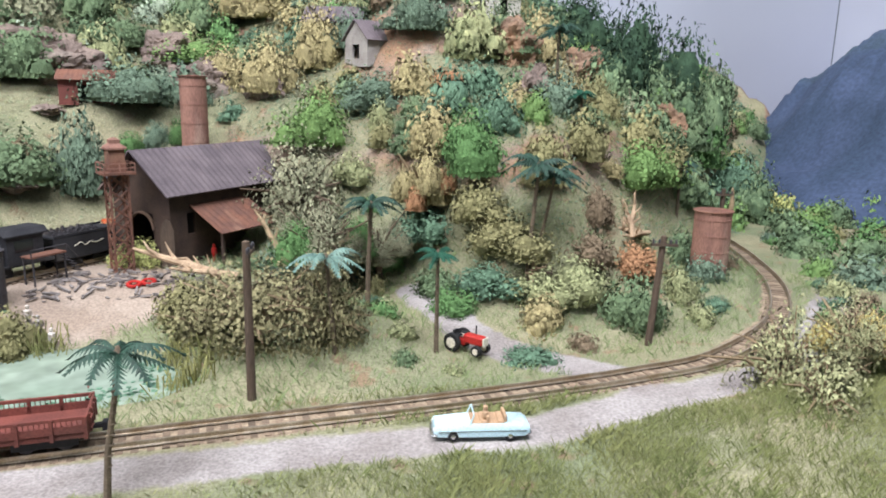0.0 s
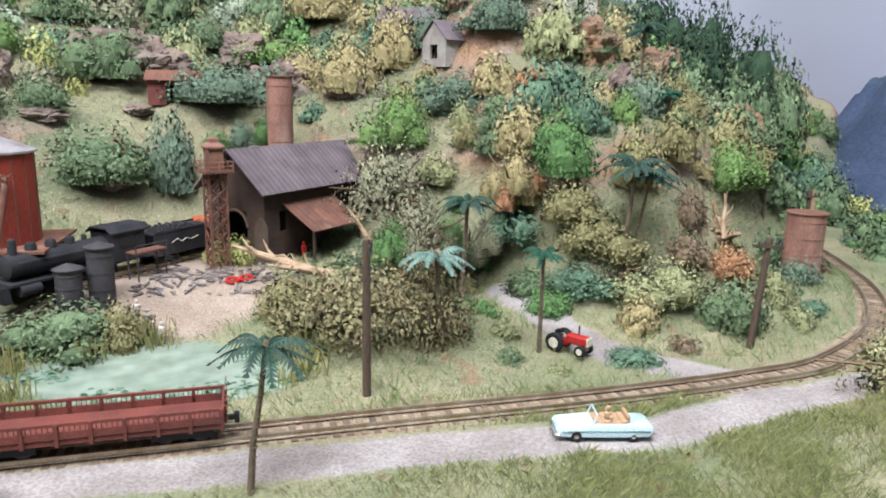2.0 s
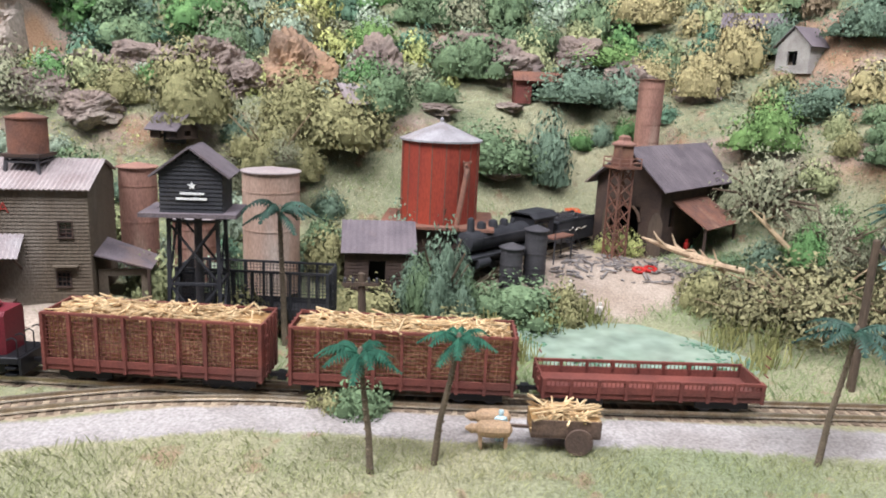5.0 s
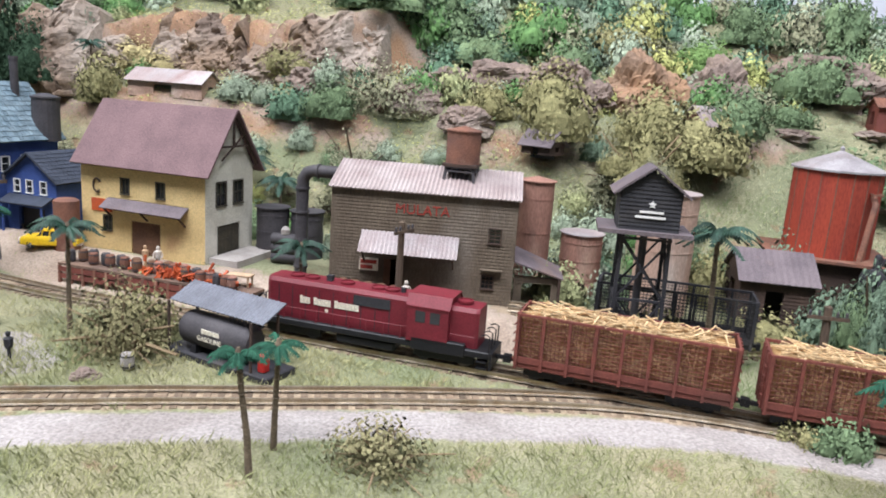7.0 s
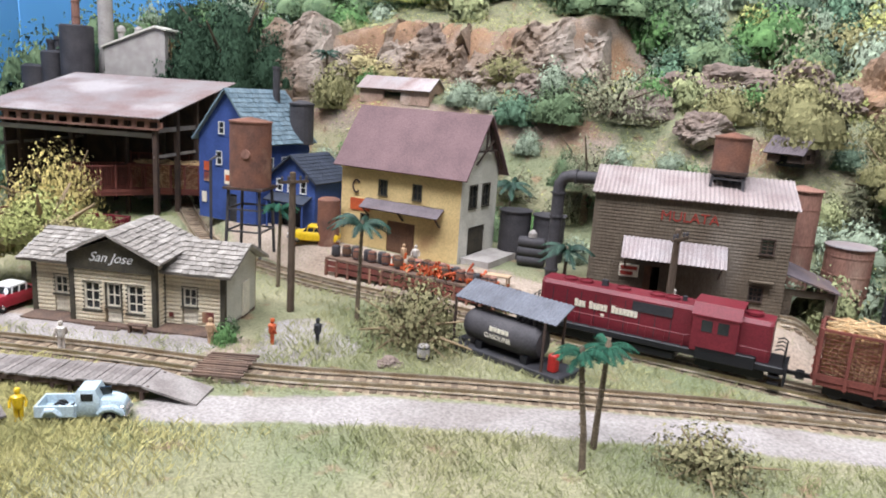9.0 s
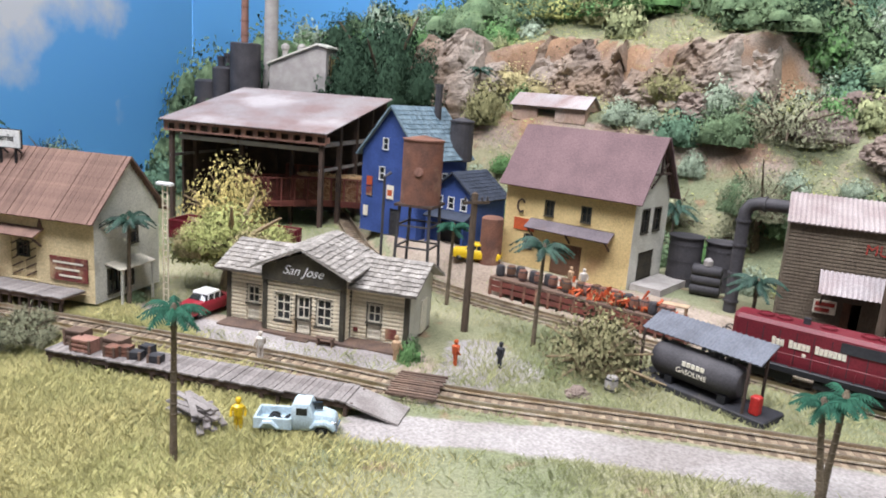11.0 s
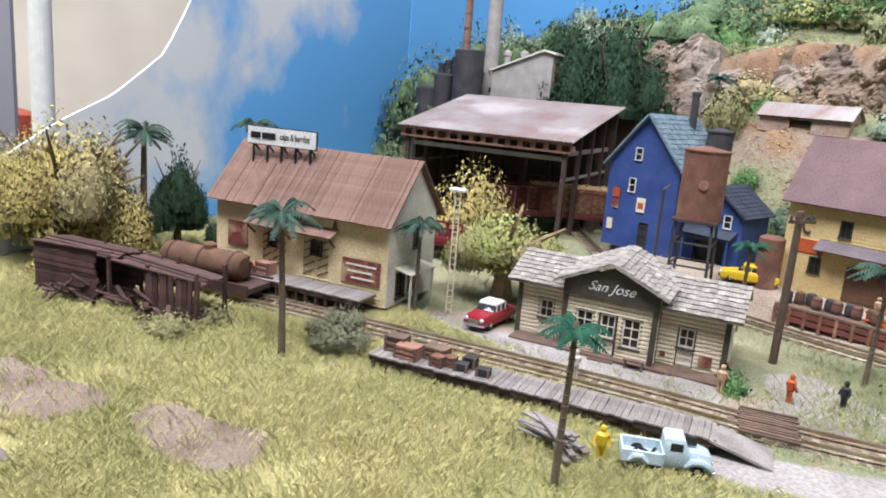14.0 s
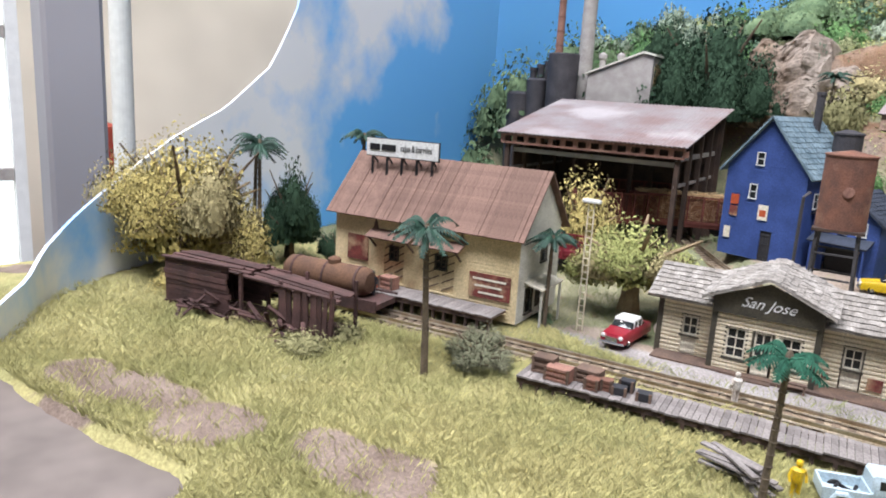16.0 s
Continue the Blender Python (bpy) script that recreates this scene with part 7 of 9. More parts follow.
# ---- rolling stock ----
def rail_y(x):
    return float(np.interp(x, [-454, -400, -340, -285, -217, -160, -120, -80, -60, 2, 70], [10, 11, 12, 12, 12, 11, 9.5, 9.5, 10, 13.5, 18]))


def on_rail(xa, xb, z=3.2):
    """The pose of a wagon whose ends stand at xa and xb of the train's track."""
    ya, yb = rail_y(xa), rail_y(xb)
    return P((xa + xb) / 2, (ya + yb) / 2, z, math.degrees(math.atan2(yb - ya, xb - xa)))


def bogie(parent, x, n=2, gap=12, r=3.0, mat="black"):
    b = part("bogie", Shape().box(x - gap / 2 - 4, x + gap / 2 + 4, -6.2, -5.0, 1.6, 4.6).box(x - gap / 2 - 4, x + gap / 2 + 4, 5.0, 6.2, 1.6, 4.6).box(x - 2, x + 2, -5, 5, 2.5, 5), M[mat], parent)
    for k in range(n):
        xx = x - gap / 2 + gap * k / max(1, n - 1)
        for s in (-1, 1):
            part("wheel", Shape().lathe(xx, s * 4.6, [(0.5, -0.6), (r, -0.6), (r, 0.4), (r * 0.7, 0.6), (0.5, 0.6)], 16, "y", r), M["soot"], b)
    return b


def coupler(parent, x, s):
    part("coupler", Shape().box(min(x, x + 4.5 * s), max(x, x + 4.5 * s), -0.8, 0.8, 4.2, 5.6).box(min(x + 3 * s, x + 4.6 * s), max(x + 3 * s, x + 4.6 * s), -1.6, 1.6, 3.4, 6.2), M["black"], parent)


def diesel(m):
    t = thing("diesel_locomotive", m, "dark red diesel locomotive with black frame standing on the siding", "locomotive")
    part("frame", Shape().box(-52, 52, -8.6, 8.6, 5.6, 8.4, 0.4), M["black"], t)
    part("tank", Shape().box(-13, 13, -7.6, 7.6, 1.4, 5.6, 0.9), M["black"], t)
    part("skirt", Shape().box(20, 42, -9.0, 9.0, 5, 10.2, 0.3), M["black"], t)
    hood = Shape().rings([[(x, y * k, 8.4 + (z - 8.4)) for y, z in ((-6.6, 8.4), (-6.6, 23.2), (-5.4, 24.8), (5.4, 24.8), (6.6, 23.2), (6.6, 8.4))] for x, k in ((-45.5, 0.88), (-44, 1), (18, 1))])
    part("long_hood", hood, M["loco_red"], t, "dark red long hood")
    for k in range(9):
        part("door_seam", Shape().box(-40 + k * 6.2, -39.75 + k * 6.2, -6.75, -6.55, 9, 22), M["black_dusty"], t)
    part("grille", Shape().box(-6, 10, -6.95, -6.5, 18.5, 22.5), M["black_dusty"], t)
    cab = part("cab", Shape().prism([(-9.0, 8.4), (9.0, 8.4), (9.0, 22.5), (6.2, 26.4), (-6.2, 26.4), (-9.0, 22.5)], 0, 17), M["loco_red"], t, "dark red cab", at=P(18, 0, 0, 0) @ P(17, 0, 0, 90))
    for s in (-1, 1):
        for x in (21.5, 27.5):
            part("cab_window", Shape().box(x, x + 4, min(s * 8.9, s * 9.15), max(s * 8.9, s * 9.15), 16.5, 21), M["glass"], t)
    part("cab_roof", Shape().prism([(-9.3, 22.3), (-6.3, 26.6), (6.3, 26.6), (9.3, 22.3), (9.3, 22.9), (6.4, 27.2), (-6.4, 27.2), (-9.3, 22.9)], 0, 18), M["loco_red"], t, at=P(35.5, 0, 0, 90))
    part("short_hood", Shape().rings([[(x, y * k, z) for y, z in ((-6.6, 8.4), (-6.6, 22.6), (-5.4, 24.2), (5.4, 24.2), (6.6, 22.6), (6.6, 8.4))] for x, k in ((35, 1), (45, 1), (46.5, 0.88))]), M["loco_red"], t)
    for x in (-35, -28, -12, 2, 8, 39):
        part("roof_fan", Shape().lathe(x, 0, [(3.1, 24.6), (3.1, 25.7), (2.6, 25.7), (2.6, 25.3), (0.5, 25.3)], 18), M["loco_red"], t)
    part("exhaust", Shape().box(-21, -18.6, -1.2, 1.2, 24.6, 27.2), M["black_dusty"], t)
    part("exhaust", Shape().box(12, 13.6, -1, 1, 24.6, 26.6), M["black_dusty"], t)
    for s in (-1, 1):
        part("handrail", Shape().tube([(-44, s * 8.3, 13.4), (16, s * 8.3, 13.4), (18, s * 8.6, 14)], 0.22, 5), M["loco_red"], t)
        part("handrail", Shape().tube([(36, s * 8.3, 13.6), (46, s * 8.3, 13.6)], 0.22, 5), M["loco_red"], t)
        for k in range(9):
            part("stanchion", Shape().beam((-44 + k * 7.4, s * 8.3, 8.4), (-44 + k * 7.4, s * 8.3, 13.4), 0.4), M["loco_red"], t)
    for e in (-1, 1):
        for y in (-7.6, -2.6, 2.6, 7.6):
            part("end_rail", Shape().tube([(e * 51.5, y, 8), (e * 51.5, y, 14.6), (e * 50, y, 15.4), (e * 48, y, 14.6)], 0.3, 5), M["black"], t)
        part("pilot", Shape().box(min(e * 52, e * 53), max(e * 52, e * 53), -8.4, 8.4, 1.6, 8.2), M["black"], t)
        for y in (-7, 7):
            part("steps", Shape().box(min(e * 47, e * 51), max(e * 47, e * 51), y - 1.8, y + 1.8, 1.4, 2).box(min(e * 47, e * 51), max(e * 47, e * 51), y - 1.8, y + 1.8, 4, 4.6), M["black"], t)
        bogie(t, e * 33, 2, 17, 3.1)
        coupler(t, e * 53, e)
        part("headlight", Shape().lathe(e * 45.6, 0, [(1.1, -0.6), (1.1, 0.6), (0.3, 0.7)], 12, "x", 21.5), M["cream_paint"], t)
    x = -30
    for k, (wd, n) in enumerate(((1.9, 3), (1.9, 5), (1.9, 7))):
        for q in range(n):
            part("letter_bar", Shape().box(x, x + 1.35, -6.85, -6.6, 15.6, 18.2 + (0.5 if q == 0 else 0)), M["cream_paint"], t)
            x += wd * 0.82
        x += 1.6
    part("letter_bar", Shape().box(-18.5, -17.2, -6.85, -6.6, 13.2, 14.4), M["cream_paint"], t)
    return t


def straw_heap(parent, L, W, z0, z1, seed, n=620):
    r = random.Random(seed)
    # core box whose dark colour stands for the shade between the straws
    part("load", Shape().box(-L / 2 + 1, L / 2 - 1, -W / 2 + 1, W / 2 - 1, z0, z1 - 1.6), M["straw_shade"], parent)
    s = Shape()
    for k in range(n):
        side = k < n * 0.55
        ln = r.uniform(5, 13)
        a = r.gauss(0, 0.75) if r.random() < 0.7 else r.uniform(0, 3.14)
        x = r.uniform(-L / 2 + 4, L / 2 - 4)
        if side:
            y, z = r.choice((-1, 1)) * (W / 2 - 0.9), r.uniform(z0 + 2, z1 - 2)
            d = Vector((math.cos(a), 0, math.sin(a)))
        else:
            y, z = r.uniform(-W / 2 + 1.6, W / 2 - 1.6), z1 - 1.6 + r.uniform(0, 2.8)
            d = Vector((math.cos(a), math.sin(a) * 0.8, r.uniform(-0.2, 0.28)))
        c = Vector((x, y, z))
        e0, e1 = c - d * ln / 2, c + d * ln / 2
        for e in (e0, e1):
            e.x = max(-L / 2 + 0.6, min(L / 2 - 0.6, e.x))
            e.z = max(z0, e.z)
            if side:
                e.z = min(e.z, z1)
        s.beam(e0, e1, r.uniform(0.3, 0.55))
    tagged(part("straw", s, M["straw"], parent, "loose golden cane straw"), kind="stuff")


def cane_car(m, seed, load=True, mat="cane_red", L=78, name="cane_wagon", label="red-brown slatted cane wagon heaped with golden straw", top=26):
    t = thing(name, m, label, "wagon", "wagons of the railway")
    W = 18.5
    part("underframe", Shape().box(-L / 2, L / 2, -W / 2, W / 2, 5.2, 7.4, 0.3), M[mat], t)
    for s in (-1, 1):
        y = s * W / 2
        g = Shape()
        for k in range(int(L / 1.5)):
            g.box(-L / 2 + 1.5 * k, -L / 2 + 1.5 * k + 0.22, y - 0.15, y + 0.15, 9.5, top)
        for k in range(int((top - 9.5) / 1.5)):
            g.box(-L / 2, L / 2, y - 0.17, y + 0.17, 9.5 + 1.5 * k, 9.7 + 1.5 * k)
        tagged(part("mesh_panel", g, M[mat], t, "fine red-brown mesh side"), kind="stuff")
        part("top_rail", Shape().box(-L / 2, L / 2, y - 0.5, y + 0.5, top - 0.4, top + 0.6), M[mat], t)
        part("side_sill", Shape().box(-L / 2, L / 2, y - 0.4, y + 0.5, 7.4, 9.8), M[mat], t)
        for k in range(9):
            x = -L / 2 + 0.6 + (L - 1.2) * k / 8
            part("post", Shape().box(x - 0.55, x + 0.55, min(y - 0.4, y + s * 1.0), max(y + 0.4, y + s * 1.0), 5.2, top + 0.5), M[mat], t)
    for e in (-1, 1):
        x = e * L / 2
        part("end_panel", Shape().box(min(x, x - e * 0.7), max(x, x - e * 0.7), -W / 2, W / 2, 7.4, top + 0.3), M[mat], t)
        for y in (-6, -2, 2, 6):
            part("end_post", Shape().box(min(x, x + e * 0.8), max(x, x + e * 0.8), y - 0.5, y + 0.5, 6, top), M[mat], t)
        for k in range(5):
            part("end_rung", Shape().beam((x + e * 1.0, -8.6, 8 + k * 3.4), (x + e * 1.0, -5.4, 8 + k * 3.4), 0.4), M[mat], t)
        bogie(t, e * (L / 2 - 13), 2, 11, 2.8)
        coupler(t, x, e)
    if load:
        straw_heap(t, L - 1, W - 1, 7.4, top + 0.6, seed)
    return t


FRONT = -338
diesel(on_rail(FRONT, FRONT + 106))
cane_car(on_rail(FRONT + 115, FRONT + 193), 3)
cane_car(on_rail(FRONT + 202, FRONT + 280), 4)
cane_car(on_rail(FRONT + 289, FRONT + 367), 5, False, "cane_red", label="low dark red empty wagon at the train's tail", top=12)

# wagons elsewhere
cane_car(P(-167, 73, 5, 1), 8, False, "black_dusty", 66, "black_stock_wagon", "black slatted wagon standing empty on the rear siding")
cane_car(P(-640, 90, 12, 37), 9, True, label="red-brown cane wagon with straw entering the canopy")
cane_car(P(-700, 135, 12, 37), 10, False, label="red-brown empty cane wagon under the canopy")
cane_car(P(-668, 62, 11, 60), 12, False, label="red-brown empty cane wagon under the canopy")
cane_car(P(-612, -30, 4, 24), 11, False, "loco_red", label="dark red low wagon behind the spreading tree", top=16)


def steam_engine(m):
    t = thing("steam_locomotive", m, "black steam locomotive with tender by the water tank", "locomotive")
    b = "black_dusty"
    part("footplate", Shape().box(-40, 40, -8, 8, 8, 9.2), M[b], t)
    part("boiler", Shape().lathe(-38, 0, [(4, 0), (5.6, 0.6), (5.6, 10), (5.8, 10), (6.2, 50), (6.2, 52)], 22, "x", 16), M[b], t, smooth=True)
    for x, r, hh in ((-33, 2.0, 8), (-24, 2.6, 5), (-14, 2.6, 5), (-4, 2.4, 4.5), (4, 1.4, 4)):
        part("dome", Shape().lathe(x, 0, [(r, 20), (r, 21 + hh * 0.6), (r * 0.8, 21 + hh * 0.9), (0.4, 21 + hh)], 14), M[b], t, smooth=True)
    part("cab", Shape().box(14, 34, -8.4, 8.4, 9, 24), M[b], t)
    part("cab_roof", Shape().prism([(-9.4, 23.6), (-6, 26.2), (6, 26.2), (9.4, 23.6), (9.4, 24.4), (6, 27), (-6, 27), (-9.4, 24.4)], 0, 25), M[b], t, at=P(37, 0, 0, 90))
    for s in (-1, 1):
        part("cab_window", Shape().box(18, 28, min(s * 8.4, s * 8.7), max(s * 8.4, s * 8.7), 16, 21.5), M["glass"], t)
        for k in range(4):
            part("driver", Shape().lathe(-18 + k * 10.5, s * 5, [(0.6, -0.7), (4.6, -0.7), (4.6, 0.5), (3.6, 0.8), (0.6, 0.8)], 20, "y", 4.8), M["black"], t)
        part("side_rod", Shape().box(-18, 14, min(s * 5.9, s * 6.6), max(s * 5.9, s * 6.6), 4, 5), M["soot"], t)
        part("cylinder", Shape().lathe(-36, s * 6.8, [(2.8, 0), (2.8, 10)], 14, "x", 5.5), M[b], t, smooth=True)
        part("handrail", Shape().tube([(-34, s * 6.3, 18.5), (14, s * 6.6, 18.5)], 0.25, 5), M["soot"], t)
    part("pilot", Shape().prism([(-8, 0.8), (8, 0.8), (6, 8), (-6, 8)], 0, 4), M["black"], t, at=P(-40, 0, 0, 90) @ P(0, 0, 0))
    tn = part("tender", Shape().box(40, 84, -8.6, 8.6, 6, 19, 0.6), M[b], t, "black tender with coal and pale script")
    coal = Shape()
    r = random.Random(2)
    for k in range(130):
        x, y, z = r.uniform(44, 70), r.uniform(-7, 7), 18.6 + r.uniform(0, 2.2)
        s = r.uniform(0.7, 1.4)
        coal.box(x, x + s, y, y + s, z - 0.5, z + s * 0.8)
    tagged(part("coal", coal, M["soot"], tn, "heap of grey-black coal"), kind="stuff")
    part("tender_rim", Shape().box(40, 84, -8.8, -8.2, 19, 20.2).box(40, 84, 8.2, 8.8, 19, 20.2).box(70, 71, -8.2, 8.2, 19, 20.6), M[b], tn)
    part("script_bar", Shape().tube([(52, -8.75, 13), (56, -8.75, 14.6), (59, -8.75, 12.4), (62, -8.75, 14), (66, -8.75, 12.8), (71, -8.75, 14)], 0.28, 5), M["cream_paint"], tn)
    bogie(t, 50, 2, 9, 2.8)
    bogie(t, 74, 2, 9, 2.8)
    return t


sa = math.atan2(118, 98)
steam_engine(P(-78 + 40 * math.cos(sa), 136 + 40 * math.sin(sa), 16.4, math.degrees(sa)))

# servicing stage beside the steam engine
st = thing("service_stage", P(-22, 178, 15, 50), "small iron service stage with stairs and rails", "platform")
part("deck", Shape().box(-10, 10, -4, 4, 15, 15.8), M["rust"], st)
for x in (-9, 9):
    for y in (-3.5, 3.5):
        part("leg", Shape().beam((x, y, -3), (x, y, 15), 0.7), M["soot"], st)
for k in range(7):
    part("step", Shape().box(10 + k * 1.6, 11.6 + k * 1.6, -3, 3, 13 - k * 2, 13.4 - k * 2), M["soot"], st)
part("rail", Shape().tube([(-10, -4, 19.5), (10, -4, 19.5), (21, -4, 5)], 0.3, 5).beam((-10, -4, 15), (-10, -4, 19.5), 0.4).beam((10, -4, 15), (10, -4, 19.5), 0.4), M["soot"], st)


# ---- road vehicles ----
def hull(stations, n=10):
    """A body from (x, z low, z high, half width) stations, with rounded shoulders."""
    rings = []
    for x, z0, z1, w in stations:
        hh = z1 - z0
        prof = [(-0.86, 0), (-1, 0.12), (-1, 0.55), (-0.97, 0.8), (-0.84, 1), (0.84, 1), (0.97, 0.8), (1, 0.55), (1, 0.12), (0.86, 0)]
        rings.append([(x, y * w, z0 + q * hh) for y, q in prof])
    return Shape().rings(rings)


def wheels(t, xs, y, r=2.0, hub="chrome"):
    for x in xs:
        for s in (-1, 1):
            w = part("wheel", Shape().lathe(x, s * y, [(0.4, -0.7), (r * 0.92, -0.7), (r, -0.4), (r, 0.4), (r * 0.92, 0.7), (0.4, 0.7)], 16, "y", r), M["tyre"], t)
            part("hub", Shape().lathe(x, s * (y + 0.62), [(r * 0.5, -0.15), (r * 0.42, 0.18), (0.2, 0.25)] if s > 0 else [(0.2, -0.25), (r * 0.42, -0.18), (r * 0.5, 0.15)], 12, "y", r), M[hub], w)


def convertible():
    t = thing("convertible_car", P(155, -4.5, 0.7, -10) @ Matrix.Scale(0.93, 4), "pale blue open convertible parked on the dirt road", "car")
    part("body", hull([(-17.6, 2.4, 4.6, 4.9), (-17, 1.6, 5.6, 5.6), (-8, 1.4, 6.4, 5.9), (-4, 1.4, 6.6, 6.0), (9, 1.4, 6.5, 6.0), (16, 1.6, 6.3, 5.8), (17.8, 2.6, 5.2, 5.2)]), M["car_blue"], t, smooth=True)
    part("interior", Shape().box(-4, 8, -4.6, 4.6, 6.2, 6.75), M["tan"], t)
    for x in (-0.5, 6):
        part("seat", Shape().box(x, x + 3, -4.2, 4.2, 6.4, 7.4, 0.4).box(x + 2.2, x + 3.4, -4.2, 4.2, 6.4, 9.3, 0.4), M["tan"], t, "tan seat")
    part("windscreen", Shape().tube([(-4.4, -5, 6.4), (-3.0, -4.6, 10), (-3.0, 4.6, 10), (-4.4, 5, 6.4)], 0.3, 5), M["car_blue"], t)
    part("bumper", Shape().tube([(-16.5, -5.9, 2.6), (-18, -4.8, 2.5), (-18.3, 0, 2.5), (-18, 4.8, 2.5), (-16.5, 5.9, 2.6)], 0.5, 6), M["chrome"], t)
    part("bumper", Shape().tube([(16.8, -5.7, 2.6), (18.2, -4.6, 2.6), (18.4, 0, 2.6), (18.2, 4.6, 2.6), (16.8, 5.7, 2.6)], 0.5, 6), M["chrome"], t)
    for s in (-1, 1):
        part("headlight", Shape().lathe(-17.4, s * 3.9, [(0.3, -0.5), (0.8, -0.3), (0.8, 0.4)], 10, "x", 4.2), M["white"], t)
        part("side_trim", Shape().box(-16, 16.5, min(s * 5.9, s * 6.1), max(s * 5.9, s * 6.1), 4.0, 4.3), M["chrome"], t)
    wheels(t, (-10.5, 10.5), 5.2, 2.1)
    single("miniature_figure", Shape().lathe(0, 0, [(0.9, 0), (1.3, 1.2), (1.2, 2.6), (0.5, 3.2), (0.9, 3.6), (0.9, 4.6), (0.3, 5.1)], 10), M["tan"], P(155, -4.5, 0.7, -10) @ P(1.4, -2, 6.8), "tan seated miniature figure in the open car", "figurine")


convertible()


def pickup():
    t = thing("pickup_truck", P(-414, -152, 0.6, 38) @ Matrix.Scale(0.8, 4), "pale blue-white pickup truck beside the platform", "truck")
    part("bed", Shape().box(-15, -1, -5.6, 5.6, 2.6, 3.4).box(-15, -1, -5.9, -5.0, 2.6, 7.2, 0.2).box(-15, -1, 5.0, 5.9, 2.6, 7.2, 0.2).box(-15.4, -14.6, -5.9, 5.9, 2.6, 7.0, 0.2).box(-1.6, -0.8, -5.9, 5.9, 2.6, 7.4), M["truck_blue"], t, "open load bed")
    part("cab", hull([(-1.2, 2.4, 12.0, 4.9), (-0.4, 2.2, 12.8, 5.4), (5.6, 2.2, 12.8, 5.4), (7.2, 2.2, 9.2, 5.5)]), M["truck_blue"], t, smooth=True)
    part("bonnet", hull([(6.5, 2.4, 8.8, 5.0), (11, 2.4, 8.6, 4.6), (14.6, 2.4, 7.6, 4.0), (15.6, 2.8, 6.4, 3.4)]), M["truck_blue"], t, smooth=True)
    for s in (-1, 1):
        part("fender", Shape().tube([(6.5, s * 5.0, 3.6), (8.5, s * 5.2, 5.6), (11.5, s * 5.1, 5.9), (14.2, s * 4.9, 4.6), (15.2, s * 4.6, 3.0)], [0.9, 1.4, 1.5, 1.4, 1.0], 8), M["truck_blue"], t, smooth=True)
        part("rear_fender", Shape().tube([(-12.5, s * 6.0, 3.2), (-11, s * 6.3, 5.4), (-8.5, s * 6.3, 5.6), (-6, s * 6.0, 3.2)], [0.7, 1.1, 1.1, 0.7], 8), M["truck_blue"], t, smooth=True)
        part("side_window", Shape().box(0.8, 5.0, min(s * 5.2, s * 5.45), max(s * 5.2, s * 5.45), 8.8, 11.6), M["glass"], t)
        part("headlight", Shape().lathe(14.9, s * 4.0, [(0.8, -0.4), (0.8, 0.4), (0.2, 0.7)], 10, "x", 5.6), M["chrome"], t)
    part("windscreen", Shape().beam((6.0, 0, 9.2), (5.75, 0, 12.1), 8.6, 0.9), M["glass"], t)
    part("grille", Shape().box(15.2, 15.9, -2.8, 2.8, 3.0, 5.8), M["chrome"], t)
    part("bumper", Shape().box(15.8, 16.6, -5.4, 5.4, 2.0, 3.0, 0.2), M["chrome"], t)
    part("cargo", Shape().tube([(-12, -3, 4.2), (-9, 2, 5), (-5, -1, 4.4), (-3, 3, 4.6)], 0.7, 6), M["black"], t)
    wheels(t, (-9, 10.6), 5.0, 2.5)


pickup()


def saloon(m, mat, roof, label):
    t = thing("saloon_car", m, label, "car")
    part("body", hull([(-14.5, 2.2, 4.6, 4.4), (-14, 1.6, 5.8, 5.2), (-6, 1.5, 6.8, 5.6), (8, 1.5, 6.7, 5.6), (13.5, 1.6, 6.2, 5.3), (14.8, 2.4, 5.0, 4.6)]), M[mat], t, smooth=True)
    part("cabin", hull([(-5.8, 6.4, 7.0, 4.6), (-3.4, 6.4, 9.4, 4.3), (5, 6.4, 9.4, 4.3), (8.4, 6.4, 7.0, 4.5)]), M["glass"], t, smooth=True)
    part("roof", hull([(-3.6, 9.2, 9.6, 4.1), (-3, 9.2, 10.4, 4.4), (4.4, 9.2, 10.4, 4.4), (5.4, 9.2, 9.7, 4.1)]), M[roof], t, smooth=True)
    for x in (-2.8, 1.0, 4.8):
        for s in (-1, 1):
            part("pillar", Shape().beam((x - 0.6, s * 4.5, 6.6), (x, s * 4.2, 9.4), 0.5), M[roof], t)
    for x in (-15, 15):
        part("bumper", Shape().tube([(x * 0.95, -5.2, 2.6), (x, -4, 2.5), (x * 1.02, 0, 2.5), (x, 4, 2.5), (x * 0.95, 5.2, 2.6)], 0.5, 6), M["chrome"], t)
    part("grille", Shape().box(-15, -14.4, -2.6, 2.6, 3, 4.8), M["chrome"], t)
    for s in (-1, 1):
        part("headlight", Shape().lathe(-14.4, s * 3.8, [(0.3, -0.6), (0.9, -0.3), (0.9, 0.4)], 10, "x", 4.8), M["white"], t)
    wheels(t, (-9, 9.4), 4.7, 2.1)


saloon(P(-531, -105, 0.6, 105), "car_red", "white", "dark red and white saloon car by the station")
saloon(P(-490, 50, 11, 25), "car_yellow", "car_yellow", "yellow saloon car before the blue house")


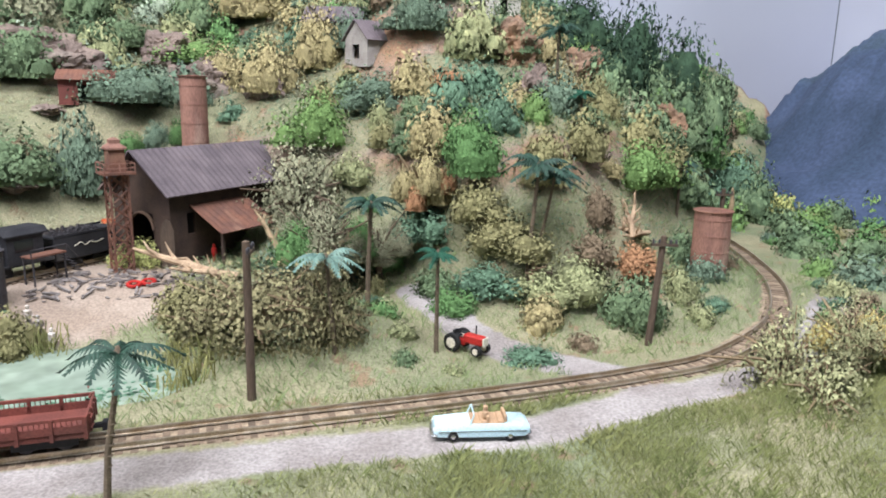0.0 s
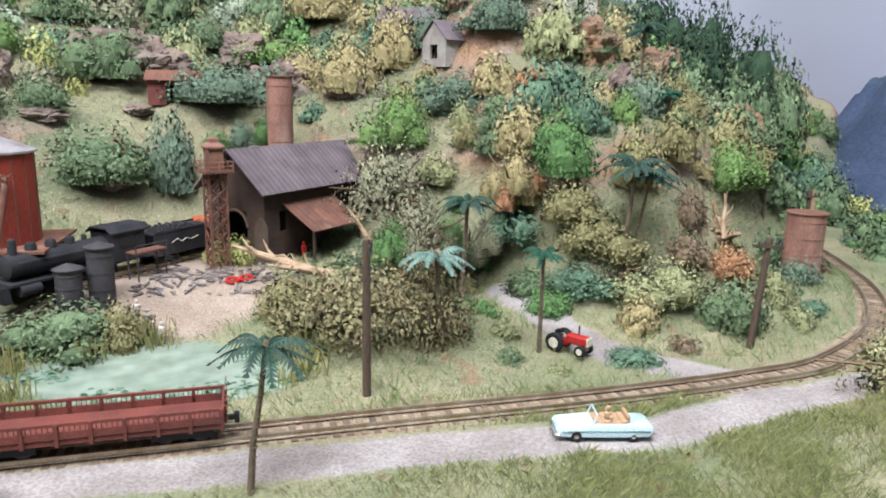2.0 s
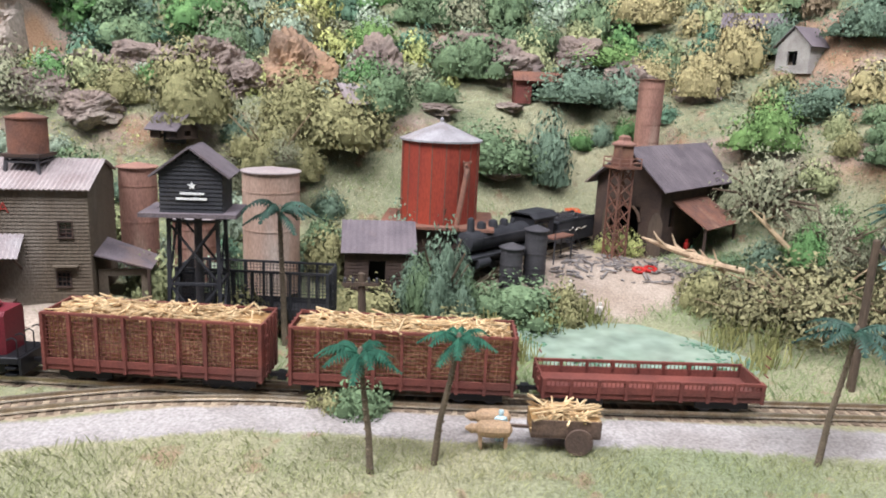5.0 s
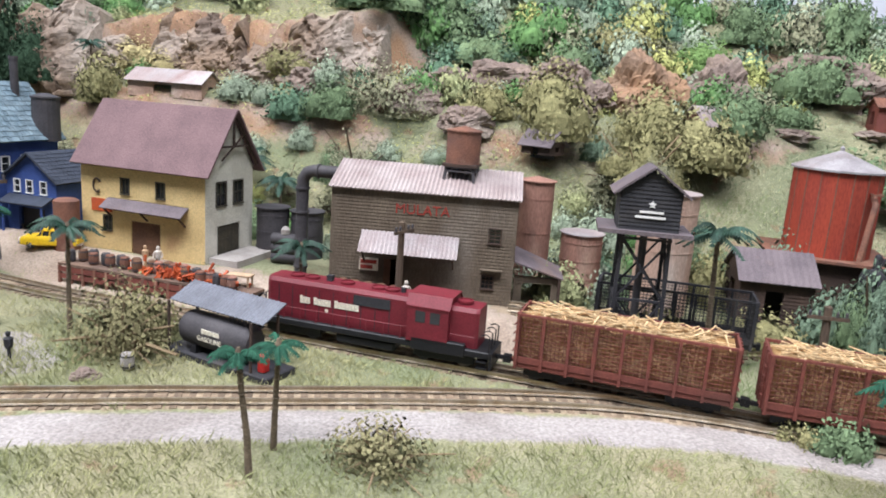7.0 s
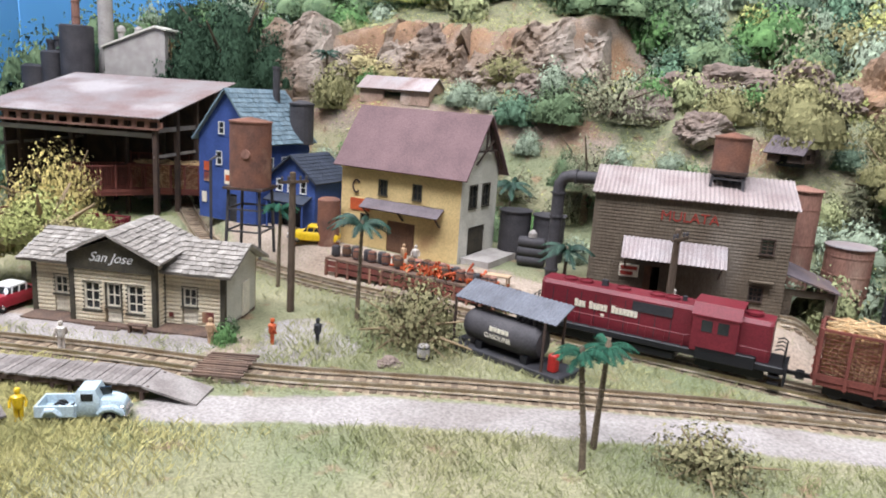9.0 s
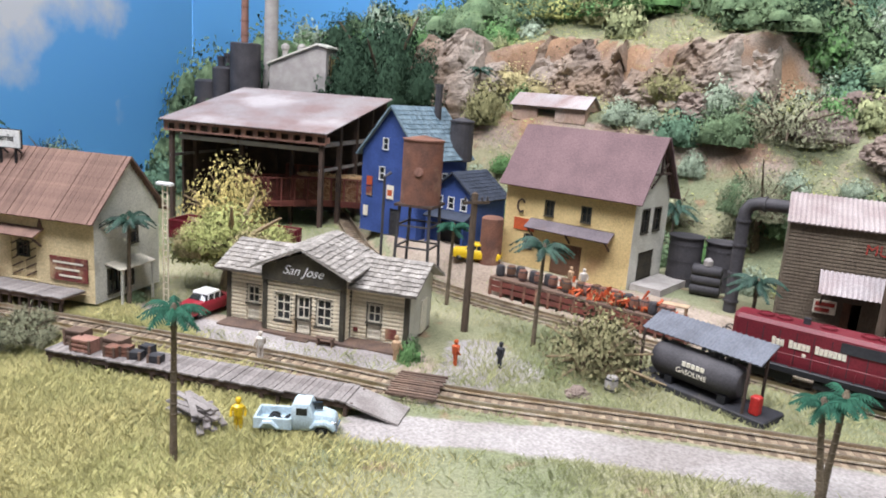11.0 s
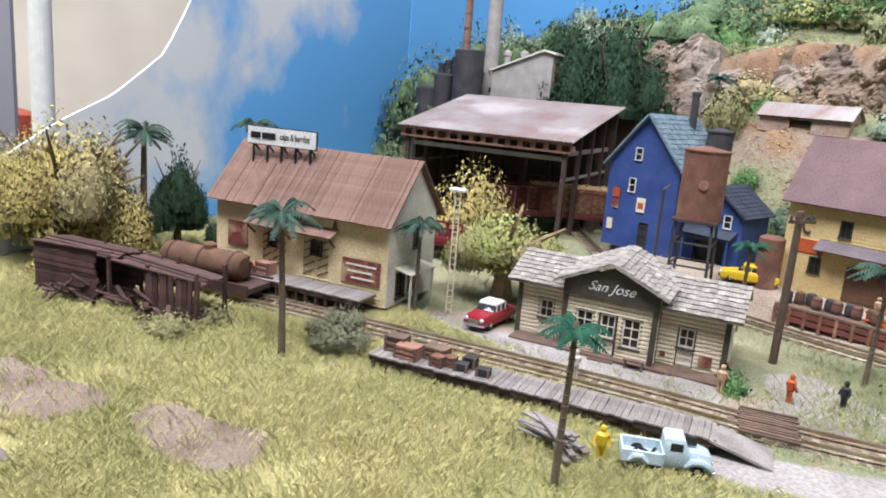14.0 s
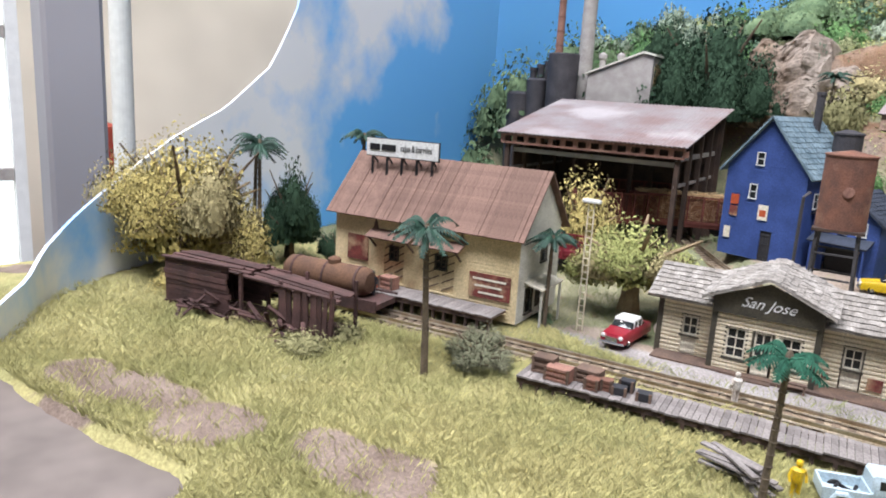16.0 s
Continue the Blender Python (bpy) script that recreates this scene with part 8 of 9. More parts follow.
def tractor():
    t = thing("tractor", P(172, 70, h(172, 70) + 0.4, -52), "small red tractor with black tyres on the lane", "tractor")
    part("bonnet", Shape().box(0, 10.5, -2.2, 2.2, 4.4, 8.6, 0.7), M["red"], t)
    part("grille", Shape().box(10.4, 11, -1.9, 1.9, 4.6, 8.2), M["cream_paint"], t)
    part("body", Shape().box(-6, 1, -1.8, 1.8, 3.4, 5.6), M["red"], t)
    part("seat", Shape().box(-5.4, -2.6, -1.6, 1.6, 6.2, 7.2, 0.3).box(-5.8, -5, -1.6, 1.6, 6.4, 9), M["black"], t)
    part("steering_wheel", Shape().lathe(-0.6, 0, [(1.5, 8.6), (1.7, 8.8), (1.5, 9.0)], 12), M["black"], t)
    part("exhaust", Shape().lathe(5, 1.2, [(0.4, 8.4), (0.4, 12.6)], 8), M["soot"], t)
    for x, r, y in ((-4, 4.4, 4.4), (8.4, 2.6, 3.4)):
        for s in (-1, 1):
            w = part("wheel", Shape().lathe(x, s * y, [(0.5, -1.1), (r * 0.9, -1.1), (r, -0.7), (r, 0.7), (r * 0.9, 1.1), (0.5, 1.1)], 18, "y", r), M["tyre"], t)
            part("rim", Shape().lathe(x, s * y, [(0.4, -1.25), (r * 0.55, -1.25), (r * 0.55, 1.25), (0.4, 1.25)], 12, "y", r), M["cream_paint"], w)


tractor()


def peg_figure(x, y, mat, label, z=None, s=1.0):
    f = Shape().lathe(-0.7, 0, [(0.6, 0), (0.7, 4.6)], 7).lathe(0.7, 0, [(0.6, 0), (0.7, 4.6)], 7)
    f.lathe(0, 0, [(1.2, 4.4), (1.5, 5.4), (1.7, 8.2), (0.6, 8.9), (0.7, 9.2), (0.95, 9.8), (0.8, 10.7), (0.2, 11)], 9)
    f.tube([(-1.6, 0, 8.2), (-2.2, -0.4, 6.4), (-2.0, -1.2, 5)], 0.42, 5).tube([(1.6, 0, 8.2), (2.2, 0.3, 6.6), (2.1, -0.5, 5)], 0.42, 5)
    for k in range(len(f.v)):
        f.v[k] = tuple(c * s for c in f.v[k])
    single("miniature_figure", f, M[mat], P(x, y, h(x, y) if z is None else z, (x * 37) % 360), label, "figurine", "figures of the layout")


for x, y, mt, zz in ((-414.5, -69, "orange", None), (-400, -58.5, "black_dusty", None), (-427, -164, "car_yellow", None), (-524, -92, "skin_a", None), (-520, -91, "red", None), (-620, -184, "bluegreen", 8.8),
                     (-612, -181, "black_dusty", 8.8), (-282, 42, "skin_a", 13.4), (-30, 128, "tan", None), (-20, 134, "skin_a", None), (-14, 126, "concrete", None), (-63, -16, "car_blue", None),
                     (-470, -122, "skin_a", None), (-433, -84, "tan", None), (-425, 45, "tan", None), (-418, 46, "skin_a", None), (60, 205, "red", None), (-7, 118, "skin_a", None)):
    if mt == "bluegreen":
        mt = "palm_leaf"
    peg_figure(x, y, mt, f"plain standing miniature figure in {dict(orange='orange', black_dusty='dark', car_yellow='yellow', skin_a='white', red='red', palm_leaf='green', tan='tan', concrete='grey', car_blue='blue')[mt]} clothes", zz)

# ox cart with straw
ct = thing("straw_cart", P(-43, -17, 0.6, 2), "wooden two-wheeled cart heaped with straw on the road", "cart")
part("bed", Shape().box(-11, 11, -5.5, 5.5, 5, 6.2).box(-11, 11, -5.7, -5.2, 6, 11).box(-11, 11, 5.2, 5.7, 6, 11), M["plank_brown"], ct)
part("shaft", Shape().beam((-11, 0, 6), (-27, 0, 6.5), 0.9), M["plank_brown"], ct)
for s in (-1, 1):
    part("wheel", Shape().lathe(4, s * 6.6, [(3.6, -0.5), (4.4, -0.5), (4.4, 0.5), (3.6, 0.5)], 18, "y", 4.4).beam((4, s * 6.6, 0.4), (4, s * 6.6, 8.4), 0.6).beam((0, s * 6.6, 4.4), (8, s * 6.6, 4.4), 0.6), M["plank_brown"], ct)
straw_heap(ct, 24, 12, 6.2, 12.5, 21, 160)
for q in (-4.2, 4.2):
    single("animal_figurine", Shape().lathe(-6.5, 0, [(0.5, 0), (2.4, 1), (2.9, 5), (2.6, 10), (1.4, 11.5), (1.6, 13), (0.4, 15)], 12, "x", 6.4).box(-5, -4, -1.6, 1.6, 0, 5).box(3, 4, -1.6, 1.6, 0, 5), M["tan"],
           P(-66, -17 + q, 0.6, 182), "plain tan draught animal figurine on the road", "figurine")

# ---- fuel tank under its roof ----
ft = thing("fuel_tank", P(-329, -25, 1, -12), "dark horizontal fuel tank under a grey sheet roof", "tank")
part("base", Shape().box(-27, 27, -8, 8, -1, 2, 0.4), M["black_dusty"], ft)
part("barrel", Shape().lathe(-21, 0, [(1, -1), (5, -0.6), (6.6, 1.5), (6.8, 4), (6.8, 30), (6.6, 33), (5, 35), (1, 35.5)], 24, "x", 10), M["soot"], ft, smooth=True)
for x in (-14, 8):
    part("saddle", Shape().box(x, x + 3, -6, 6, 2, 5), M["black"], ft)
for x in (-25, 18):
    for y in (-7, 7):
        part("post", Shape().box(x, x + 0.9, y - 0.4, y + 0.4, 2, 21), M["dark_wall"], ft)
part("roof", ribbed((-28, -3.5, 19.6), (21, -3.5, 19.6), (-28, 9, 25), (21, 9, 25), 22, 0.2, 0.5), M["blue_grey"], ft, "blue-grey corrugated roof sheet")
for k in range(8):
    part("valve", Shape().lathe(2 + (k % 4) * 2.6, -1 + (k // 4) * 2, [(0.6, 16.4), (0.6, 18.2)], 8), M["soot"], ft)
part("pump", Shape().box(19.5, 23, -5, -1.5, 2, 9, 0.5), M["red"], ft, "bright red fuel pump")
lettering("GASOLINE", 2.7, M["cream_paint"], ft, FACE(-3, -6.9, 8.3), "cream lettering")
for k in range(5):
    part("letter_bar", Shape().box(-7 + k * 1.9, -5.6 + k * 1.9, -6.95, -6.55, 11.3, 13.0), M["cream_paint"], ft)

# ---- station platform, crossing, lamp ----
pl = thing("station_platform", P(-516, -182, 0, 24.2), "low grey plank platform on dark posts beside the track", "platform")
part("frame", Shape().box(0, 118, 0.4, 1.4, 3.2, 5.2).box(0, 118, 12.6, 13.6, 3.2, 5.2), M["dark_wall"], pl)
pk = part("plank", Shape().box(0.08, 1.92, -0.2, 14.2, 5.2, 5.8), M["plank_grey"], pl)
for k in range(1, 58):
    again(pk, pl, P(k * 2, rnd.uniform(-0.4, 0.4), rnd.uniform(-0.05, 0.2), rnd.uniform(-0.6, 0.6)))
for k in range(20):
    for y in (0.3, 12.6):
        part("post", Shape().box(1 + k * 6, 2.2 + k * 6, y, y + 1.2, -4, 3.4), M["dark_wall"], pl)
part("ramp", Shape().prism([(116, 5.5), (116, 4.7), (134, 0.2), (134, 1.0)], 0, 14), M["plank_grey"], pl)


def crate(m, w, d, hh, mat, label):
    t = thing("crate", m, label, "crate", "crates of goods")
    part("box", Shape().box(0.2, w - 0.2, 0.2, d - 0.2, 0, hh - 0.3), M[mat], t)
    for z in (0.2, hh * 0.5 - 0.4, hh - 1.1):
        part("slat", Shape().box(0, w, -0.2, 0.3, z, z + 0.8), M[mat], t)
    for x in (0, w - 0.9):
        part("corner", Shape().box(x, x + 0.9, -0.35, 0.25, 0, hh), M["plank_brown"], t)


PF = P(-516, -182, 5.9, 24.2)
for x, y, w_, d_, h_, mt in ((3, 6, 8, 6, 6, "plank_brown"), (9, 2, 9, 6, 5, "rust_pale"), (18, 7, 9, 6, 5, "plank_brown"), (23, 2, 5, 5, 4, "rust"), (28, 4, 4, 4, 4, "rust"), (32, 3, 5, 4, 3, "black_dusty"), (33, 8, 5, 4, 4, "black_dusty"), (40, 3, 5, 4, 3, "black_dusty")):
    crate(PF @ P(x, y, 0, rnd.uniform(-12, 12)), w_, d_, h_, mt, {"plank_brown": "open brown wooden crate on the platform", "rust_pale": "pale red wooden crate on the platform", "rust": "small rust-red box on the platform", "black_dusty": "small black crate on the platform"}[mt])
WF = P(-653.5, -177, 8.9, 22.5) @ P(-12, -15, 0)
for x, y, w_, d_, h_, mt in ((2, 5, 12, 7, 5, "rust_pale"), (36, 4, 9, 6, 4, "orange"), (45, 5, 8, 6, 6, "rust_pale"), (24, 7, 6, 4, 3, "black_dusty"), (31, 8, 5, 4, 3, "plank_brown")):
    crate(WF @ P(x, y, 0.3, rnd.uniform(-15, 15)), w_, d_, h_, mt, "worn goods crate on the warehouse dock")

cr = thing("crossing_boards", P(-407, -102, 0.2, 26), "red-brown plank crossing laid between the rails", "crossing", kind="structure")
ck = part("plank", Shape().box(-9, 9, 0, 1.15, 2.2, 3.0), M["plank_brown"], cr, at=P(0, -10, 0))
for k in range(1, 11):
    again(ck, cr, P(rnd.uniform(-0.7, 0.7), -10 + k * 2, rnd.uniform(0, 0.25), rnd.uniform(-2, 2)))
pile = thing("plank_pile", P(-440, -168, 1, 0), "loose pile of pale grey planks on the grass", "planks")
for k in range(13):
    part("plank", Shape().box(-9, 9, -1, 1, 0, 0.6), M["plank_grey"], pile, at=P(rnd.uniform(-3, 3), rnd.uniform(-5, 5), k * 0.45, rnd.uniform(-40, 20), rnd.uniform(-5, 5)))

lm = thing("lamp_mast", P(-550, -113, 0.5, 20), "slim ladder-like lamp mast with white head", "lamp")
for x in (-1.3, 1.3):
    part("leg", Shape().beam((x, 0, -3), (x, 0, 56), 0.5), M["cream_log"], lm)
for k in range(18):
    part("rung", Shape().beam((-1.3, 0, 2 + k * 3), (1.3, 0, 2 + k * 3), 0.35), M["cream_log"], lm)
part("lamp_head", Shape().box(-4, 4, -1.5, 1.5, 56, 57.6, 0.4), M["white"], lm, "white lamp head")


# ---- wrecked wagon and tank ----
def wreck():
    t = thing("wrecked_wagon", P(-663, -248, 0, 28), "collapsed dark red-brown boxcar with broken boards in the grass", "wagon")
    L, W, H0 = 84, 19, 22
    r = random.Random(4)
    part("floor", Shape().box(0, L, -W / 2, W / 2, 1, 2.6), M["wreck"], t)
    rp = part("roof_board", Shape().box(0, L * 0.52, 0, 2.4, 0, 0.6), M["wreck"], t, at=P(-2, -W / 2 - 1, H0 + 1, 0, 0, -1))
    for k in range(1, 9):
        again(rp, t, P(-2 + r.uniform(-1, 1), -W / 2 - 1 + k * 2.5, H0 + 1 - abs(k - 4) * 0.5, r.uniform(-0.6, 0.6), 0, 1.5))
    rq = part("roof_board", Shape().box(0, L * 0.5, 0, 2.4, 0, 0.6), M["wreck"], t, at=P(L * 0.5, -W / 2 - 1, H0 - 1, 0, 0, 3))
    for k in range(1, 9):
        again(rq, t, P(L * 0.5 + r.uniform(-2, 2), -W / 2 - 1 + k * 2.5, H0 - 1.2 - abs(k - 4) * 0.4, r.uniform(-1, 1), 0, 5))
    sb = part("side_board", Shape().box(0, 34, -0.4, 0.4, 0, 2.1), M["wreck"], t, at=P(0, -W / 2, 3, 0))
    for k in range(1, 9):
        again(sb, t, P(r.uniform(-1, 1), -W / 2 + r.uniform(-0.4, 0.3), 3 + k * 2.2, 0, 0, r.uniform(-1.5, 1.5)))
    vb = part("side_board", Shape().box(0, 1.9, -0.4, 0.4, 0, H0 - 5), M["wreck"], t, at=P(60, -W / 2, 2.6))
    for k in range(1, 12):
        again(vb, t, P(60 + k * 2.05, -W / 2 + r.uniform(-0.5, 0.5), 2.6, 0, 0, r.uniform(-6, 6)))
    for k in range(12):
        again(sb, t, P(2 + k * 2.2, W / 2, 3 + (k % 8) * 2.2, 0)) if k < 8 else None
    for x in (0, 20, 40, 60, L):
        part("frame_post", Shape().beam((x, -W / 2 + 0.6, 1), (x, -W / 2 + 0.6, H0), 1.3), M["wreck"], t)
        part("frame_post", Shape().beam((x, W / 2 - 0.6, 1), (x, W / 2 - 0.6, H0), 1.3), M["wreck"], t)
    for k in range(34):
        x = r.uniform(2, L - 6)
        a = r.uniform(-60, 60)
        part("broken_board", Shape().box(-r.uniform(5, 11), r.uniform(4, 10), -0.8, 0.8, 0, 0.5), M["wreck"], t, at=P(x, -W / 2 - r.uniform(-1, 6), r.uniform(0.6, 8), a, r.uniform(-30, 30), r.uniform(-45, 45)))
    k = thing("wrecked_tank_wagon", P(-672, -214, 2, 26), "rusty tank wagon body on a dark flat frame", "wagon")
    part("frame", Shape().box(-2, 78, -9, 9, 4, 6.4), M["wreck"], k)
    part("sill", Shape().box(-2, 78, -9.6, -8.6, 3, 8).box(-2, 78, 8.6, 9.6, 3, 8), M["wreck"], k)
    part("tank", Shape().lathe(24, 0, [(1, 0), (4.6, 0.6), (6.3, 2.6), (6.6, 6), (6.6, 40), (6.3, 43.4), (4.6, 45.4), (1, 46)], 22, "x", 13), M["door_brown"], k, "rust-brown tank barrel", smooth=True)
    part("dome", Shape().lathe(50, 0, [(3, 18), (3, 21), (1.5, 22)], 16), M["door_brown"], k, smooth=True)
    for x in (30, 47, 64):
        part("band", Shape().lathe(x, 0, [(6.5, 0), (6.9, 0), (6.9, 1), (6.5, 1)], 22, "x", 13), M["wreck"], k)


wreck()

# ---- yard clutter ----
r = random.Random(12)
for x, y in ((22, 163), (29, 165)):
    t = thing("spare_wheel_ring", P(x, y, h(x, y) + 0.6, 0, 10), "red iron wheel ring lying in the yard", "wheel", "spare wheels in the yard")
    part("ring", Shape().tube([(3 * math.cos(a), 3 * math.sin(a), 0.7) for a in [k * math.pi / 8 for k in range(17)]], 1.0, 8), M["red"], t)
    part("hub", Shape().lathe(0, 0, [(1.1, 0), (1.1, 1.2)], 10), M["rust"], t)


def dead_trunk(x, y, z, L, rz, tilt, girth, mat="deadwood", n=3):
    t = thing("fallen_trunk", P(x, y, z, rz, 0, -tilt), "splintered pale dead tree trunk lying on brush", "dead wood")
    part("trunk", Shape().tube([(0, 0, 0), (L * 0.4, 0.6, 0.8), (L * 0.75, -0.4, 0.4), (L, 0.5, 1)], [girth, girth * 0.85, girth * 0.6, girth * 0.25], 8), M[mat], t)
    for k in range(n):
        q = L * (0.3 + 0.2 * k)
        part("branch", Shape().tube([(q, 0, 0.5), (q + L * 0.12, r.uniform(-4, 4), r.uniform(1, 5)), (q + L * 0.2, r.uniform(-7, 7), r.uniform(2, 9))], [girth * 0.45, girth * 0.3, girth * 0.1], 6), M[mat], t)


dead_trunk(66, 150, 22, 48, 160, 14, 2.6)
dead_trunk(74, 148, 22, 34, 172, 6, 2.0)
dead_trunk(96, 140, 34, 40, 110, 25, 1.6, "bark_pale")
dead_trunk(112, 140, 32, 34, 20, 20, 1.3, "bark_pale")
dead_trunk(-6, 270, 48, 34, 140, 24, 1.6, "bark")
dead_trunk(-14, 276, 52, 28, 170, 30, 1.3, "bark")
for k in range(7):
    dead_trunk(292 + k * 3, 140 + k * 2, h(294, 142) + 8, 30, 60 + k * 25, 50 - k * 8, 1.5)
dead_trunk(222, 113, h(222, 113) + 3, 16, 80, 70, 2.6, "deadwood", 2)
dead_trunk(224, 113, h(224, 113) + 3, 14, 20, 40, 2.0, "bark", 2)
dead_trunk(448, 262, h(448, 262), 46, 0, 88, 3.0, "bark_pale", 1)

ex = thing("old_boiler", P(-2, 262, 18, 30), "orange-red rusty machine boiler behind the tower", "machine")
part("drum", Shape().lathe(-9, 0, [(1, 0), (7, 1), (7.4, 3), (7.4, 16), (7, 18), (1, 19)], 18, "x", 9), M["orange"], ex, smooth=True)
part("flywheel", Shape().lathe(-16, -6, [(5, -0.6), (6, -0.6), (6, 0.6), (5, 0.6)], 18, "y", 7), M["rust"], ex)
part("chassis", Shape().box(-20, 12, -5, 5, 0, 3), M["rust"], ex)

jn = Shape()
for k in range(150):
    x, y = r.uniform(-25, 62), r.uniform(150, 190)
    n = len(jn.v)
    L = r.uniform(1.5, 9)
    jn.box(-L / 2, L / 2, -0.5, 0.5, 0, r.uniform(0.4, 1.2)).moved(mat4(x, y, h(x, y) + r.uniform(0, 1.2), r.uniform(-20, 20), r.uniform(-20, 20), r.uniform(0, 180)), n)
single("yard_scrap", jn, M["plank_grey"], P(0, 0, 0), "scattered grey scrap boards and iron in the yard", "scrap", kind="stuff")
br = Shape()
for k in range(260):
    a, q = r.uniform(0, 6.3), r.random() ** 0.5
    x, y = 82 + 34 * q * math.cos(a), 132 + 22 * q * math.sin(a)
    e = Vector((r.uniform(-7, 7), r.uniform(-7, 7), r.uniform(-1, 5)))
    b0 = Vector((x, y, h(x, y) + r.uniform(1, 8)))
    br.tube([b0, b0 + e * 0.5 + Vector((0, 0, 1)), b0 + e], [0.5, 0.35, 0.15], 4)
single("brushwood", br, M["bark"], P(0, 0, 0), "tangle of dark brown twigs under the dead trunks", "brushwood", kind="stuff")

# goods dock before the yellow house and mill
dk = thing("goods_dock", P(-466, 30, 0, 0), "low red-brown plank dock with scrap and barrels", "dock")
part("deck", Shape().box(0, 112, 0, 12, 8.6, 9.8), M["plank_brown"], dk)
for k in range(16):
    part("post", Shape().box(k * 7.3, k * 7.3 + 1.4, -0.4, 1, -2, 8.6), M["rust"], dk)
for k in range(2):
    part("face_board", Shape().box(0, 112, -0.2, 0.4, 2 + k * 3.4, 4.6 + k * 3.4), M["cane_red"], dk)
sc = Shape()
for k in range(160):
    n = len(sc.v)
    s = r.uniform(0.8, 3.0)
    sc.box(-s, s, -0.6, 0.6, -0.4, 0.4).moved(mat4(-395 + r.gauss(0, 12), 36 + r.uniform(-4, 4), 10.5 + abs(r.gauss(0, 2.4)), r.uniform(0, 180), r.uniform(0, 180), r.uniform(0, 180)), n)
single("rust_scrap_heap", sc, M["orange"], P(0, 0, 0), "heap of orange-red rusty scrap on the dock", "scrap", kind="stuff")


def barrel(x, y, z, mat, rz=0, lie=False):
    t = thing("barrel", P(x, y, z, rz, 90 if lie else 0), "small worn barrel standing on the dock", "barrel", "barrels of the yard")
    part("cask", Shape().lathe(0, 0, [(2.0, 0), (2.5, 2), (2.5, 4), (2.0, 6), (1.8, 5.7), (0.2, 5.7)], 14), M[mat], t)
    for q in (0.8, 4.8):
        part("hoop", Shape().lathe(0, 0, [(2.25, q), (2.5, q), (2.5, q + 0.5), (2.25, q + 0.5)], 14), M["soot"], t)


for k in range(22):
    barrel(-462 + k * 4.6 + r.uniform(-1, 1), 37 + r.uniform(-4, 4), 10, r.choice(["rust", "door_brown", "rust_pale", "soot"]))
for k in range(6):
    barrel(-322 + k * 6.5, 46.5, 13.6, r.choice(["rust", "door_brown"]))
barrel(-357, -47, 0.5, "concrete")
tb = thing("dock_table", P(-366, 40, 10, 8), "bare wooden work table on the dock", "table")
part("top", Shape().box(-6, 6, -3, 3, 5, 5.7), M["deadwood"], tb)
for x in (-5, 5):
    for y in (-2.4, 2.4):
        part("leg", Shape().box(x - 0.4, x + 0.4, y - 0.4, y + 0.4, 0, 5), M["deadwood"], tb)

# floating weed on the pond
wd = Shape()
for k in range(300):
    c = r.choice(((28, 62), (-20, 62), (-50, 84), (45, 70), (10, 56), (40, 88)))
    x, y = c[0] + r.gauss(0, 7), c[1] + r.gauss(0, 4)
    if bool(inside(POND, x, y)):
        q = r.uniform(0.5, 1.5)
        wd.slab([(x + q * math.cos(a), y + q * 0.8 * math.sin(a)) for a in (0, 1.2, 2.4, 3.7, 5)], -1.3, -1.0)
single("pond_weed", wd, M["weed"], P(0, 0, 0), "floating sea-green pond weed on the water", "weed", kind="stuff")
# reeds by the pond
rd = Shape()
for k in range(420):
    c = r.choice(((-36, 106), (-62, 92), (48, 92), (-10, 118), (-52, 60), (54, 62), (62, 78)))
    x, y = c[0] + r.gauss(0, 5), c[1] + r.gauss(0, 4)
    z = h(x, y)
    d = Vector((r.gauss(0, 2), r.gauss(0, 2), r.uniform(5, 11)))
    rd.beam((x, y, z - 0.5), Vector((x, y, z)) + d, 0.4)
single("pond_reeds", rd, M["reed"], P(0, 0, 0), "tufts of olive reeds round the pond", "reeds", kind="stuff")

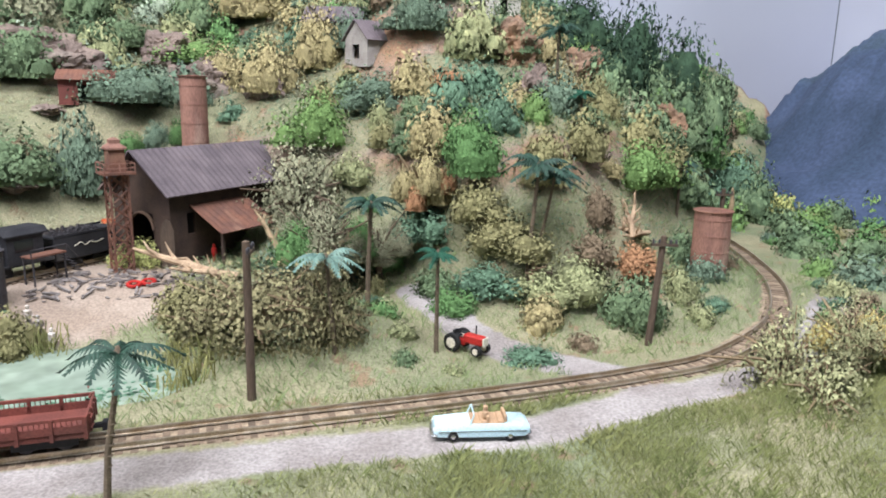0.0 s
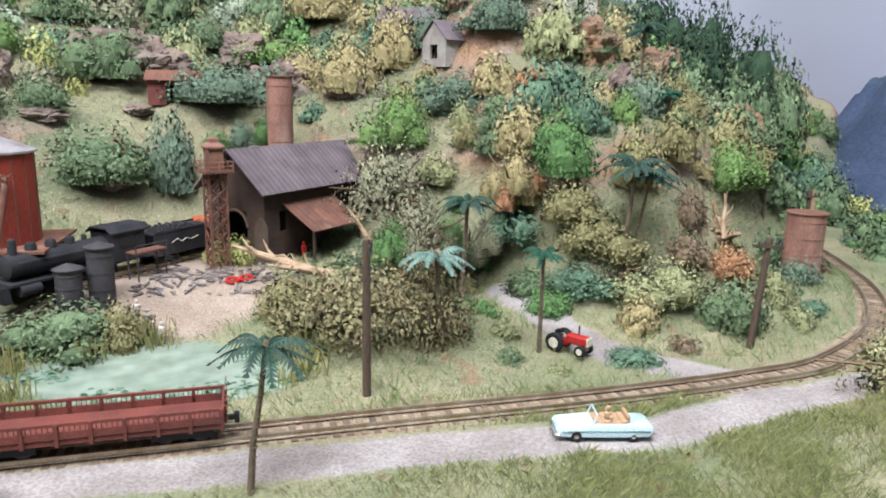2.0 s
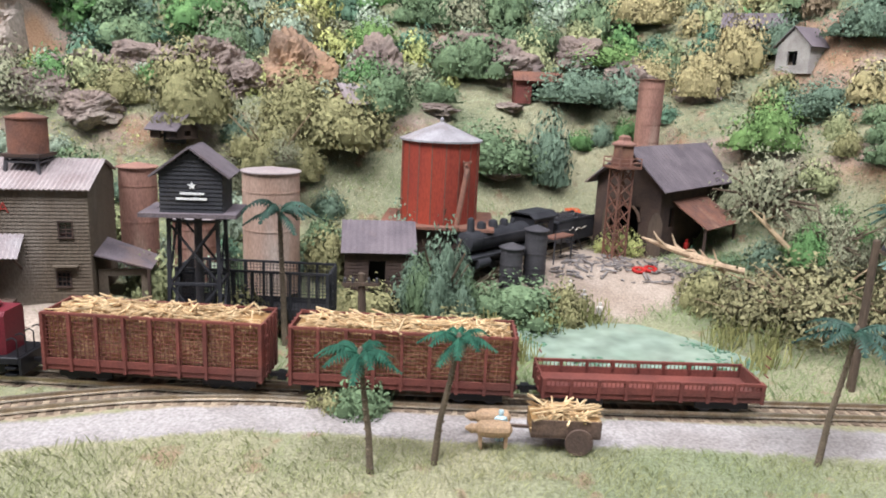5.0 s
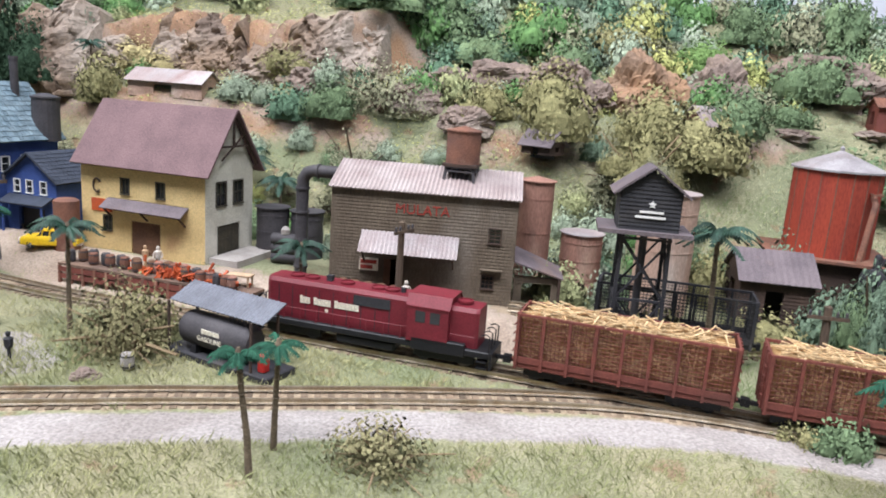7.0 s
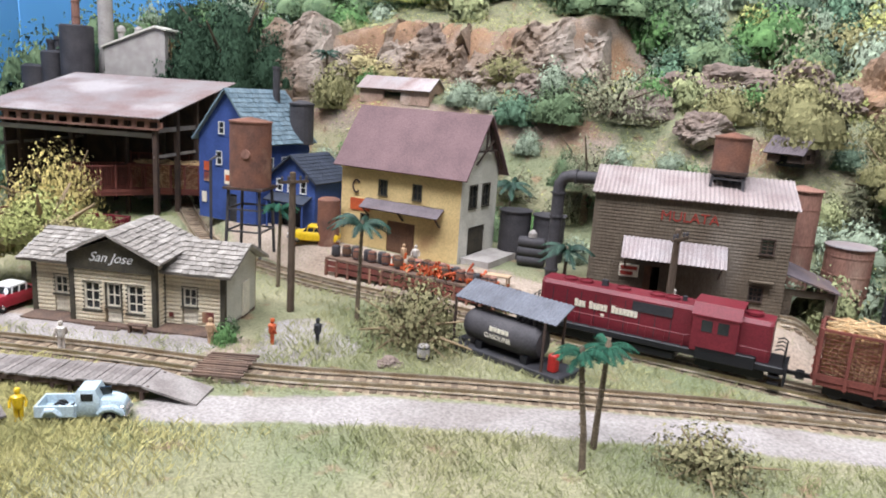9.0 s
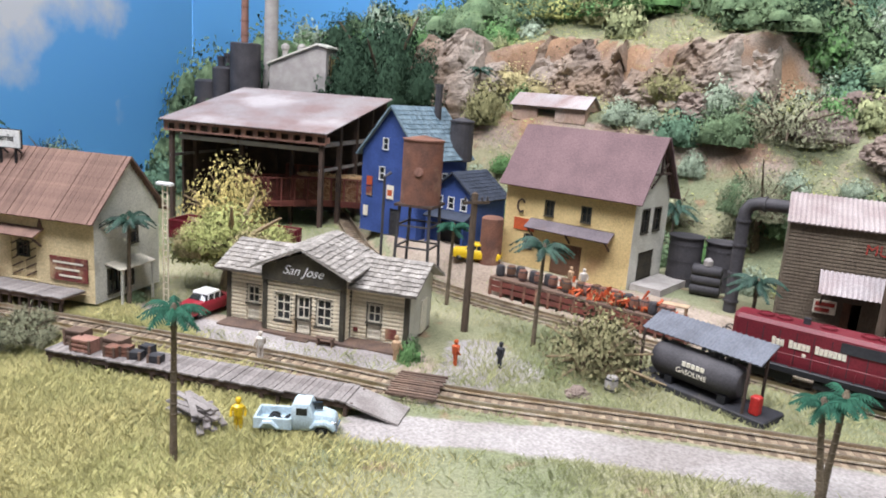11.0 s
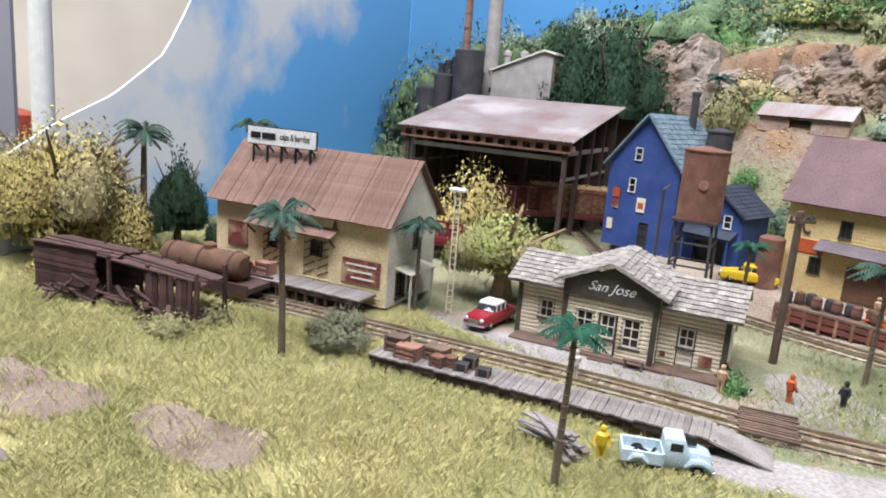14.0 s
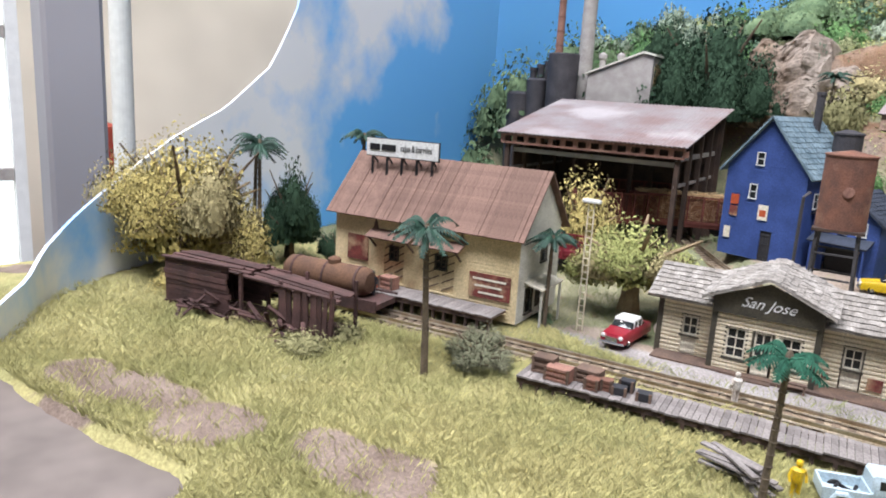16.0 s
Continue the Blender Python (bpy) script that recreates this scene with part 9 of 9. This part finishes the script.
# ---- the edge of the board and the hall beyond ----
fascia = material("brown_board", (0.175, 0.145, 0.13), (0.15, 0.122, 0.11), 6, 0.7, 0, 0.05, 60)
single("board_edge", Shape().slab([(-690, -440), (-380, -440), (-380, -270), (-520, -270), (-600, -300), (-690, -318)], -26, -3.2), fascia, P(0, 0, 0), "bare brown-grey board at the open corner", "board", kind="structure")
wall_m = material("beige_hall_wall", (0.62, 0.57, 0.5), (0.58, 0.53, 0.46), 1.2, 0.9, 0, 0, 2)
grey_m = material("grey_pillar", (0.33, 0.31, 0.32), (0.3, 0.28, 0.29), 1.5, 0.7, 0, 0, 2)
single("wall_hall", Shape().box(-3200, -3120, -1600, 1800, -900, 2300), wall_m, P(0, 0, 0), "plain beige wall of the hall", "wall", kind="structure")
single("floor", Shape().box(-3200, 2400, -3200, 1800, -980, -900), grey_m, P(0, 0, 0), "plain grey floor of the hall", "floor", kind="structure")
single("pillar", Shape().box(-1590, -1500, -172, -92, -900, 2300, 6), grey_m, P(0, 0, 0), "plain grey pillar of the hall", "pillar", kind="structure")
pane_m = bpy.data.materials.new("bright_window")
pane_m.use_nodes = True
pb = pane_m.node_tree.nodes["Principled BSDF"]
pb.inputs["Emission Color"].default_value, pb.inputs["Emission Strength"].default_value = (0.86, 0.95, 1.0, 1), 1.3
wn1 = thing("window_1", P(0, 0, 0), "tall bright hall window with pale grey frame", "window", kind="structure")
part("pane", Shape().box(-1760, -1755, -700, -190, -500, 2000), pane_m, wn1)
for y in (-700, -420, -330, -240, -180):
    part("window_frame", Shape().box(-1754, -1730, y - 9, y + 9, -500, 2000), M["white"], wn1)
for z in (-80, 150):
    part("window_frame", Shape().box(-1754, -1734, -700, -190, z - 10, z + 10), M["concrete"], wn1)
single("red_cabinet", Shape().box(-2900, -2700, 60, 200, -900, -60, 8), M["tank_red"], P(0, 0, 0), "red cabinet standing by the hall wall", "cabinet")
single("white_post", Shape().lathe(0, 0, [(26, -900), (26, 330), (20, 345)], 20), M["white"], P(-2300, 120, 0), "white round post in the hall", "post", kind="structure")
